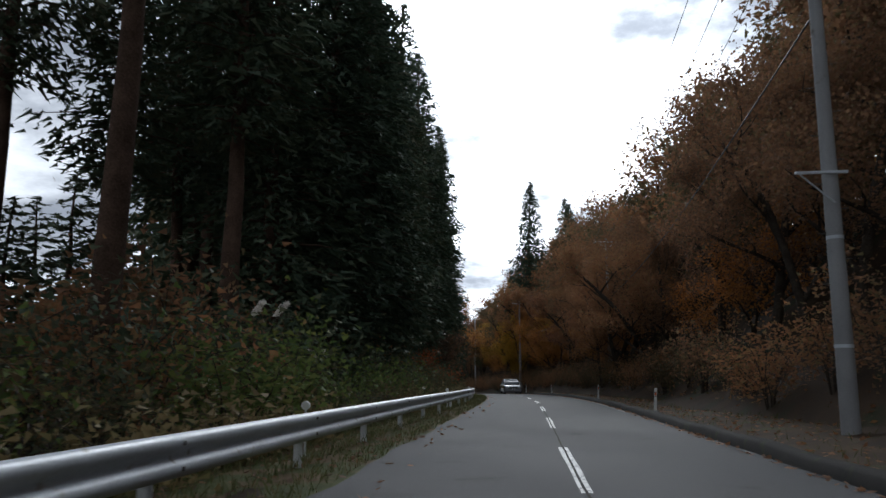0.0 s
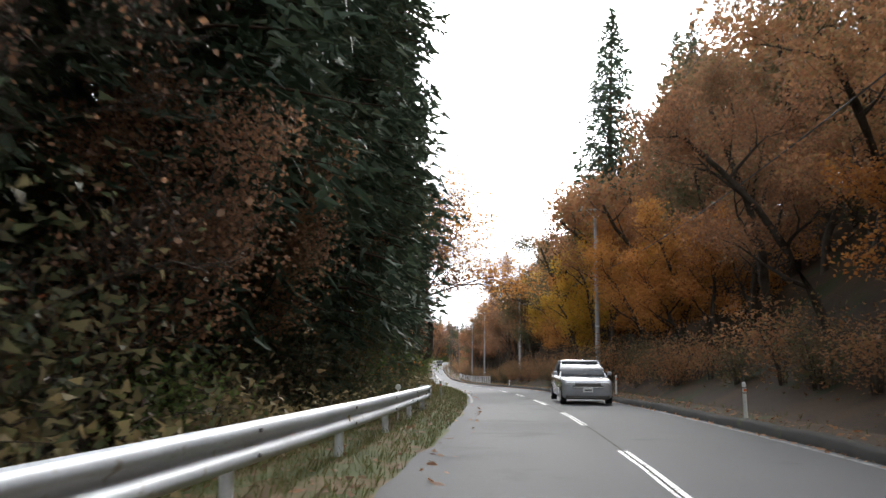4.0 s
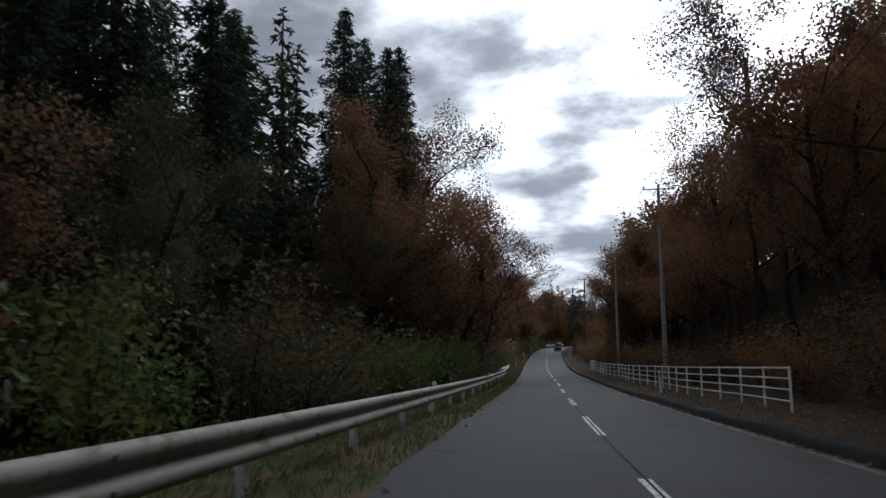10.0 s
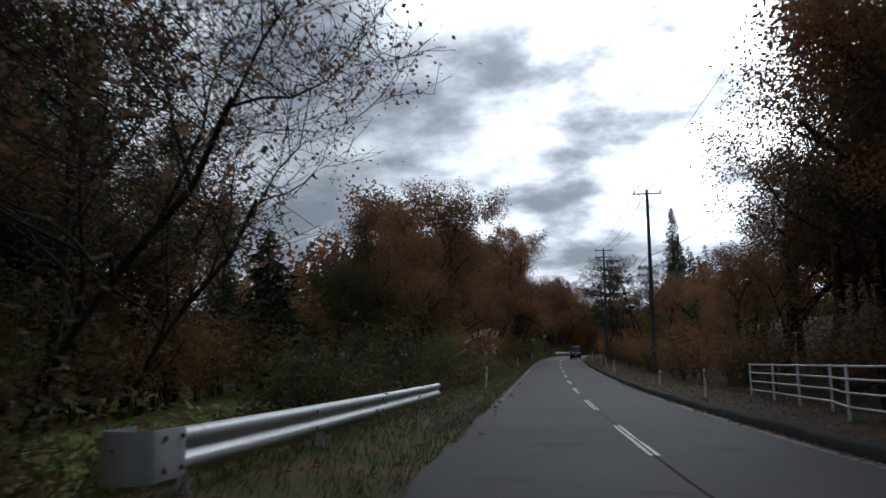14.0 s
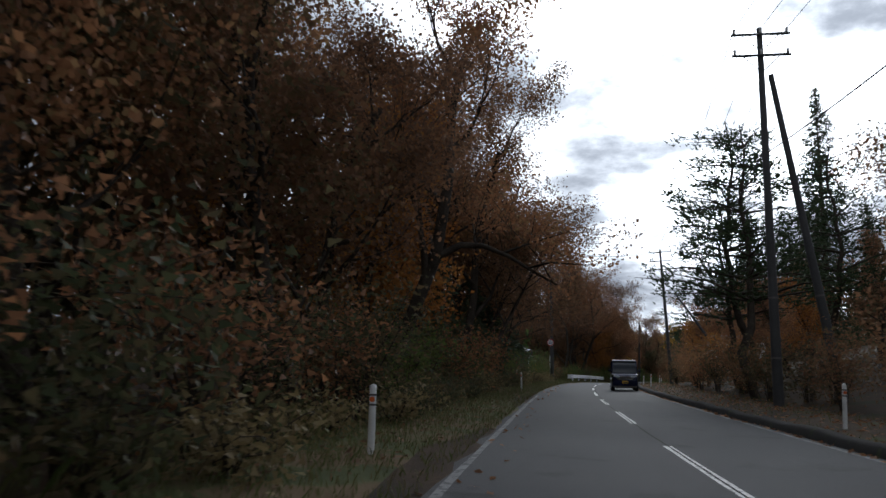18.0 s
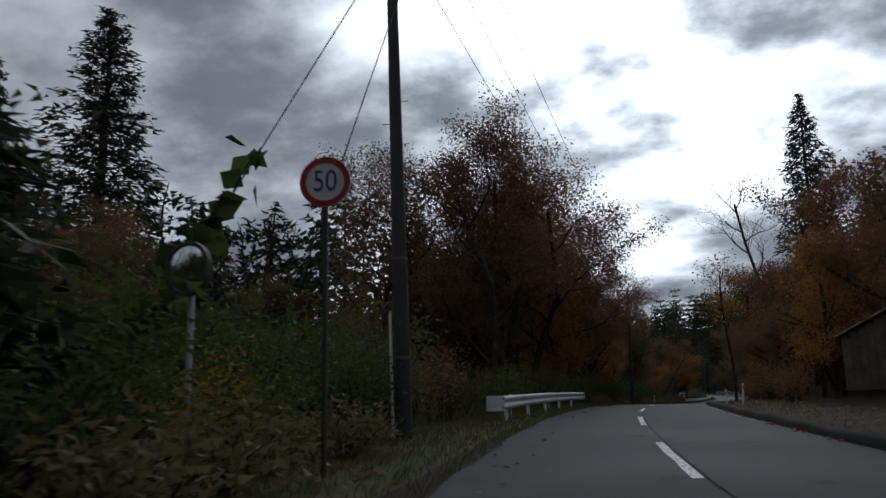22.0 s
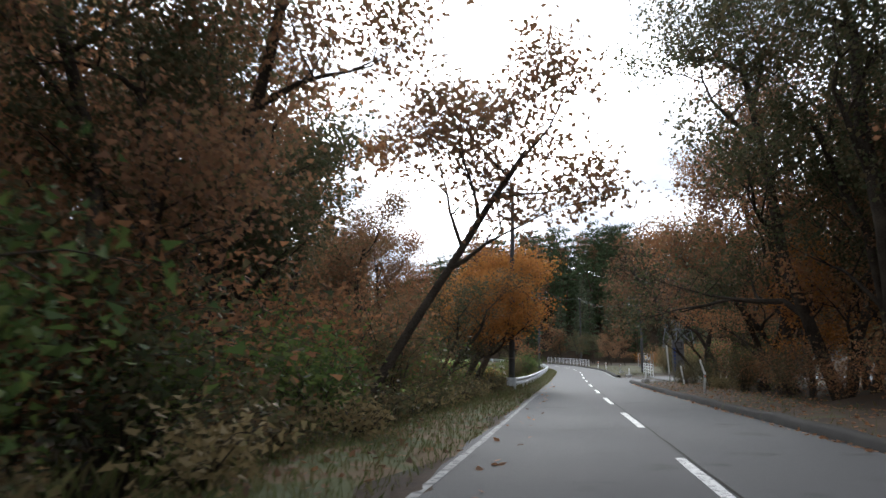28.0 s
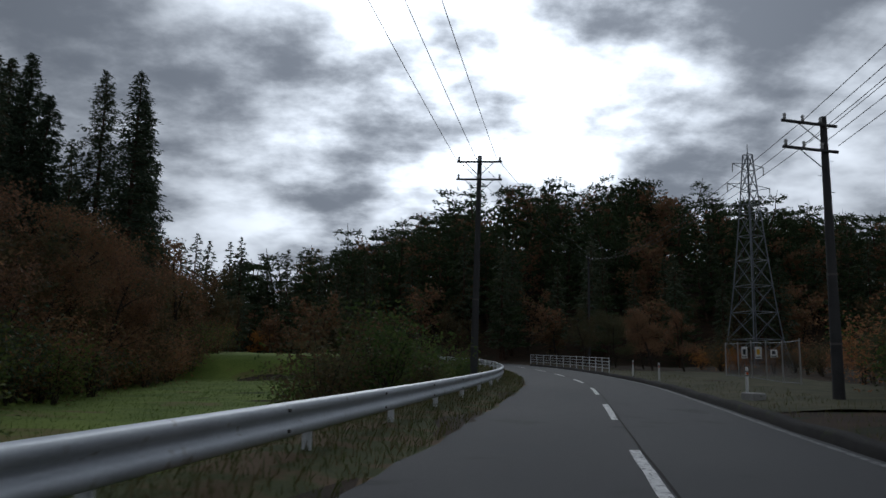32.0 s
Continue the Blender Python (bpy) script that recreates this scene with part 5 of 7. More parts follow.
# left, small field and the oaks beyond
row(["weeds", "weeds", "bush"], 197, 232, 1.5, -5.6, 0.5, (0.8, 1.1))
for w in (-26, -31, -37):
    row(["f_cedar"], 203, 240, 3.2, w, 2.0, (0.85, 1.05))
row(FARMIX, 200, 238, 3.0, -21, 2, (0.6, 0.8))
row(["dull", "russet", "dull"], 203, 230, 2.3, -16.5, 0.9, (0.82, 1.0))
for u, w, q in ((214, -15, 0.95), (218.5, -14.8, 0.9), (222.5, -15.6, 0.88), (226.5, -17, 0.8)):
    plant("dull_oak", u, w, q)
plant("cedar", 256, -26, 0.62)
plant("cedar", 259, -28, 0.6)
row(["f_bush"], 202, 238, 1.3, -15.6, 0.6, (1.1, 1.6))
plant("young_cedar", 237, -15.2, 1.2)
row(["oak", "russet", "oak"], 239, 262, 4.4, -8.6, 0.7, (0.76, 0.88))
row(["russet", "dull"], 234, 240, 2.6, -9.4, 0.6, (0.66, 0.76))
row(MIDMIX, 241, 262, 3.0, -13.5, 1.5, (0.68, 0.85))
row(["oak", "oak", "russet", "brown"], 262, 284, 4.6, -8.6, 0.7, (1.0, 1.2))
row(["thin_oak"], 286, 316, 4.0, -8.2, 0.9, (0.95, 1.15))
row(["thin_oak", "brown"], 288, 316, 5.0, -12.5, 1.0, (0.8, 1.05))
plant("overhang", 296.0, -6.7, 1.0, turn=azimuth(296) + 8)
plant("overhang", 300.0, -7.8, 1.0, turn=azimuth(301) + 4)
plant("overhang", 309.0, -8.0, 0.85, turn=azimuth(301) - 6)
row(MIDMIX, 265, 292, 3.4, -11.4, 1.0, (0.95, 1.15))
for u, w, q in ((283.0, -9.6, 1.2), (287.0, -8.4, 1.3), (291, -7.6, 1.2), (372, -6.9, 1.2), (376.5, -7.2, 1.3)):
    plant("orange", u, w, q)
row(MIDMIX, 262, 288, 3.0, -14, 1.5, (1.2, 1.5))
row(["f_russet", "f_brown"], 262, 322, 4.0, -20, 1.8, (0.8, 1.1))
row(["f_russet", "f_brown"], 256, 330, 4.0, -28, 2.0, (0.6, 0.8), 1.2)
row(["f_russet", "f_brown"], 280, 345, 4.5, -36, 2.5, (0.8, 1.1), 1.2)
row(["f_russet", "f_cedar"], 374, 445, 4.5, -27, 2.5, (0.8, 1.1), 1.2)
row(["brownbush", "bush", "greenbush"], 230, 246, 2.2, -6.0, 0.7, (0.9, 1.3))
row(["brownbush", "bush"], 246, 262, 2.2, -7.6, 0.5, (0.9, 1.2))
row(["brownbush", "bush", "greenbush"], 262, 304, 2.2, -6.0, 0.7, (0.9, 1.3))
row(["weeds"], 232, 330, 1.8, -4.7, 0.3, (0.7, 1.0))
for u, w in ((249.2, -5.2), (250.5, -5.6), (251.2, -4.9), (252.2, -6.0), (252.9, -5.2), (253.8, -5.6), (254.6, -4.9), (255.4, -6.2), (256.3, -5.3), (257.3, -5.7), (258.2, -6.3), (259, -5.2), (260.2, -5.8), (236, -5.4), (238, -5.9), (13, -5.6), (21, -5.8), (464, -6.0), (467, -6.4)):
    plant("pampas", u, w, rt.uniform(1.15, 1.5) if u < 300 else 0.8)
row(["young_cedar", "greenbush", "greenbush", "bush", "greenbush"], 286, 324, 1.6, -6.6, 0.8, (0.75, 1.0))
for u, w, q in ((316.5, -7.6, 0.86), (318.6, -7.3, 0.84), (320.4, -7.9, 0.9), (322.2, -7.2, 0.84), (324.0, -7.4, 0.74)):
    plant("young_cedar", u, w, q, wide=1.25)
row(["greenbush", "bush"], 284, 324, 1.8, -8.4, 0.8, (1.1, 1.5))
for u, w, q in ((315.5, -8.2, 0.82), (318.5, -8.0, 0.74), (321.5, -8.4, 0.62)):
    plant("greentree", u, w, q)
plant("yellowbush", 326.5, -5.9, 0.6)
row(["bush", "greenbush", "weeds"], 318, 334, 1.6, -5.8, 0.5, (0.6, 0.9))
row(["f_cedar", "f_russet"], 322, 375, 3.0, -34, 4, (0.4, 0.55), 1.4)
row(["dull", "russet", "dull"], 318, 336, 2.6, -12.5, 1.2, (0.42, 0.54), 1.3)
row(["dull", "russet", "dull"], 336, 348, 2.4, -14, 1.0, (0.32, 0.4), 1.4)
row(["dull", "russet"], 318, 350, 3.2, -19, 2, (0.5, 0.65), 1.2)
row(MIDMIX, 350, 372, 2.8, -21, 2.0, (0.68, 0.84), 1.2)
row(["bush", "greenbush"], 322, 342, 1.6, -8.0, 0.8, (1.2, 1.6))
for u, w, s in ((355.5, -7.6, 0.95), (359.5, -8.0, 1.08), (360.5, -11.4, 1.08), (364.5, -12.0, 1.1), (357.5, -6.6, 0.7)):
    plant("oak", u, w, s)
row(["bush", "brownbush", "greenbush"], 334, 364, 1.9, -6.0, 0.7, (0.7, 1.0))
row(["oak", "oak", "thin_oak"], 363, 386, 4.0, -7.4, 0.8, (1.0, 1.14))
row(["greenbush", "bush", "brownbush"], 358, 429, 2.0, -7.8, 0.8, (1.1, 1.5))
row(MIDMIX, 358, 440, 3.0, -14, 1.5, (1.0, 1.3))
row(["f_russet", "f_brown"], 376, 440, 4.0, -20, 1.5, (1.0, 1.3))
row(["f_pine", "f_cedar", "f_pine"], 351, 368, 1.9, -24, 1.5, (0.52, 0.62), 1.5)
row(["f_cedar"], 334, 352, 1.4, -18, 1.5, (0.29, 0.36), 1.9)
row(["f_pine"], 352, 366, 2.2, -22.5, 1.0, (0.78, 0.9))
row(["greenbush", "bush", "greenbush"], 362, 428, 2.1, -5.8, 0.7, (0.85, 1.25))
plant("oak", 379, -7.0, 0.9)
plant("brown", 382, -6.4, 1.0)
plant("brown", 386, -7.0, 0.95)
plant("yellow", 394, -6.9, 0.62)
plant("yellow", 386.5, -5.7, 0.52)
plant("greentree", 400, -6.6, 0.6)
row(["dull", "orange", "russet", "dull", "oak", "brown"], 386, 426, 4.0, -8.4, 0.9, (0.85, 1.1))
row(["weeds"], 364, 446, 1.8, -4.7, 0.3, (0.6, 0.95))
plant("leaner", 418.6, -5.5, 1.0, turn=azimuth(419))
plant("orange_lean", 443.2, -6.7, 1.12, turn=azimuth(444), wide=1.2)
plant("orange_lean", 444.5, -7.6, 1.05, turn=azimuth(444) - 8, wide=1.15)
plant("thin_oak", 449.5, -7.6, 0.62)
plant("orange_lean", 439.5, -7.8, 0.9, turn=azimuth(438) - 20)
plant("sparse_dull", 434.5, -7.0, 0.6, turn=azimuth(438))
plant("sparse_dull", 438.5, -7.6, 0.75, turn=azimuth(438) + 20)
plant("dull", 423.5, -9.4, 0.95)
plant("cedar", xy=(-45.1, 350.2), scale=0.83, wide=1.7)
plant("cedar", xy=(-48, 345), scale=0.8)
plant("thin_oak", 441, -10.5, 0.55)
plant("oak", 443.5, -11.0, 0.55)
plant("dull_oak", 406, -8.0, 0.75)
plant("dull", 415.5, -6.9, 0.8)
plant("russet", 432.0, -8.6, 0.72)
plant("oak", 312, -8.8, 1.0)
plant("oak", 317.5, -10.0, 0.8)
plant("oak", 306.5, -9.2, 1.0)
plant("brown", 445, -11, 0.8)
row(MIDMIX, 438, 456, 2.6, -17, 3, (0.6, 0.85))
row(["bush", "greenbush", "greenbush"], 436, 456, 1.7, -6.8, 0.6, (0.5, 0.75))
plant("yellowbush", 449.0, -6.0, 0.55)
# left of the fields
for x, y, q in ((-17.5, 514.8, 0.92), (-20.5, 527, 0.9), (-26, 515, 0.86), (-36, 519, 1.1), (-31, 524, 1.05), (-23, 523, 0.9), (-19.6, 494.6, 0.86), (-22, 497, 0.8), (-25, 500, 0.82), (-21.5, 503, 0.8), (-19.5, 506, 0.78), (-23, 511, 0.86), (-28, 506, 0.95), (-27, 494, 0.9)):
    plant("cedar", xy=(x, y), scale=q)
rf = random.Random(8)
for k in range(70):
    y = rf.uniform(470, 532)
    edge = float(np.interp(y, [470, 484, 500, 532], [-10.5, -10.5, -13, -15]))
    x = edge - rf.uniform(0, 9)
    plant(rf.choice(["f_mdull", "f_mrusset", "f_mdull", "f_mdull"]), xy=(x, y), scale=rf.uniform(0.5, 0.7) + 0.035 * (edge - x))
for x, y, q in ((-11, 476, 0.72), (-12, 482, 0.8), (-12.5, 488, 0.85), (-14, 495, 0.82), (-13.2, 501, 0.72), (-15, 507, 0.75)):
    plant(rf.choice(["dull", "russet"]), xy=(x, y), scale=q)
for k in range(80):
    y = rf.uniform(466, 530)
    edge = float(np.interp(y, [466, 470, 484, 500, 532], [-9.5, -10.2, -10.2, -12.6, -14.6]))
    plant(rf.choice(["f_green", "f_bush"]), xy=(edge + rf.uniform(-1.5, 0.8), y), scale=rf.uniform(0.8, 1.4))
row(["f_green", "f_bush"], 460, 477, 0.9, -10.6, 1.6, (0.6, 0.95))
for k in range(130):
    y = rf.uniform(455, 545)
    plant(rf.choice(["f_cedar", "f_cedar", "f_russet", "f_brown"]), xy=(-24 - rf.uniform(0, 30) - max(0, 490 - y) * 0.05, y), scale=rf.uniform(0.75, 1.05))
for x, y, q in ((-34, 578, 0.82), (-31, 581, 0.88), (-28.5, 577, 0.84), (-26, 582, 0.8), (-23.5, 578, 0.76), (-19, 580, 0.62), (-16.5, 577, 0.66), (-14, 583, 0.6), (-11.5, 579, 0.68), (-9.5, 584, 0.62), (-4, 582, 0.6), (-17, 588, 0.66), (-13, 590, 0.68), (-22, 586, 0.62), (-25, 580, 0.66), (-28, 588, 0.7)):
    plant("f_cedar", xy=(x, y), scale=q)
row(["bush", "brownbush", "weeds"], 455, 470, 2.2, -7.4, 0.8, (0.55, 0.8))
plant("maple", 465.6, -10.8, 0.45)
plant("orangebush", 468.0, -11.6, 0.7)
row(["greenbush", "bush", "greenbush"], 483, 498, 0.9, -7.0, 1.6, (0.9, 1.2))
row(["bush", "greenbush"], 486, 512, 1.7, -6.2, 1.0, (0.55, 0.8))

# right, wooded bank
row(["brown", "russet"], 2, 17, 3.5, 11.0, 0.8, (0.8, 1.0))
row(["brown", "brown", "russet", "orange", "russet"], 18, 84, 3.5, 7.6, 0.9, (0.74, 0.98))
row(["dull", "brown", "orange", "orange", "yellow", "dull", "brown"], 84, 150, 3.0, 8.5, 0.8, (0.82, 1.05))
row(MIDMIX, -10, 150, 2.8, 11.5, 1.2, (0.9, 1.15))
for w, st in ((15.5, 3.0), (20, 3.4), (25.5, 4.0), (32, 5.5)):
    row(MIDMIX if w < 22 else ["f_brown", "f_russet", "f_brown", "f_orange"], -10, 152, st, w, 1.4, (0.98, 1.3))
row(["f_bush"], 4, 150, 2.8, 6.0, 0.4, (0.75, 1.1))
for u, w, s in ((113.5, 10.1, 1.2), (111, 15.5, 0.95), (75, 20, 0.85), (79, 23, 0.75)):
    plant("cedar", u, w, s)
for u, w, s in ((105, 8.0, 0.95), (108.5, 7.6, 1.05), (111.5, 8.4, 0.9)):
    plant("yellow", u, w, s)
plant("brown", 54.5, 6.7, 0.8)
plant("brown", 57.2, 5.9, 0.62)
plant("russet", 56, 7.4, 0.9)
plant("cedar", 103, 14, 0.75)
for u, w, q in ((104, 11.0, 1.1), (115, 9.2, 1.05), (122, 8.6, 1.0), (127, 8.4, 0.9)):
    plant("orange", u, w, q)
for u, w, q in ((109.5, 6.6, 0.85), (113, 7.0, 0.8)):
    plant("yellow", u, w, q)
for u in (88, 92, 95.5, 99, 118, 124, 60, 84):
    plant("orange", u, 7.6, 0.8)
row(["russet", "russet", "brown", "oak"], 150, 212, 3.6, 9.2, 0.9, (0.75, 0.95))
for u, w, q in ((215.0, 9.4, 1.15), (218.0, 9.4, 1.05), (221.5, 9.6, 0.95)):
    plant("dull", u, w, q)
row(["russet", "russet", "brown"], 213, 226, 3.4, 9.2, 0.9, (0.75, 0.9))
row(["russet", "brown"], 227, 232, 3.0, 9.4, 0.9, (0.7, 0.8))
plant("oak", 225.5, 8.4, 0.82)
plant("russet", 229.0, 8.0, 0.9)
plant("dull", 238.0, 8.8, 0.6)
for w, st, sc in ((13.5, 2.8, (0.85, 1.05)), (18.5, 3.4, (0.9, 1.15)), (25, 4.4, (0.95, 1.2)), (33, 6, (1.0, 1.2))):
    row(MIDMIX if w < 20 else FARMIX, 150, 213, st, w, 1.2, sc)
    row(MIDMIX if w < 20 else FARMIX, 214, 224, st, w, 1.2, (0.68, 0.85), 1.2)
    row(["f_russet", "f_brown"], 225, 234, st, w, 1.2, (0.5, 0.65), 1.2)
row(["f_mrusset", "f_mdull", "f_mbrown"], 200, 222, 1.5, 10.2, 0.8, (0.95, 1.15))
row(["f_bush"], 150, 228, 2.8, 7.0, 0.5, (0.8, 1.1))
row(["russet", "brown", "greentree"], 232, 282, 4.2, 9.2, 1.0, (0.5, 0.68))
row(MIDMIX, 234, 304, 3.4, 15, 2.0, (0.5, 0.65))
row(["f_russet", "f_brown"], 234, 330, 4.0, 21, 2.0, (0.5, 0.65))
row(["f_bush"], 228, 326, 2.6, 6.6, 0.6, (0.8, 1.2))
plant("twiggy", 263, 7.6, 0.95, turn=azimuth(259) + 180)
for u, w, s in ((293, 6.4, 1.0), (298.5, 6.8, 1.0), (304, 7.8, 0.9), (298, 11, 0.9)):
    plant("pine", u, w, s)
for u, w, s in ((397, 12.9, 1.2), (320, 16.5, 0.78), (325, 21, 0.5)):
    plant("cedar", u, w, s)
plant("dead", 389, 7.2, 1.3)
plant("dull", 387.5, 7.4, 0.95)
plant("slim", 363.5, 4.3, 1.0)
row(["brown", "orange", "russet"], 300, 334, 4.2, 11, 1.2, (0.45, 0.62))
row(["brown", "russet", "orange"], 354, 374, 3.4, 8.8, 1.0, (0.72, 0.92))
row(["brown", "russet", "orange", "brown", "dull"], 374, 446, 3.6, 7.8, 0.8, (0.72, 0.95))
row(MIDMIX, 352, 446, 3.0, 13, 1.4, (0.75, 0.95))
row(["f_russet", "f_cedar", "f_brown"], 352, 446, 3.6, 19, 2.0, (0.7, 0.9))
row(["f_bush"], 352, 442, 2.8, 6.0, 0.5, (0.6, 0.9))
plant("dull_oak", 426.5, 7.2, 1.0)
plant("dull_oak", 431.5, 7.2, 1.05)
plant("oak", 437.5, 7.2, 0.95)
plant("oak", 442, 7.4, 0.8)
for u, w, q in ((424, 8.2, 1.05), (430, 8.8, 1.15), (436, 9.6, 1.1), (396, 7.8, 1.1), (401, 8.2, 1.1)):
    plant("dull" if u > 410 else "brown", u, w, q)
plant("sparse", 434, 8.0, 1.1)
plant("oak", 438, 9.5, 0.8)
plant("russet", 372, 7.4, 0.85)
row(["weeds", "bush"], 440, 457, 1.4, 6.0, 0.6, (0.5, 0.8))
row(["bush", "brownbush", "greenbush"], 446, 459, 1.6, 8.6, 1.0, (0.9, 1.3))
for u, w, s in ((444, 8.2, 0.85), (449, 9.5, 0.8), (454, 7.6, 0.9), (456.5, 8.6, 1.0), (457.5, 11.0, 0.9), (452, 11.0, 0.9), (458.8, 7.8, 0.8), (455.5, 7.0, 0.95)):
    plant("sparse", u, w, s)
plant("twiggy", 457.8, 6.9, 0.9, turn=azimuth(457) + 180)
plant("twiggy", 459.5, 8.4, 0.95, turn=azimuth(457) + 200)
plant("dull", 456, 9.4, 0.95)
plant("dull", 459, 10.5, 0.9)
row(MIDMIX, 438, 458, 2.6, 14, 2.0, (0.6, 0.8))
row(["brownbush", "bush", "bush", "greenbush"], 475, 494, 1.6, 8.8, 1.0, (0.8, 1.2))
row(["brownbush", "bush", "greenbush"], 476, 500, 1.8, 12.5, 1.5, (1.0, 1.4))
row(["brownbush", "bush", "orangebush"], 500, 534, 2.4, 15, 2.0, (0.8, 1.2))
row(["russet", "dull"], 520, 548, 4.2, 9.5, 1.0, (0.38, 0.55))

# wooded hill that closes the valley
rt2 = random.Random(4)
for k in range(150):
    x, y = rt2.uniform(-40, 130), rt2.uniform(553, 582)
    plant(rt2.choice(["f_pine", "f_russet", "f_cedar", "f_mdull"]), xy=(x, y), scale=rt2.uniform(0.5, 0.7), wide=1.2)
for k in range(420):
    x, y = rt2.uniform(-30, 135), rt2.uniform(578, 650)
    plant(rt2.choice(["f_pine", "f_pine", "f_pine", "f_pine", "f_russet"]), xy=(x, y), scale=rt2.uniform(0.85, 1.25), wide=rt2.uniform(0.8, 1.2))
for k in range(170):
    plant(rt2.choice(["f_cedar", "f_russet", "f_brown", "f_pine"]), xy=(rt2.uniform(60, 125), rt2.uniform(430, 560)), scale=rt2.uniform(0.75, 0.95), wide=1.2)
for k in range(90):
    plant(rt2.choice(["f_brown", "f_russet", "f_orange", "f_russet"]), xy=(rt2.uniform(-42, 0), rt2.uniform(560, 640)), scale=rt2.uniform(0.5, 0.7), wide=1.2)
for k in range(60):
    plant(rt2.choice(["f_cedar", "f_cedar", "f_russet"]), xy=(rt2.uniform(-95, -45), rt2.uniform(528, 600)), scale=rt2.uniform(0.65, 0.9), wide=1.2)


def join_woods():
    """The trees past the roadside rows, joined into one."""
    for name, k, label, side in (("woodland_trunks", 1, "dark trunks of the dense mixed wood behind the roadside", 0), ("woodland", 2, "dense mixed autumn wood of cedar, pine and broadleaved trees", 0)):
        vs, fs, ms, mats, at = [], [], [], [], 0
        cache = {}
        for m, trunk, crown in JOINED:
            me = (m, trunk, crown)[k]
            if me.name not in cache:
                v = np.empty(len(me.vertices) * 3, np.float32)
                me.vertices.foreach_get("co", v)
                f = np.empty(len(me.loops), np.int32)
                me.loops.foreach_get("vertex_index", f)
                if me.materials[0] not in mats:
                    mats.append(me.materials[0])
                cache[me.name] = (v.reshape(-1, 3), f.reshape(-1, 4 if k == 1 else 3), mats.index(me.materials[0]))
            v, f, mi = cache[me.name]
            a = np.array(m)
            vs.append(v @ a[:3, :3].T + a[:3, 3])
            fs.append(f + at)
            ms.append(np.full(len(f), mi, np.int32))
            at += len(v)
        me = mesh_of(name, np.vstack(vs), np.vstack(fs), mats[0])
        for mt in mats[1:]:
            me.materials.append(mt)
        me.polygons.foreach_set("material_index", np.concatenate(ms))
        me.update()
        tagged(new(name, me), label, "woodland", "", "stuff")


join_woods()


# ---------------------------------------------------------------- verge, fields, side road
drape("verge_left", np.arange(-38, 555, 1.0), -5.6, -2.2, TURF, 0.03, "mown green and brown grass verge beside the road", "grass", 6)
drape("shoulder_right", np.arange(-38, 455, 1.0), right_line(np.arange(-38, 455, 1.0)) + 0.5, 5.4, surface("littered_shoulder", (0.028, 0.02, 0.014), (0.085, 0.058, 0.036), 1.1, 26, 0.95, 0, 0.9, ((0.06, 0.065, 0.03), 0.8, 0.58)), 0.03, "bare shoulder covered with fallen brown leaves", "verge", 5)
drape("grass_lot", np.arange(109, 130, 1.0), -17, -5.6, TURF, 0.03, "worn flat grass lot beside the road", "grass", 8)
drape("grass_field", np.arange(198, 236, 1.0), -21, -5.6, FIELD, 0.03, "small green grass field behind the guardrail", "grass", 8)
drape("paddy_field", np.arange(456, 526, 1.0), -26, -6.2, FIELD, 0.05, "green stubble field below the road", "grass", 8)
def terrace(name, x0, x1, y0, y1, material, lift, label):
    X, Y = np.meshgrid(np.arange(x0, x1 + 0.1, 2.0), np.arange(y0, y1 + 0.1, 2.0), indexing="ij")
    v = np.stack([X, Y, ground_z(X, Y) + lift], -1).reshape(-1, 3)
    ny = X.shape[1]
    i, j = np.meshgrid(np.arange(X.shape[0] - 1), np.arange(ny - 1), indexing="ij")
    f = np.stack([i * ny + j, (i + 1) * ny + j, (i + 1) * ny + j + 1, i * ny + j + 1], -1).reshape(-1, 4)
    tagged(new(name, mesh_of(name, v, f, material, True)), label, "grass", "", "structure")


terrace("upper_field", -32, 2, 520, 552, FIELD, 0.06, "green terraced field beyond the hedge")
strip("side_road_mouth", np.arange(461, 473.1, 1.0), 2.6, 5.2, ASPHALT, 0.004, 0.085, "grey asphalt mouth of the side road", category="road", cols=4)
drape("side_road", np.arange(461, 473.1, 1.0), 5.1, 30, ASPHALT, 0.04, "grey side road joining from the substation", "road", 14)
drape("gravel_apron", np.arange(484, 522, 1.0), 3.0, 12, surface("weedy_gravel", (0.04, 0.045, 0.022), (0.11, 0.10, 0.06), 0.9, 40, 0.95, 0, 0.9), 0.035, "weedy gravel strip before the substation", "verge", 6)


def scatter(name, n, u0, u1, w0, w1, make, material, label, seed, lift=0.03):
    """Many small things on the ground, joined."""
    rng = np.random.RandomState(seed)
    U = rng.uniform(u0, u1, n)
    U = U[~((U > 460) & (U < 474.5) & (callable(w0) or w0 > 0))]
    n = len(U)
    f = rng.uniform(0, 1, n)
    a, b = (q(U) if callable(q) else q for q in (w0, w1))
    W = a + (b - a) * f
    x, y = road_xy(U, W)
    z = np.maximum(ground_z(x, y), road_z(U) + profile(U, W)) + lift
    v, faces = make(np.stack([x, y, z], -1), rng)
    tagged(new(name, mesh_of(name, v, faces, material)), label, "grass" if "grass" in name else "litter", "", "stuff")


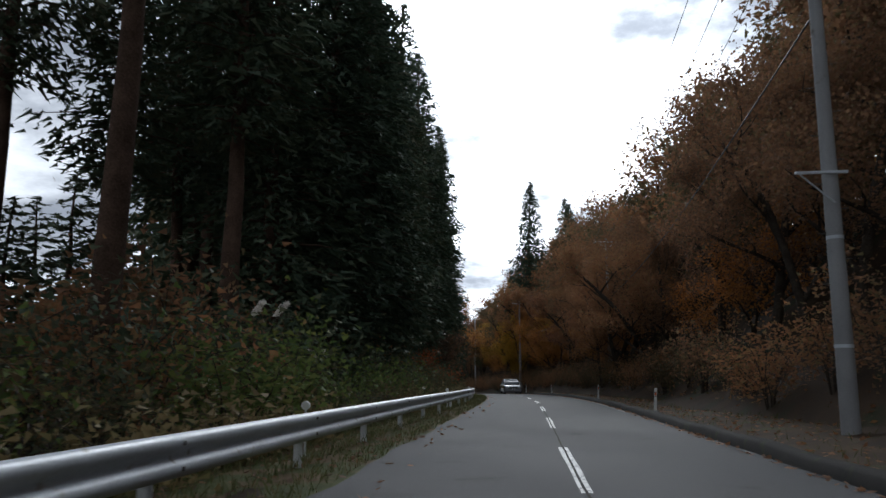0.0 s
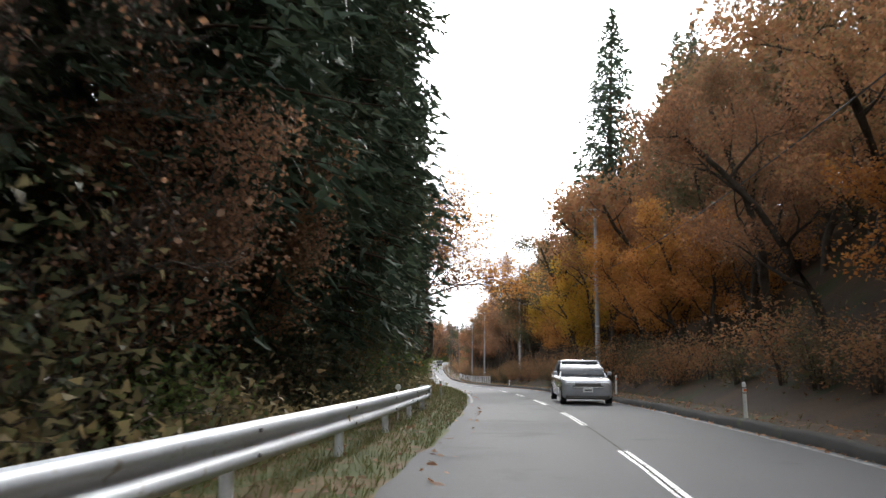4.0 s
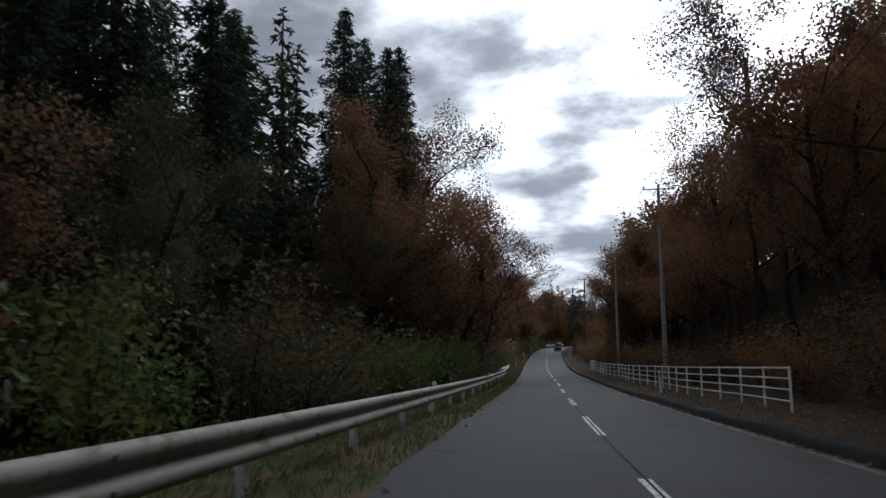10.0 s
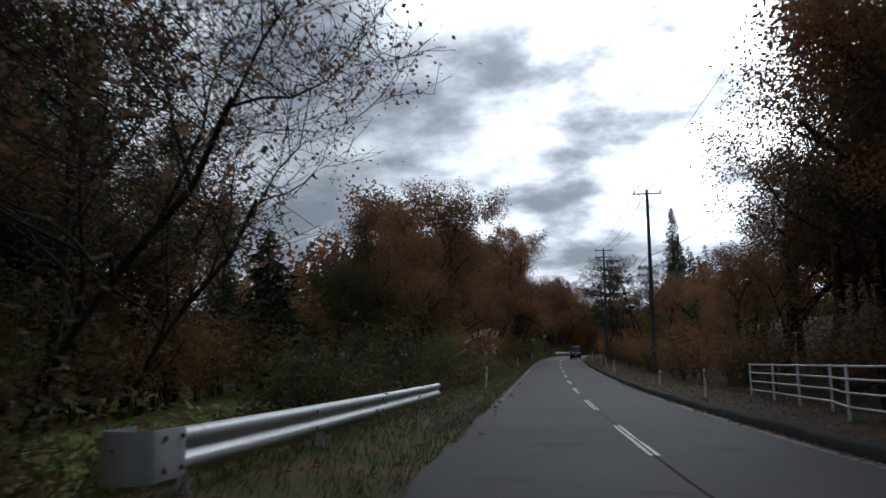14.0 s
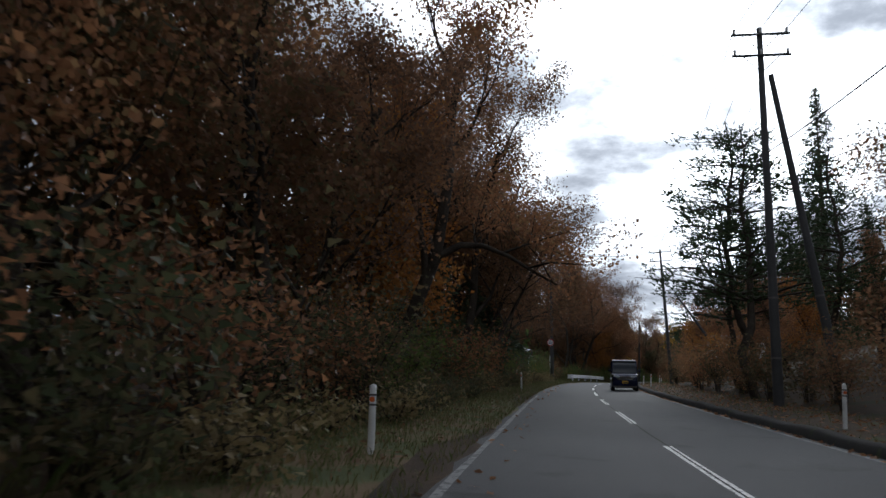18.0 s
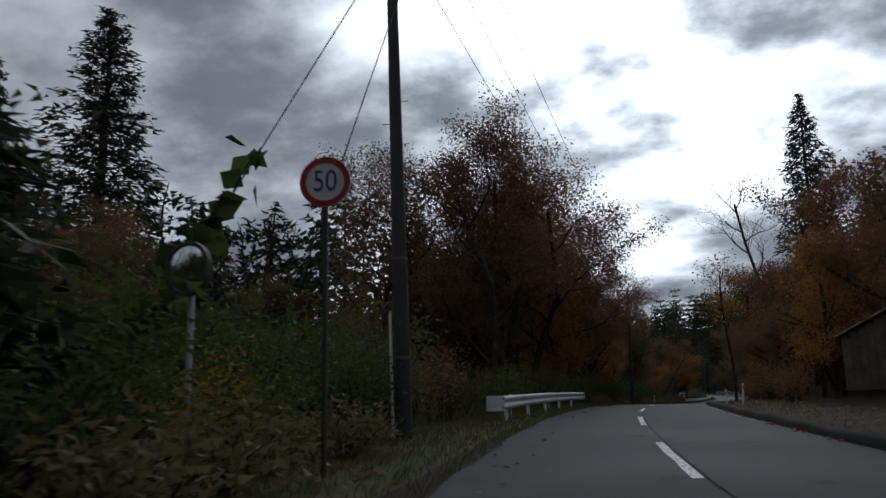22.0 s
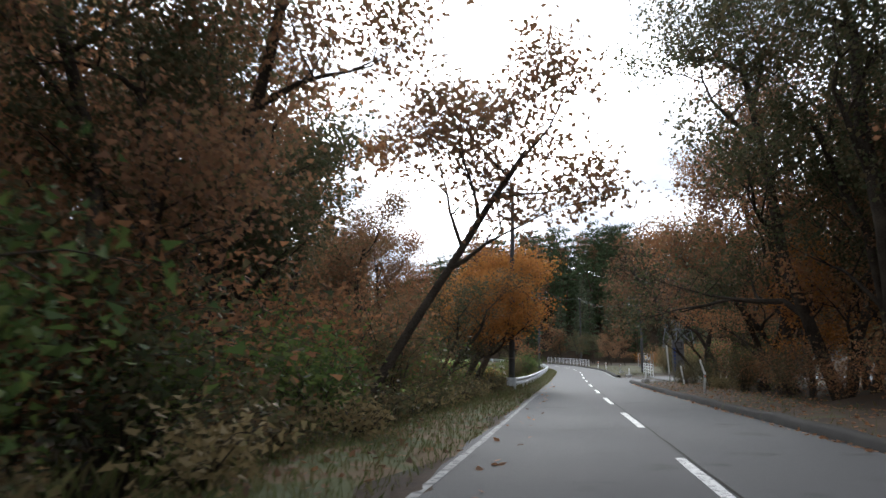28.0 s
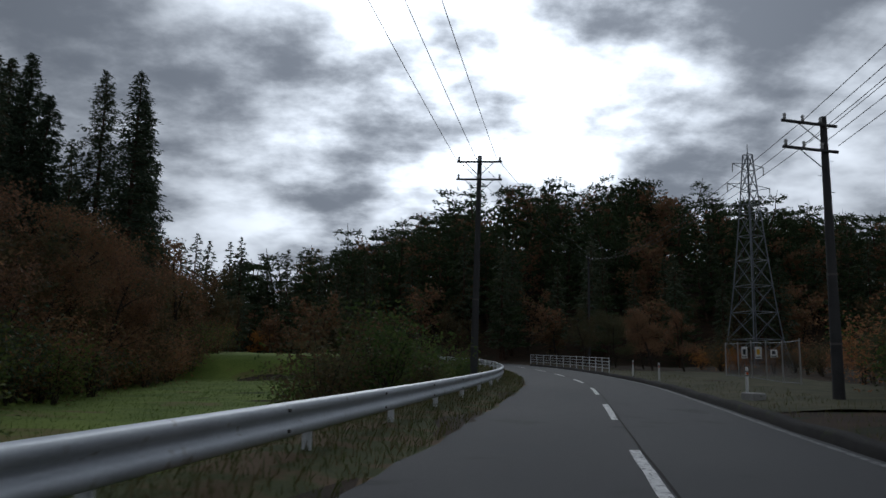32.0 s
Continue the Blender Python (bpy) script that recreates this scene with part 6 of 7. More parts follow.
def blades(p, rng, h0=0.05, h1=0.16):
    n = len(p)
    a = rng.uniform(0, 2 * np.pi, n)
    h = rng.uniform(h0, h1, n)[:, None]
    s = np.stack([np.cos(a), np.sin(a), a * 0], -1) * 0.007
    b = np.stack([np.cos(a + 1.5), np.sin(a + 1.5), a * 0], -1) * h * rng.uniform(0.2, 0.8, n)[:, None]
    up = np.array([0, 0, 1.0])
    v = np.stack([p - s, p + s, p + s * 0.7 + up * h * 0.6 + b * 0.4, p + up * h + b], 1)
    return v.reshape(-1, 3), np.arange(4 * n).reshape(-1, 4)


def tall_blades(p, rng):
    return blades(p, rng, 0.15, 0.55)


def fallen(p, rng):
    n = len(p)
    d = rng.normal(size=(n, 3)) * np.array([1, 1, 0.25])
    d /= np.linalg.norm(d, axis=1)[:, None]
    s = np.cross(d, np.array([0, 0, 1.0]) + rng.normal(size=(n, 3)) * 0.3)
    s /= np.linalg.norm(s, axis=1)[:, None]
    L = rng.uniform(0.035, 0.085, n)[:, None]
    v = np.stack([p - d * L, p + s * L * 0.6, p + d * L, p - s * L * 0.6], 1)
    v[:, :, 2] += 0.012
    return v.reshape(-1, 3), np.arange(4 * n).reshape(-1, 4)


scatter("verge_grass", 110000, -4, 545, -4.9, lambda u: left_edge(u) - 0.02, blades, BLADE, "short mixed green and dry grass on the verge", 1)
scatter("bank_grass", 16000, -4, 545, -6.4, -4.7, tall_blades, BLADE, "longer unmown grass along the wood edge", 2)
scatter("field_grass", 26000, 456, 520, -24, -6.0, blades, FIELD_BLADE, "rough green stubble in the field", 3)
scatter("lot_grass", 9000, 108, 130, -15, -5.0, blades, BLADE, "short grass on the flat lot", 4)
scatter("small_field_grass", 14000, 198, 236, -20, -5.0, blades, FIELD_BLADE, "rough grass in the small field", 5)
scatter("leaf_litter_right", 18000, 0, 456, lambda u: right_line(u) + 0.55, 6.2, fallen, BROWN, "fallen brown leaves along the shoulder", 6)
scatter("leaf_litter_left", 17000, 0, 456, -5.6, lambda u: left_edge(u), fallen, RUSSET, "fallen brown leaves on the verge", 7)
scatter("road_leaves", 650, 0, 456, -2.6, -2.0, fallen, BROWN, "scattered fallen leaves on the edge of the asphalt", 17, 0.05)
scatter("gutter_leaves", 3800, 0, 456, right_line, lambda u: right_line(u) + 0.2, fallen, BROWN, "fallen leaves gathered along the kerb", 18, 0.05)
scatter("shoulder_grass", 14000, 0, 545, lambda u: right_line(u) + 0.55, 6.0, blades, BLADE, "thin grass along the shoulder", 8)


# ---------------------------------------------------------------- speed sign and mirror
SIGN_WHITE = plain("sign_white", (0.78, 0.78, 0.76), 0.45)
SIGN_RED = plain("sign_red", (0.42, 0.03, 0.03), 0.45)
SIGN_BLUE = plain("sign_blue", (0.03, 0.07, 0.30), 0.45)
MIRROR = plain("mirror_glass", (0.85, 0.87, 0.88), 0.03, 1.0)


def text_mesh(text, size, material):
    cu = bpy.data.curves.new("text", "FONT")
    cu.body, cu.size, cu.extrude, cu.align_x, cu.align_y = text, size, 0.002, "CENTER", "CENTER"
    ob = bpy.data.objects.new("text", cu)
    scene.collection.objects.link(ob)
    me = bpy.data.meshes.new_from_object(ob.evaluated_get(bpy.context.evaluated_depsgraph_get()))
    bpy.data.objects.remove(ob)
    me.materials.clear()
    me.materials.append(material)
    return me


def ring_disc(r0, r1, y0, y1, seg=40):
    bm = bmesh.new()
    vs = []
    for k in range(seg):
        a = 2 * math.pi * k / seg
        vs.append([bm.verts.new((math.cos(a) * r, y, math.sin(a) * r)) for r, y in ((r0, y0), (r1, y0), (r1, y1), (r0, y1))])
    for k in range(seg):
        p, q = vs[k], vs[(k + 1) % seg]
        for i in range(4):
            bm.faces.new((p[i], q[i], q[(i + 1) % 4], p[(i + 1) % 4]))
    bmesh.ops.recalc_face_normals(bm, faces=bm.faces)
    return bm


def speed_sign(u, w, h):
    x, y, z = spot(u, w)
    g = root("speed_limit_sign", "round white speed sign, red ring, blue 50, dark post", "road sign", at=pose(x, y, z, 0, 0, azimuth(u) + 6))
    v, f = tube([(0, 0.05, -0.4), (0, 0.05, h + 0.3), (0, 0.05, h + 0.32)], [0.03, 0.03, 0.01], 10, False)
    part("post", mesh_of("post", v, f, POLE_DARK, True), g)
    bm = bmesh.new()
    rod(bm, (0, -0.002, h), (0, 0.012, h), 0.30, 40)
    plate = part("plate", bm_mesh("plate", bm, SIGN_WHITE), g)
    ring = ring_disc(0.225, 0.296, -0.008, -0.001)
    bmesh.ops.translate(ring, verts=ring.verts, vec=(0, 0, h))
    part("red_ring", bm_mesh("red_ring", ring, SIGN_RED), plate, "red painted ring")
    num = part("numerals", text_mesh("50", 0.29, SIGN_BLUE), plate, "blue numerals reading 50")
    num.matrix_basis = pose(0, -0.007, h, 90, 0, 0) @ Matrix.Diagonal((1.0, 1.25, 1, 1))
    bm = bmesh.new()
    for k in (-0.12, 0.12):
        box(bm, (0.12, 0.05, 0.03), (0, 0.04, h + k), 0, 0.004)
    part("clamp", bm_mesh("clamp", bm, STEEL), g)


speed_sign(325.6, -4.05, 3.35)


def road_mirror(u, w, h):
    x, y, z = spot(u, w)
    g = root("road_mirror", "round convex road mirror with dark hood on a post", "road mirror", at=pose(x, y, z, 0, 0, azimuth(u) - 14))
    v, f = tube([(0, 0.1, -0.4), (0, 0.1, h)], [0.04, 0.04], 10, False)
    part("post", mesh_of("post", v, f, STEEL, True), g)
    bm = bmesh.new()
    bmesh.ops.create_uvsphere(bm, u_segments=28, v_segments=12, radius=0.62)
    bmesh.ops.delete(bm, geom=[q for q in bm.verts if q.co.z < 0.53], context="VERTS")
    bmesh.ops.rotate(bm, verts=bm.verts, matrix=Matrix.Rotation(radians(90), 3, "X"))
    bmesh.ops.translate(bm, verts=bm.verts, vec=(0, 0.53, h))
    part("mirror", bm_mesh("mirror", bm, MIRROR, True), g)
    rim = ring_disc(0.30, 0.345, -0.03, 0.06)
    bmesh.ops.translate(rim, verts=rim.verts, vec=(0, 0, h))
    part("rim", bm_mesh("rim", rim, BOLT), g)
    bm = bmesh.new()
    rod(bm, (0, 0.02, h), (0, 0.07, h), 0.33, 28)
    part("back", bm_mesh("back", bm, BOLT), g)


road_mirror(326.1, -6.0, 2.6)


# ---------------------------------------------------------------- cars
TYRE = plain("tyre_rubber", (0.018, 0.018, 0.019), 0.85)
ALLOY = plain("alloy", (0.5, 0.5, 0.52), 0.3, 0.8)
GLASS = plain("tinted_glass", (0.02, 0.025, 0.032), 0.06)
CHROME = plain("chrome", (0.75, 0.76, 0.78), 0.12, 1.0)
LAMP = plain("lamp_glass", (0.62, 0.64, 0.66), 0.12)
PLATE_Y = plain("yellow_plate", (0.72, 0.42, 0.03), 0.5)
PLATE_W = plain("white_plate", (0.75, 0.75, 0.74), 0.5)


def car_paint(name, col):
    m, n, l, b = nodes_of(name)
    t = n.new("ShaderNodeTexNoise")
    t.inputs["Scale"].default_value = 2.5
    r = ramp_node(n, [(0.3, tuple(c * 0.85 for c in col)), (0.7, tuple(min(1, c * 1.1) for c in col))])
    l.new(t.outputs[0], r.inputs[0])
    l.new(r.outputs[0], b.inputs["Base Color"])
    b.inputs["Roughness"].default_value = 0.22
    b.inputs["Metallic"].default_value = 0.3
    b.inputs["Coat Weight"].default_value = 0.7
    b.inputs["Coat Roughness"].default_value = 0.06
    return m


def loft(sections, name, material, smooth=True):
    """Closed skin over cross-sections given as lists of points of equal count."""
    v = np.array([p for s in sections for p in s], float)
    k, n = len(sections[0]), len(sections)
    f = [(i * k + j, i * k + (j + 1) % k, (i + 1) * k + (j + 1) % k, (i + 1) * k + j) for i in range(n - 1) for j in range(k)]
    bm = bmesh.new()
    vs = [bm.verts.new(q) for q in v]
    for q in f:
        bm.faces.new([vs[i] for i in q])
    bm.faces.new([vs[j] for j in range(k)][::-1])
    bm.faces.new([vs[(n - 1) * k + j] for j in range(k)])
    bmesh.ops.recalc_face_normals(bm, faces=bm.faces)
    return bm_mesh(name, bm, material, smooth)


def car(u, w, paint, label, length, width, belt, roof, hood, front_slope, boxy, plate, yaw, top_paint):
    """Faces -y in its own frame (towards the camera once placed); built from side stations."""
    x, y = road_xy(u, w)
    g = root("car", label, "car", at=pose(float(x), float(y), float(road_z(u)), 0, 0, azimuth(u) + yaw))
    hw = width / 2

    def section(yy, z0, z1, half, r):
        pts = []
        for sx, sz in ((1, 0), (1, 1), (-1, 1), (-1, 0)):
            cx, cz = sx * (half - r), (z1 - r if sz else z0 + r)
            base = {(1, 0): -90, (1, 1): 0, (-1, 1): 90, (-1, 0): 180}[(sx, sz)]
            for k in range(4):
                a = radians(base + k * 30)
                pts.append((cx + r * math.cos(a), yy, cz + r * math.sin(a)))
        return pts
    # lower body
    st = [(0.0, 0.30, hood * 0.80, hw * 0.86, 0.10), (0.10, 0.20, hood * 0.93, hw * 0.96, 0.12), (0.35, 0.18, hood, hw * 0.99, 0.12), (front_slope, 0.18, belt, hw, 0.10),
          (length * 0.55, 0.18, belt + 0.02, hw, 0.10), (length - 0.35, 0.18, belt + 0.03, hw, 0.10), (length - 0.08, 0.22, belt, hw * 0.97, 0.12), (length, 0.30, belt * 0.9, hw * 0.92, 0.10)]
    part("body", loft([section(*q) for q in st], "body", paint), g)
    # cabin with glass all round, roof on top
    slant = 0.45 if boxy else 0.95
    tail = 0.12 if boxy else 0.75
    c0, c1 = front_slope - 0.18, length - (0.08 if boxy else 0.55)
    top = hw * (0.90 if boxy else 0.76)
    cab = [section(c0, belt - 0.06, belt - 0.01, hw * 0.93, 0.02), section(c0 + slant * 0.5, belt - 0.06, belt + (roof - belt) * 0.52, hw * 0.92, 0.03), section(c0 + slant, belt - 0.06, roof - 0.05, top, 0.06),
           section((c0 + c1) / 2, belt - 0.06, roof - 0.02, top, 0.06), section(c1 - tail, belt - 0.06, roof - 0.04, top, 0.06), section(c1, belt - 0.06, belt + 0.05, hw * 0.92, 0.02)]
    part("windows", loft(cab, "windows", GLASS), g, "dark tinted glass").name = "glass_cabin"
    rf = [section(c0 + slant - 0.05, roof - 0.07, roof - 0.01, top * 0.99, 0.02), section(c0 + slant + 0.15, roof - 0.07, roof + 0.015, top + 0.012, 0.03), section((c0 + c1) / 2, roof - 0.07, roof + 0.03, top + 0.014, 0.03), section(c1 - tail, roof - 0.08, roof + 0.0, top + 0.01, 0.03)]
    part("roof", loft(rf, "roof", top_paint), g)
    for s in (-1, 1):
        for yy0, yy1, zz in ((c0, c0 + slant, 0), (c0 + slant + 1.0, c0 + slant + 1.02, 1), (c1, c1 - tail, 0)):
            bm = bmesh.new()
            rod(bm, (s * hw * 0.935, yy0, belt - 0.03), (s * (top + 0.004), yy1, roof - 0.04), 0.035, 6)
            part("pillar", bm_mesh("pillar", bm, paint), g)
        bm = bmesh.new()
        box(bm, (0.17, 0.09, 0.13), (s * (hw + 0.10), c0 + 0.28, belt + 0.10), 0, 0.03)
        part("wing_mirror", bm_mesh("wing_mirror", bm, paint), g)
        bm = bmesh.new()
        box(bm, (0.34, 0.10, 0.13), (s * (hw - 0.26), 0.035, hood * 0.80), s * 0.28, 0.03)
        part("headlamp", bm_mesh("headlamp", bm, LAMP), g, "clear headlamp")
        bm = bmesh.new()
        box(bm, (0.20, 0.06, 0.025), (s * (hw - 0.20), 0.06, 0.46), 0, 0.006)
        box(bm, (0.20, 0.06, 0.025), (s * (hw - 0.20), 0.06, 0.36), 0, 0.006)
        part("fog_lamp_trim", bm_mesh("fog_lamp_trim", bm, CHROME), g)
        bm = bmesh.new()
        box(bm, (0.02, length - 1.5, 0.02), (s * (hw + 0.004), length / 2 + 0.1, belt - 0.08), 0, 0.004)
        part("trim_strip", bm_mesh("trim_strip", bm, CHROME), g)
        for yy in (0.62, length - 0.62):
            bm = bmesh.new()
            rod(bm, (s * (hw - 0.17), yy, 0.285), (s * (hw + 0.012), yy, 0.285), 0.285, 26)
            wheel = part("wheel", bm_mesh("wheel", bm, TYRE), g)
            bm = bmesh.new()
            rod(bm, (s * (hw + 0.008), yy, 0.285), (s * (hw + 0.02), yy, 0.285), 0.18, 20)
            part("rim", bm_mesh("rim", bm, ALLOY), wheel)
    bm = bmesh.new()
    box(bm, (width * 0.62, 0.05, 0.17), (0, 0.015, hood * 0.72), 0, 0.02)
    grille = part("grille", bm_mesh("grille", bm, BOLT), g)
    for k in range(2):
        bm = bmesh.new()
        box(bm, (width * (0.80 if k else 0.58), 0.03, 0.022), (0, -0.018, hood * (0.83 if k else 0.66)), 0, 0.005)
        part("chrome_bar", bm_mesh("chrome_bar", bm, CHROME), grille)
    bm = bmesh.new()
    box(bm, (0.33, 0.02, 0.165), (0, -0.015, 0.50), 0, 0.004)
    pl = part("number_plate", bm_mesh("number_plate", bm, plate), g)
    bm = bmesh.new()
    box(bm, (0.24, 0.006, 0.05), (0, -0.027, 0.48), 0, 0)
    part("plate_bar", bm_mesh("plate_bar", bm, BOLT), pl)
    bm = bmesh.new()
    box(bm, (width * 0.86, 0.10, 0.16), (0, 0.06, 0.26), 0, 0.03)
    part("lower_bumper", bm_mesh("lower_bumper", bm, BOLT), g)
    for s in (-0.3, 0.25):
        bm = bmesh.new()
        rod(bm, (s, c0 + 0.02, belt + 0.015), (s + 0.42, c0 + 0.09, belt + 0.08), 0.009, 5)
        part("wiper", bm_mesh("wiper", bm, BOLT), g)
    return g


car(305.2, 1.75, car_paint("dark_blue_paint", (0.02, 0.026, 0.075)), "boxy dark blue-black minivan facing down the opposite lane", 3.4, 1.48, 1.06, 1.78, 1.00, 0.72, True, PLATE_Y, 0, car_paint("white_roof_paint", (0.55, 0.56, 0.58)))
car(78.4, 1.5, car_paint("silver_paint", (0.45, 0.46, 0.48)), "silver saloon car facing down the opposite lane", 4.3, 1.70, 0.92, 1.46, 0.86, 1.25, False, PLATE_W, 0, bpy.data.materials["silver_paint"])


# ---------------------------------------------------------------- sheds
PLASTER = surface("stained_white_plaster", (0.52, 0.51, 0.48), (0.70, 0.69, 0.66), 0.8, 40, 0.85, 0, 0.2, ((0.34, 0.31, 0.27), 1.3, 0.62))
OLD_WOOD = surface("weathered_boards", (0.06, 0.048, 0.036), (0.15, 0.12, 0.09), 2.0, 40, 0.9, 0, 0.5, vary=0.25)
TIN = surface("rusty_tin", (0.20, 0.19, 0.19), (0.33, 0.32, 0.31), 1.5, 30, 0.6, 0.3, 0.2, ((0.20, 0.09, 0.04), 2.0, 0.56))


def white_shed(u, w):
    x, y, z = spot(u, w)
    g = root("white_shed", "small white plastered shed with a dark window under the trees", "shed", at=pose(x, y, z, 0, 0, azimuth(u)))
    W, D, H, t = 5.0, 4.2, 3.0, 0.15
    bm = bmesh.new()
    # near wall with the window cut out
    wx, wz, ww, wh = -1.3, 2.05, 0.9, 0.5
    for sx, sz, cx, cz in ((wx - ww / 2 + W / 2, H, (-W / 2 + wx - ww / 2) / 2, H / 2), (W / 2 - wx - ww / 2, H, (W / 2 + wx + ww / 2) / 2, H / 2), (ww, wz - wh / 2, wx, (wz - wh / 2) / 2), (ww, H - wz - wh / 2, wx, (H + wz + wh / 2) / 2)):
        box(bm, (sx, t, sz), (cx, 0, cz))
    part("front_wall", bm_mesh("front_wall", bm, PLASTER), g)
    for nm, size, at in (("side_wall", (t, D - t, H), (-W / 2 + t / 2, D / 2, H / 2)), ("side_wall", (t, D - t, H), (W / 2 - t / 2, D / 2, H / 2)), ("rear_wall", (W, t, H), (0, D, H / 2))):
        bm = bmesh.new()
        box(bm, size, at)
        part(nm, bm_mesh(nm, bm, PLASTER), g)
    bm = bmesh.new()
    box(bm, (ww, 0.02, wh), (wx, 0.03, wz))
    win = part("window", bm_mesh("window", bm, GLASS), g)
    for size, at in (((ww + 0.12, 0.06, 0.06), (wx, -0.08, wz + wh / 2 + 0.03)), ((ww + 0.16, 0.12, 0.06), (wx, -0.10, wz - wh / 2 - 0.03)), ((0.05, 0.05, wh), (wx, 0.0, wz))):
        bm = bmesh.new()
        box(bm, size, at, 0, 0.008)
        part("window_frame", bm_mesh("window_frame", bm, OLD_WOOD), win)
    bm = bmesh.new()
    box(bm, (W + 0.7, D + 0.9, 0.09), (0, D / 2, 0), 0, 0.01)
    bmesh.ops.rotate(bm, verts=bm.verts, cent=(0, D / 2, 0), matrix=Matrix.Rotation(radians(-9), 3, "X"))
    bmesh.ops.translate(bm, verts=bm.verts, vec=(0, 0, H + 0.12))
    part("roof", bm_mesh("roof", bm, TIN), g)


def wood_shed(u, w):
    x, y, z = spot(u, w)
    g = root("wooden_shed", "old open wooden shed with a sagging tin roof", "shed", at=pose(x, y, z, 0, 0, azimuth(u) - 8))
    W, D, H = 3.6, 4.0, 2.1
    for k in range(12):
        bm = bmesh.new()
        box(bm, (W / 12 - 0.012, 0.03, H + 0.9 - abs(k - 5.5) * 0.16), (-W / 2 + (k + 0.5) * W / 12, 0, (H + 0.9 - abs(k - 5.5) * 0.16) / 2), 0, 0.004)
        if k not in (6, 7, 8):
            part("board", bm_mesh("board", bm, OLD_WOOD), g)
        else:
            bm.free()
    for sx in (-1, 1):
        for yy in (0.1, D):
            bm = bmesh.new()
            box(bm, (0.12, 0.12, H), (sx * (W / 2 - 0.06), yy, H / 2), 0, 0.01)
            part("corner_post", bm_mesh("corner_post", bm, OLD_WOOD), g)
        bm = bmesh.new()
        box(bm, (W / 2 + 0.45, D + 0.8, 0.05), (0, 0, 0), 0, 0.005)
        bmesh.ops.rotate(bm, verts=bm.verts, matrix=Matrix.Rotation(radians(28 * sx), 3, "Y"))
        bmesh.ops.translate(bm, verts=bm.verts, vec=(sx * (W / 4 + 0.1), D / 2, H + 0.55))
        part("roof_slope", bm_mesh("roof_slope", bm, TIN), g)
    bm = bmesh.new()
    box(bm, (W, 0.04, H), (0, D, H / 2))
    part("rear_wall", bm_mesh("rear_wall", bm, OLD_WOOD), g)


white_shed(342, 12.2)
wood_shed(351.5, 9.6)


# ---------------------------------------------------------------- side road corner
BOARD = surface("grey_board", (0.15, 0.155, 0.165), (0.24, 0.245, 0.25), 1.5, 40, 0.7, 0, 0.1, ((0.2, 0.19, 0.18), 3, 0.62))
INK = plain("dark_lettering", (0.02, 0.02, 0.025), 0.6)


def tall_board(u, w):
    """Upright notice board; its writing stands as plain dark bars."""
    x, y, z = spot(u, w)
    g = root("upright_signboard", "tall grey upright signboard with large dark lettering", "signboard", at=pose(x, y, z, 0, 0, azimuth(u) + 4))
    bm = bmesh.new()
    box(bm, (0.82, 0.06, 2.6), (0, 0, 1.5), 0, 0.01)
    panel = part("panel", bm_mesh("panel", bm, BOARD), g)
    for k in range(6):
        bm = bmesh.new()
        box(bm, (0.34, 0.012, 0.06), (0.14, -0.034, 2.62 - k * 0.42), 0.0)
        part("lettering_bar", bm_mesh("lettering_bar", bm, INK), panel)
        bm = bmesh.new()
        box(bm, (0.06, 0.012, 0.20), (0.02 if k % 2 else 0.26, -0.034, 2.46 - k * 0.42), 0.0)
        part("lettering_bar", bm_mesh("lettering_bar", bm, INK), panel)
    for k in range(7):
        bm = bmesh.new()
        box(bm, (0.12, 0.012, 0.13), (-0.24, -0.034, 2.2 - k * 0.24), 0.0)
        part("small_lettering_bar", bm_mesh("small_lettering_bar", bm, SIGN_BLUE), panel)
    for s in (-1, 1):
        bm = bmesh.new()
        rod(bm, (s * 0.30, 0.06, -0.3), (s * 0.30, 0.06, 2.7), 0.03, 8)
        part("leg", bm_mesh("leg", bm, STEEL), g)


tall_board(461.6, 6.2)


def white_post(u, w, h, lean):
    x, y, z = spot(u, w)
    g = root("tall_marker_post", "tall leaning white marker post at the corner", "marker post", at=pose(x, y, z, 0, lean, azimuth(u)))
    v, f = tube([(0, 0, -0.3), (0, 0, h - 0.05), (0, 0, h)], [0.05, 0.05, 0.02], 10, False)
    part("post", mesh_of("post", v, f, POST_WHITE, True), g)
    bm = bmesh.new()
    rod(bm, (0, 0, 0.30), (0, 0, 0.42), 0.06, 10)
    part("collar", bm_mesh("collar", bm, CONCRETE), g)


white_post(461.0, 5.5, 2.5, -3.0)


def kerb_block(u, w, post):
    x, y = road_xy(u, w)
    g = root("concrete_block", "short pale concrete block with a stub post at the road edge", "kerb block", at=pose(float(x), float(y), float(road_z(u)) - 0.02, 0, 0, azimuth(u) + 8))
    bm = bmesh.new()
    box(bm, (0.35, 0.95, 0.28), (0, 0, 0.14), 0, 0.03)
    part("block", bm_mesh("block", bm, CONCRETE), g)
    if post:
        v, f = tube([(0, -0.2, 0.2), (0, -0.2, 0.78), (0, -0.2, 0.80)], [0.05, 0.048, 0.02], 10, False)
        part("stub_post", mesh_of("stub_post", v, f, POST_WHITE, True), g)


kerb_block(460.0, 3.75, True)
kerb_block(474.6, 3.75, True)
kerb_block(488.5, 4.0, False)

for u, w, lean in ((447, 5.7, -14), (452, 5.2, -9)):
    white_post(u, w, 1.5 if u == 447 else 1.1, lean)


# ---------------------------------------------------------------- substation and tower
LATTICE = surface("grey_lattice_steel", (0.12, 0.13, 0.145), (0.22, 0.235, 0.25), 1, 40, 0.55, 0.4, 0.1)


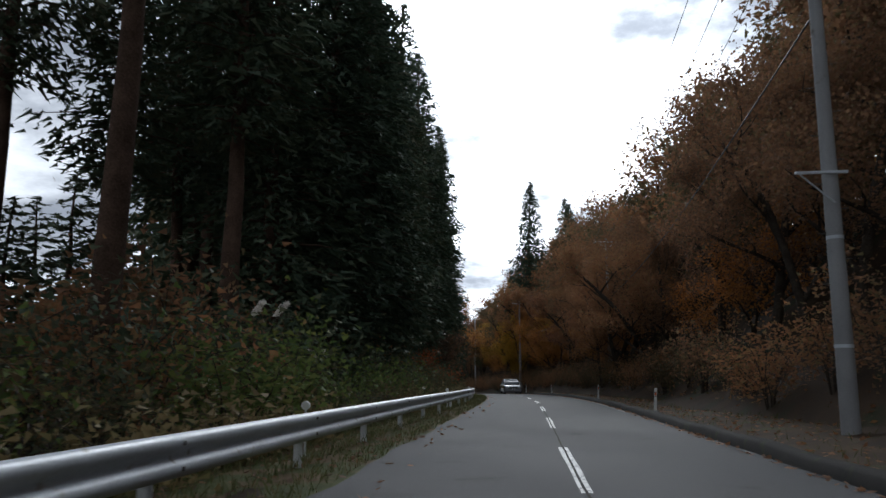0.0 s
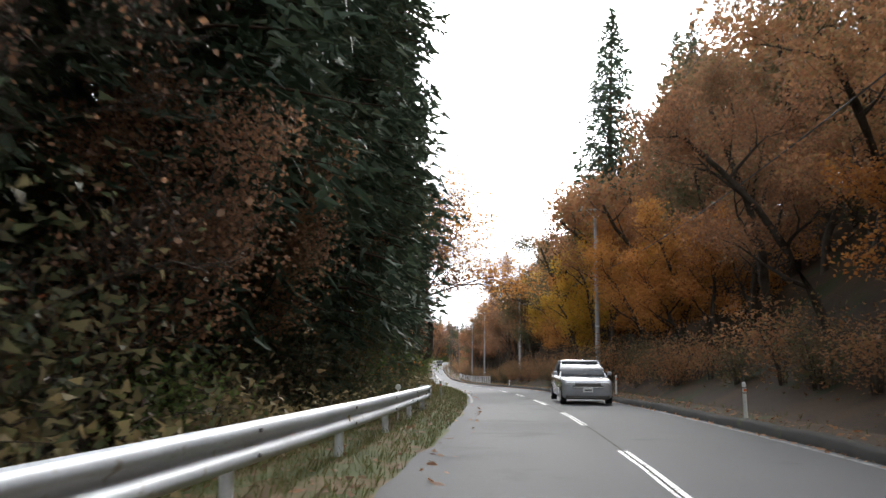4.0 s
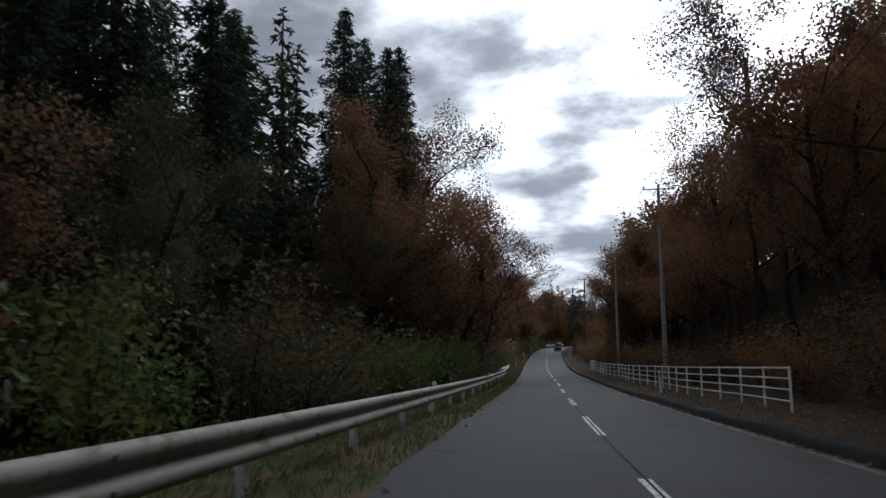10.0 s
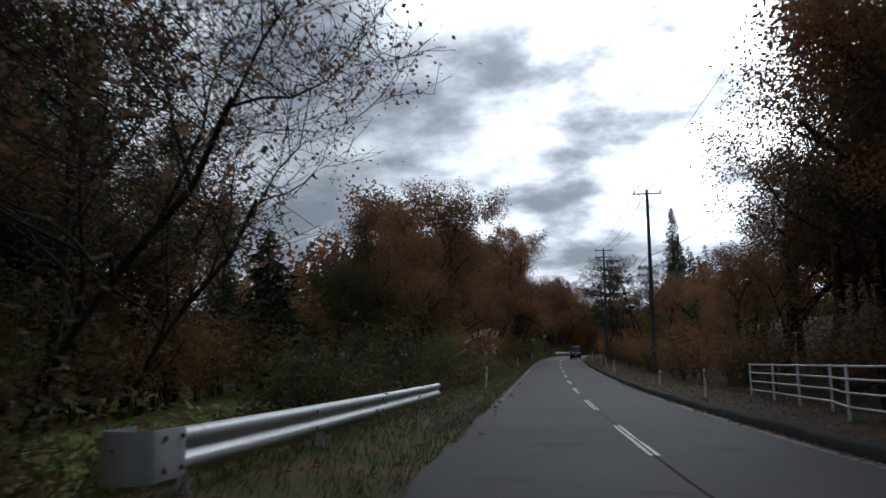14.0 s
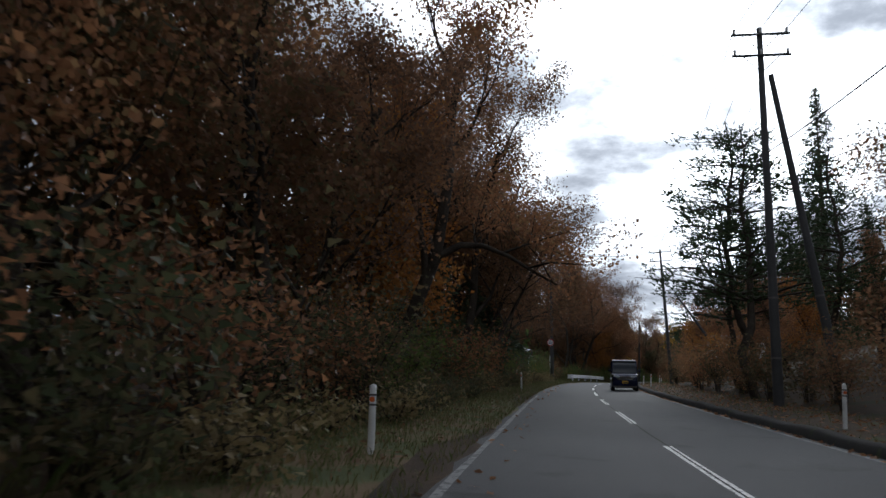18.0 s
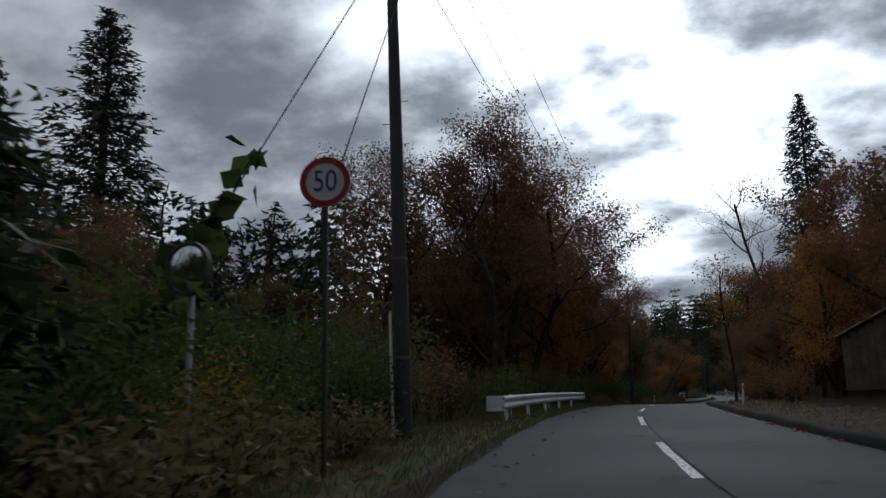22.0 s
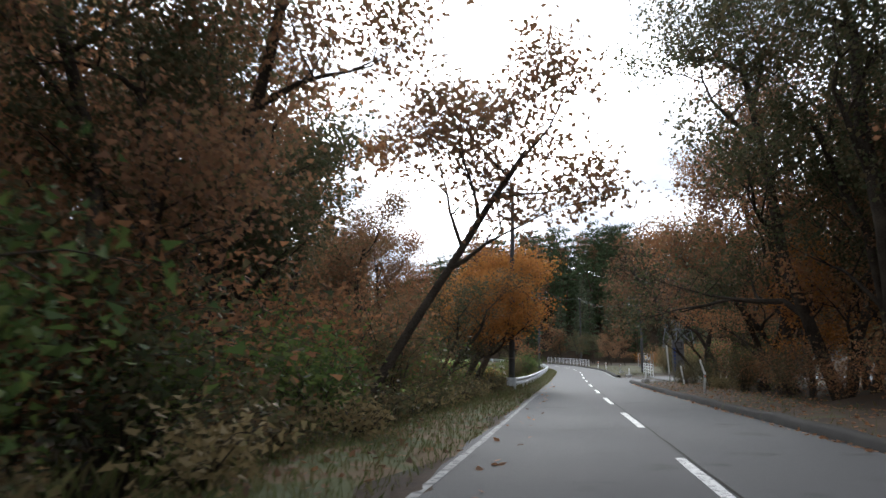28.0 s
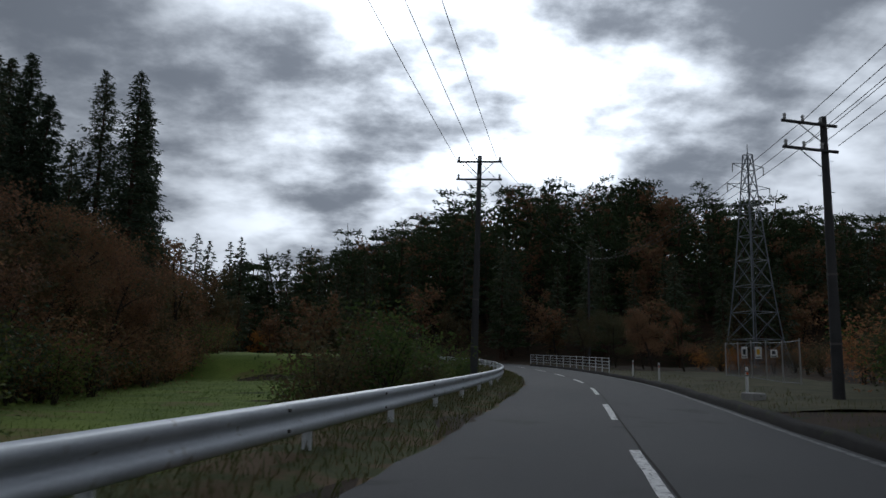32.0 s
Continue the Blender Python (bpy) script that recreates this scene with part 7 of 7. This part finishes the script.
def lattice_tower(x, y, h, base, top, name, label, panels=9):
    z = float(ground_z(np.array([x]), np.array([y]))[0])
    g = root(name, label, "tower", at=pose(x, y, z, 0, 0, 18))

    def corner(k, t):
        s = base + (top - base) * (t ** 0.66)
        return Vector(((-1, 1, 1, -1)[k] * s / 2, (-1, -1, 1, 1)[k] * s / 2, h * t))
    ts = [0] + [1 - (1 - (k + 1) / panels) ** 1.15 for k in range(panels)]
    for k in range(4):
        v, f = tube([tuple(corner(k, t)) for t in ts], [0.075] * len(ts), 5, False)
        part("leg", mesh_of("leg", v, f, LATTICE), g)
    for a, b in zip(ts[:-1], ts[1:]):
        for k in range(4):
            j = (k + 1) % 4
            bm = bmesh.new()
            rod(bm, corner(k, a), corner(j, b), 0.04, 4)
            rod(bm, corner(j, a), corner(k, b), 0.04, 4)
            rod(bm, corner(k, b), corner(j, b), 0.04, 4)
            part("brace", bm_mesh("brace", bm, LATTICE), g)
    return g


tower = lattice_tower(40.0, 546.0, 24.0, 5.2, 0.7, "transmission_tower", "tall grey steel lattice power tower beside the wooded hill")
for k, (hh, ln) in enumerate(((23.0, 2.2), (20.6, 3.0), (18.2, 2.6))):
    for s in (-1, 1):
        bm = bmesh.new()
        rod(bm, (0, 0, hh), (s * ln, 0, hh - 0.25), 0.04, 5)
        rod(bm, (0, 0, hh - 0.9), (s * ln, 0, hh - 0.25), 0.04, 5)
        arm = part("tower_arm", bm_mesh("tower_arm", bm, LATTICE), tower)
        v, f = tube([(s * ln, 0, hh - 0.25 - 0.15 * q) for q in range(8)], [0.02, 0.08, 0.04, 0.08, 0.04, 0.08, 0.04, 0.02], 8, False)
        part("insulator_string", mesh_of("insulator_string", v, f, CERAMIC, True), arm)
bm = bmesh.new()
rod(bm, (0, 0, 23.6), (0, 0, 25.2), 0.05, 6)
part("peak", bm_mesh("peak", bm, LATTICE), tower)


def gantry(x, y, span_, h, turn):
    z = float(ground_z(np.array([x]), np.array([y]))[0])
    g = root("substation_gantry", "grey lattice gantry of an electrical substation", "gantry", "substation gantries", at=pose(x, y, z, 0, 0, turn))
    for s in (-1, 1):
        bm = bmesh.new()
        for k in range(4):
            dx, dy = (-0.35, 0.35, 0.35, -0.35)[k], (-0.35, -0.35, 0.35, 0.35)[k]
            rod(bm, (s * span_ / 2 + dx, dy, -0.2), (s * span_ / 2 + dx * 0.4, dy * 0.4, h), 0.045, 5)
            for q in range(8):
                a, b = q / 8, (q + 1) / 8
                d2x, d2y = (0.35, 0.35, -0.35, -0.35)[k], (-0.35, 0.35, 0.35, -0.35)[k]
                rod(bm, (s * span_ / 2 + dx * (1 - 0.6 * a), dy * (1 - 0.6 * a), h * a), (s * span_ / 2 + d2x * (1 - 0.6 * b), d2y * (1 - 0.6 * b), h * b), 0.022, 4)
        part("column", bm_mesh("column", bm, LATTICE), g)
    bm = bmesh.new()
    for dz in (0, -0.6):
        rod(bm, (-span_ / 2, 0, h + dz), (span_ / 2, 0, h + dz), 0.05, 5)
    n = int(span_ / 0.7)
    for q in range(n):
        rod(bm, (-span_ / 2 + q * span_ / n, 0, h - 0.6 * (q % 2)), (-span_ / 2 + (q + 1) * span_ / n, 0, h - 0.6 * ((q + 1) % 2)), 0.025, 4)
    beam = part("beam", bm_mesh("beam", bm, LATTICE), g)
    for q in range(3):
        px = -span_ / 2 + (q + 0.8) * span_ / 3.6
        v, f = tube([(px, 0, h - 0.6 - 0.14 * j) for j in range(8)], [0.02, 0.08, 0.04, 0.08, 0.04, 0.08, 0.04, 0.02], 8, False)
        part("insulator_string", mesh_of("insulator_string", v, f, CERAMIC, True), beam)


gantry(46, 520, 9, 9.0, 12)
gantry(52, 508, 9, 8.5, 12)


def notice_fence(u0, u1, w):
    g = root("wire_fence", "grey wire mesh fence with white notice boards", "fence")
    us = np.linspace(u0, u1, 6)
    pts = np.array([spot(u, w + 0.05 * (u - u0)) for u in us])
    for p in pts:
        v, f = tube([p + (0, 0, -0.3), p + (0, 0, 1.95)], [0.035, 0.035], 8, False)
        part("post", mesh_of("post", v, f, CONCRETE, True), g)
    for a, b in zip(pts[:-1], pts[1:]):
        d = b - a
        ln = np.linalg.norm(d)
        ts_ = []
        for k in range(int(ln / 0.14)):
            for s in (1, -1):
                q0 = k * 0.14 / ln
                q1 = q0 + s * 1.75 / ln
                lo, hi = 0.08, 1.83
                if q1 > 1:
                    hi, q1 = lo + 1.75 * (1 - q0) / (q1 - q0), 1.0
                if q1 < 0:
                    hi, q1 = lo + 1.75 * (0 - q0) / (q1 - q0), 0.0
                ts_.append(tube([a + d * q0 + (0, 0, lo), a + d * q1 + (0, 0, hi)], [0.003, 0.003], 3, False))
        for h in (0.08, 1.85):
            ts_.append(tube([a + (0, 0, h), b + (0, 0, h)], [0.018, 0.018], 6, False))
        v, f = join_tubes(ts_)
        part("mesh_panel", mesh_of("mesh_panel", v, f, LATTICE), g)
    for k, (i, hh) in enumerate(((1, 0.62), (2, 0.60), (3, 0.36))):
        c = (pts[i] + pts[i + 1]) / 2
        o = root("notice_board", "small white notice board on the wire fence", "notice board", "fence notice boards", at=pose(c[0] - 0.02, c[1] - 0.06, c[2] + 1.35, 0, 0, azimuth(u0) - 70))
        bm = bmesh.new()
        box(bm, (0.46, 0.02, hh), (0, 0, 0), 0, 0.004)
        pn = part("panel", bm_mesh("panel", bm, SIGN_WHITE), o)
        bm = bmesh.new()
        box(bm, (0.22, 0.006, hh * 0.45), (0, -0.013, 0.04))
        part("symbol_bar", bm_mesh("symbol_bar", bm, PLATE_Y if k == 1 else INK), pn)
        bm = bmesh.new()
        box(bm, (0.34, 0.006, 0.05), (0, -0.013, -hh * 0.36))
        part("writing_bar", bm_mesh("writing_bar", bm, INK), pn)


notice_fence(512, 500, 9.4)
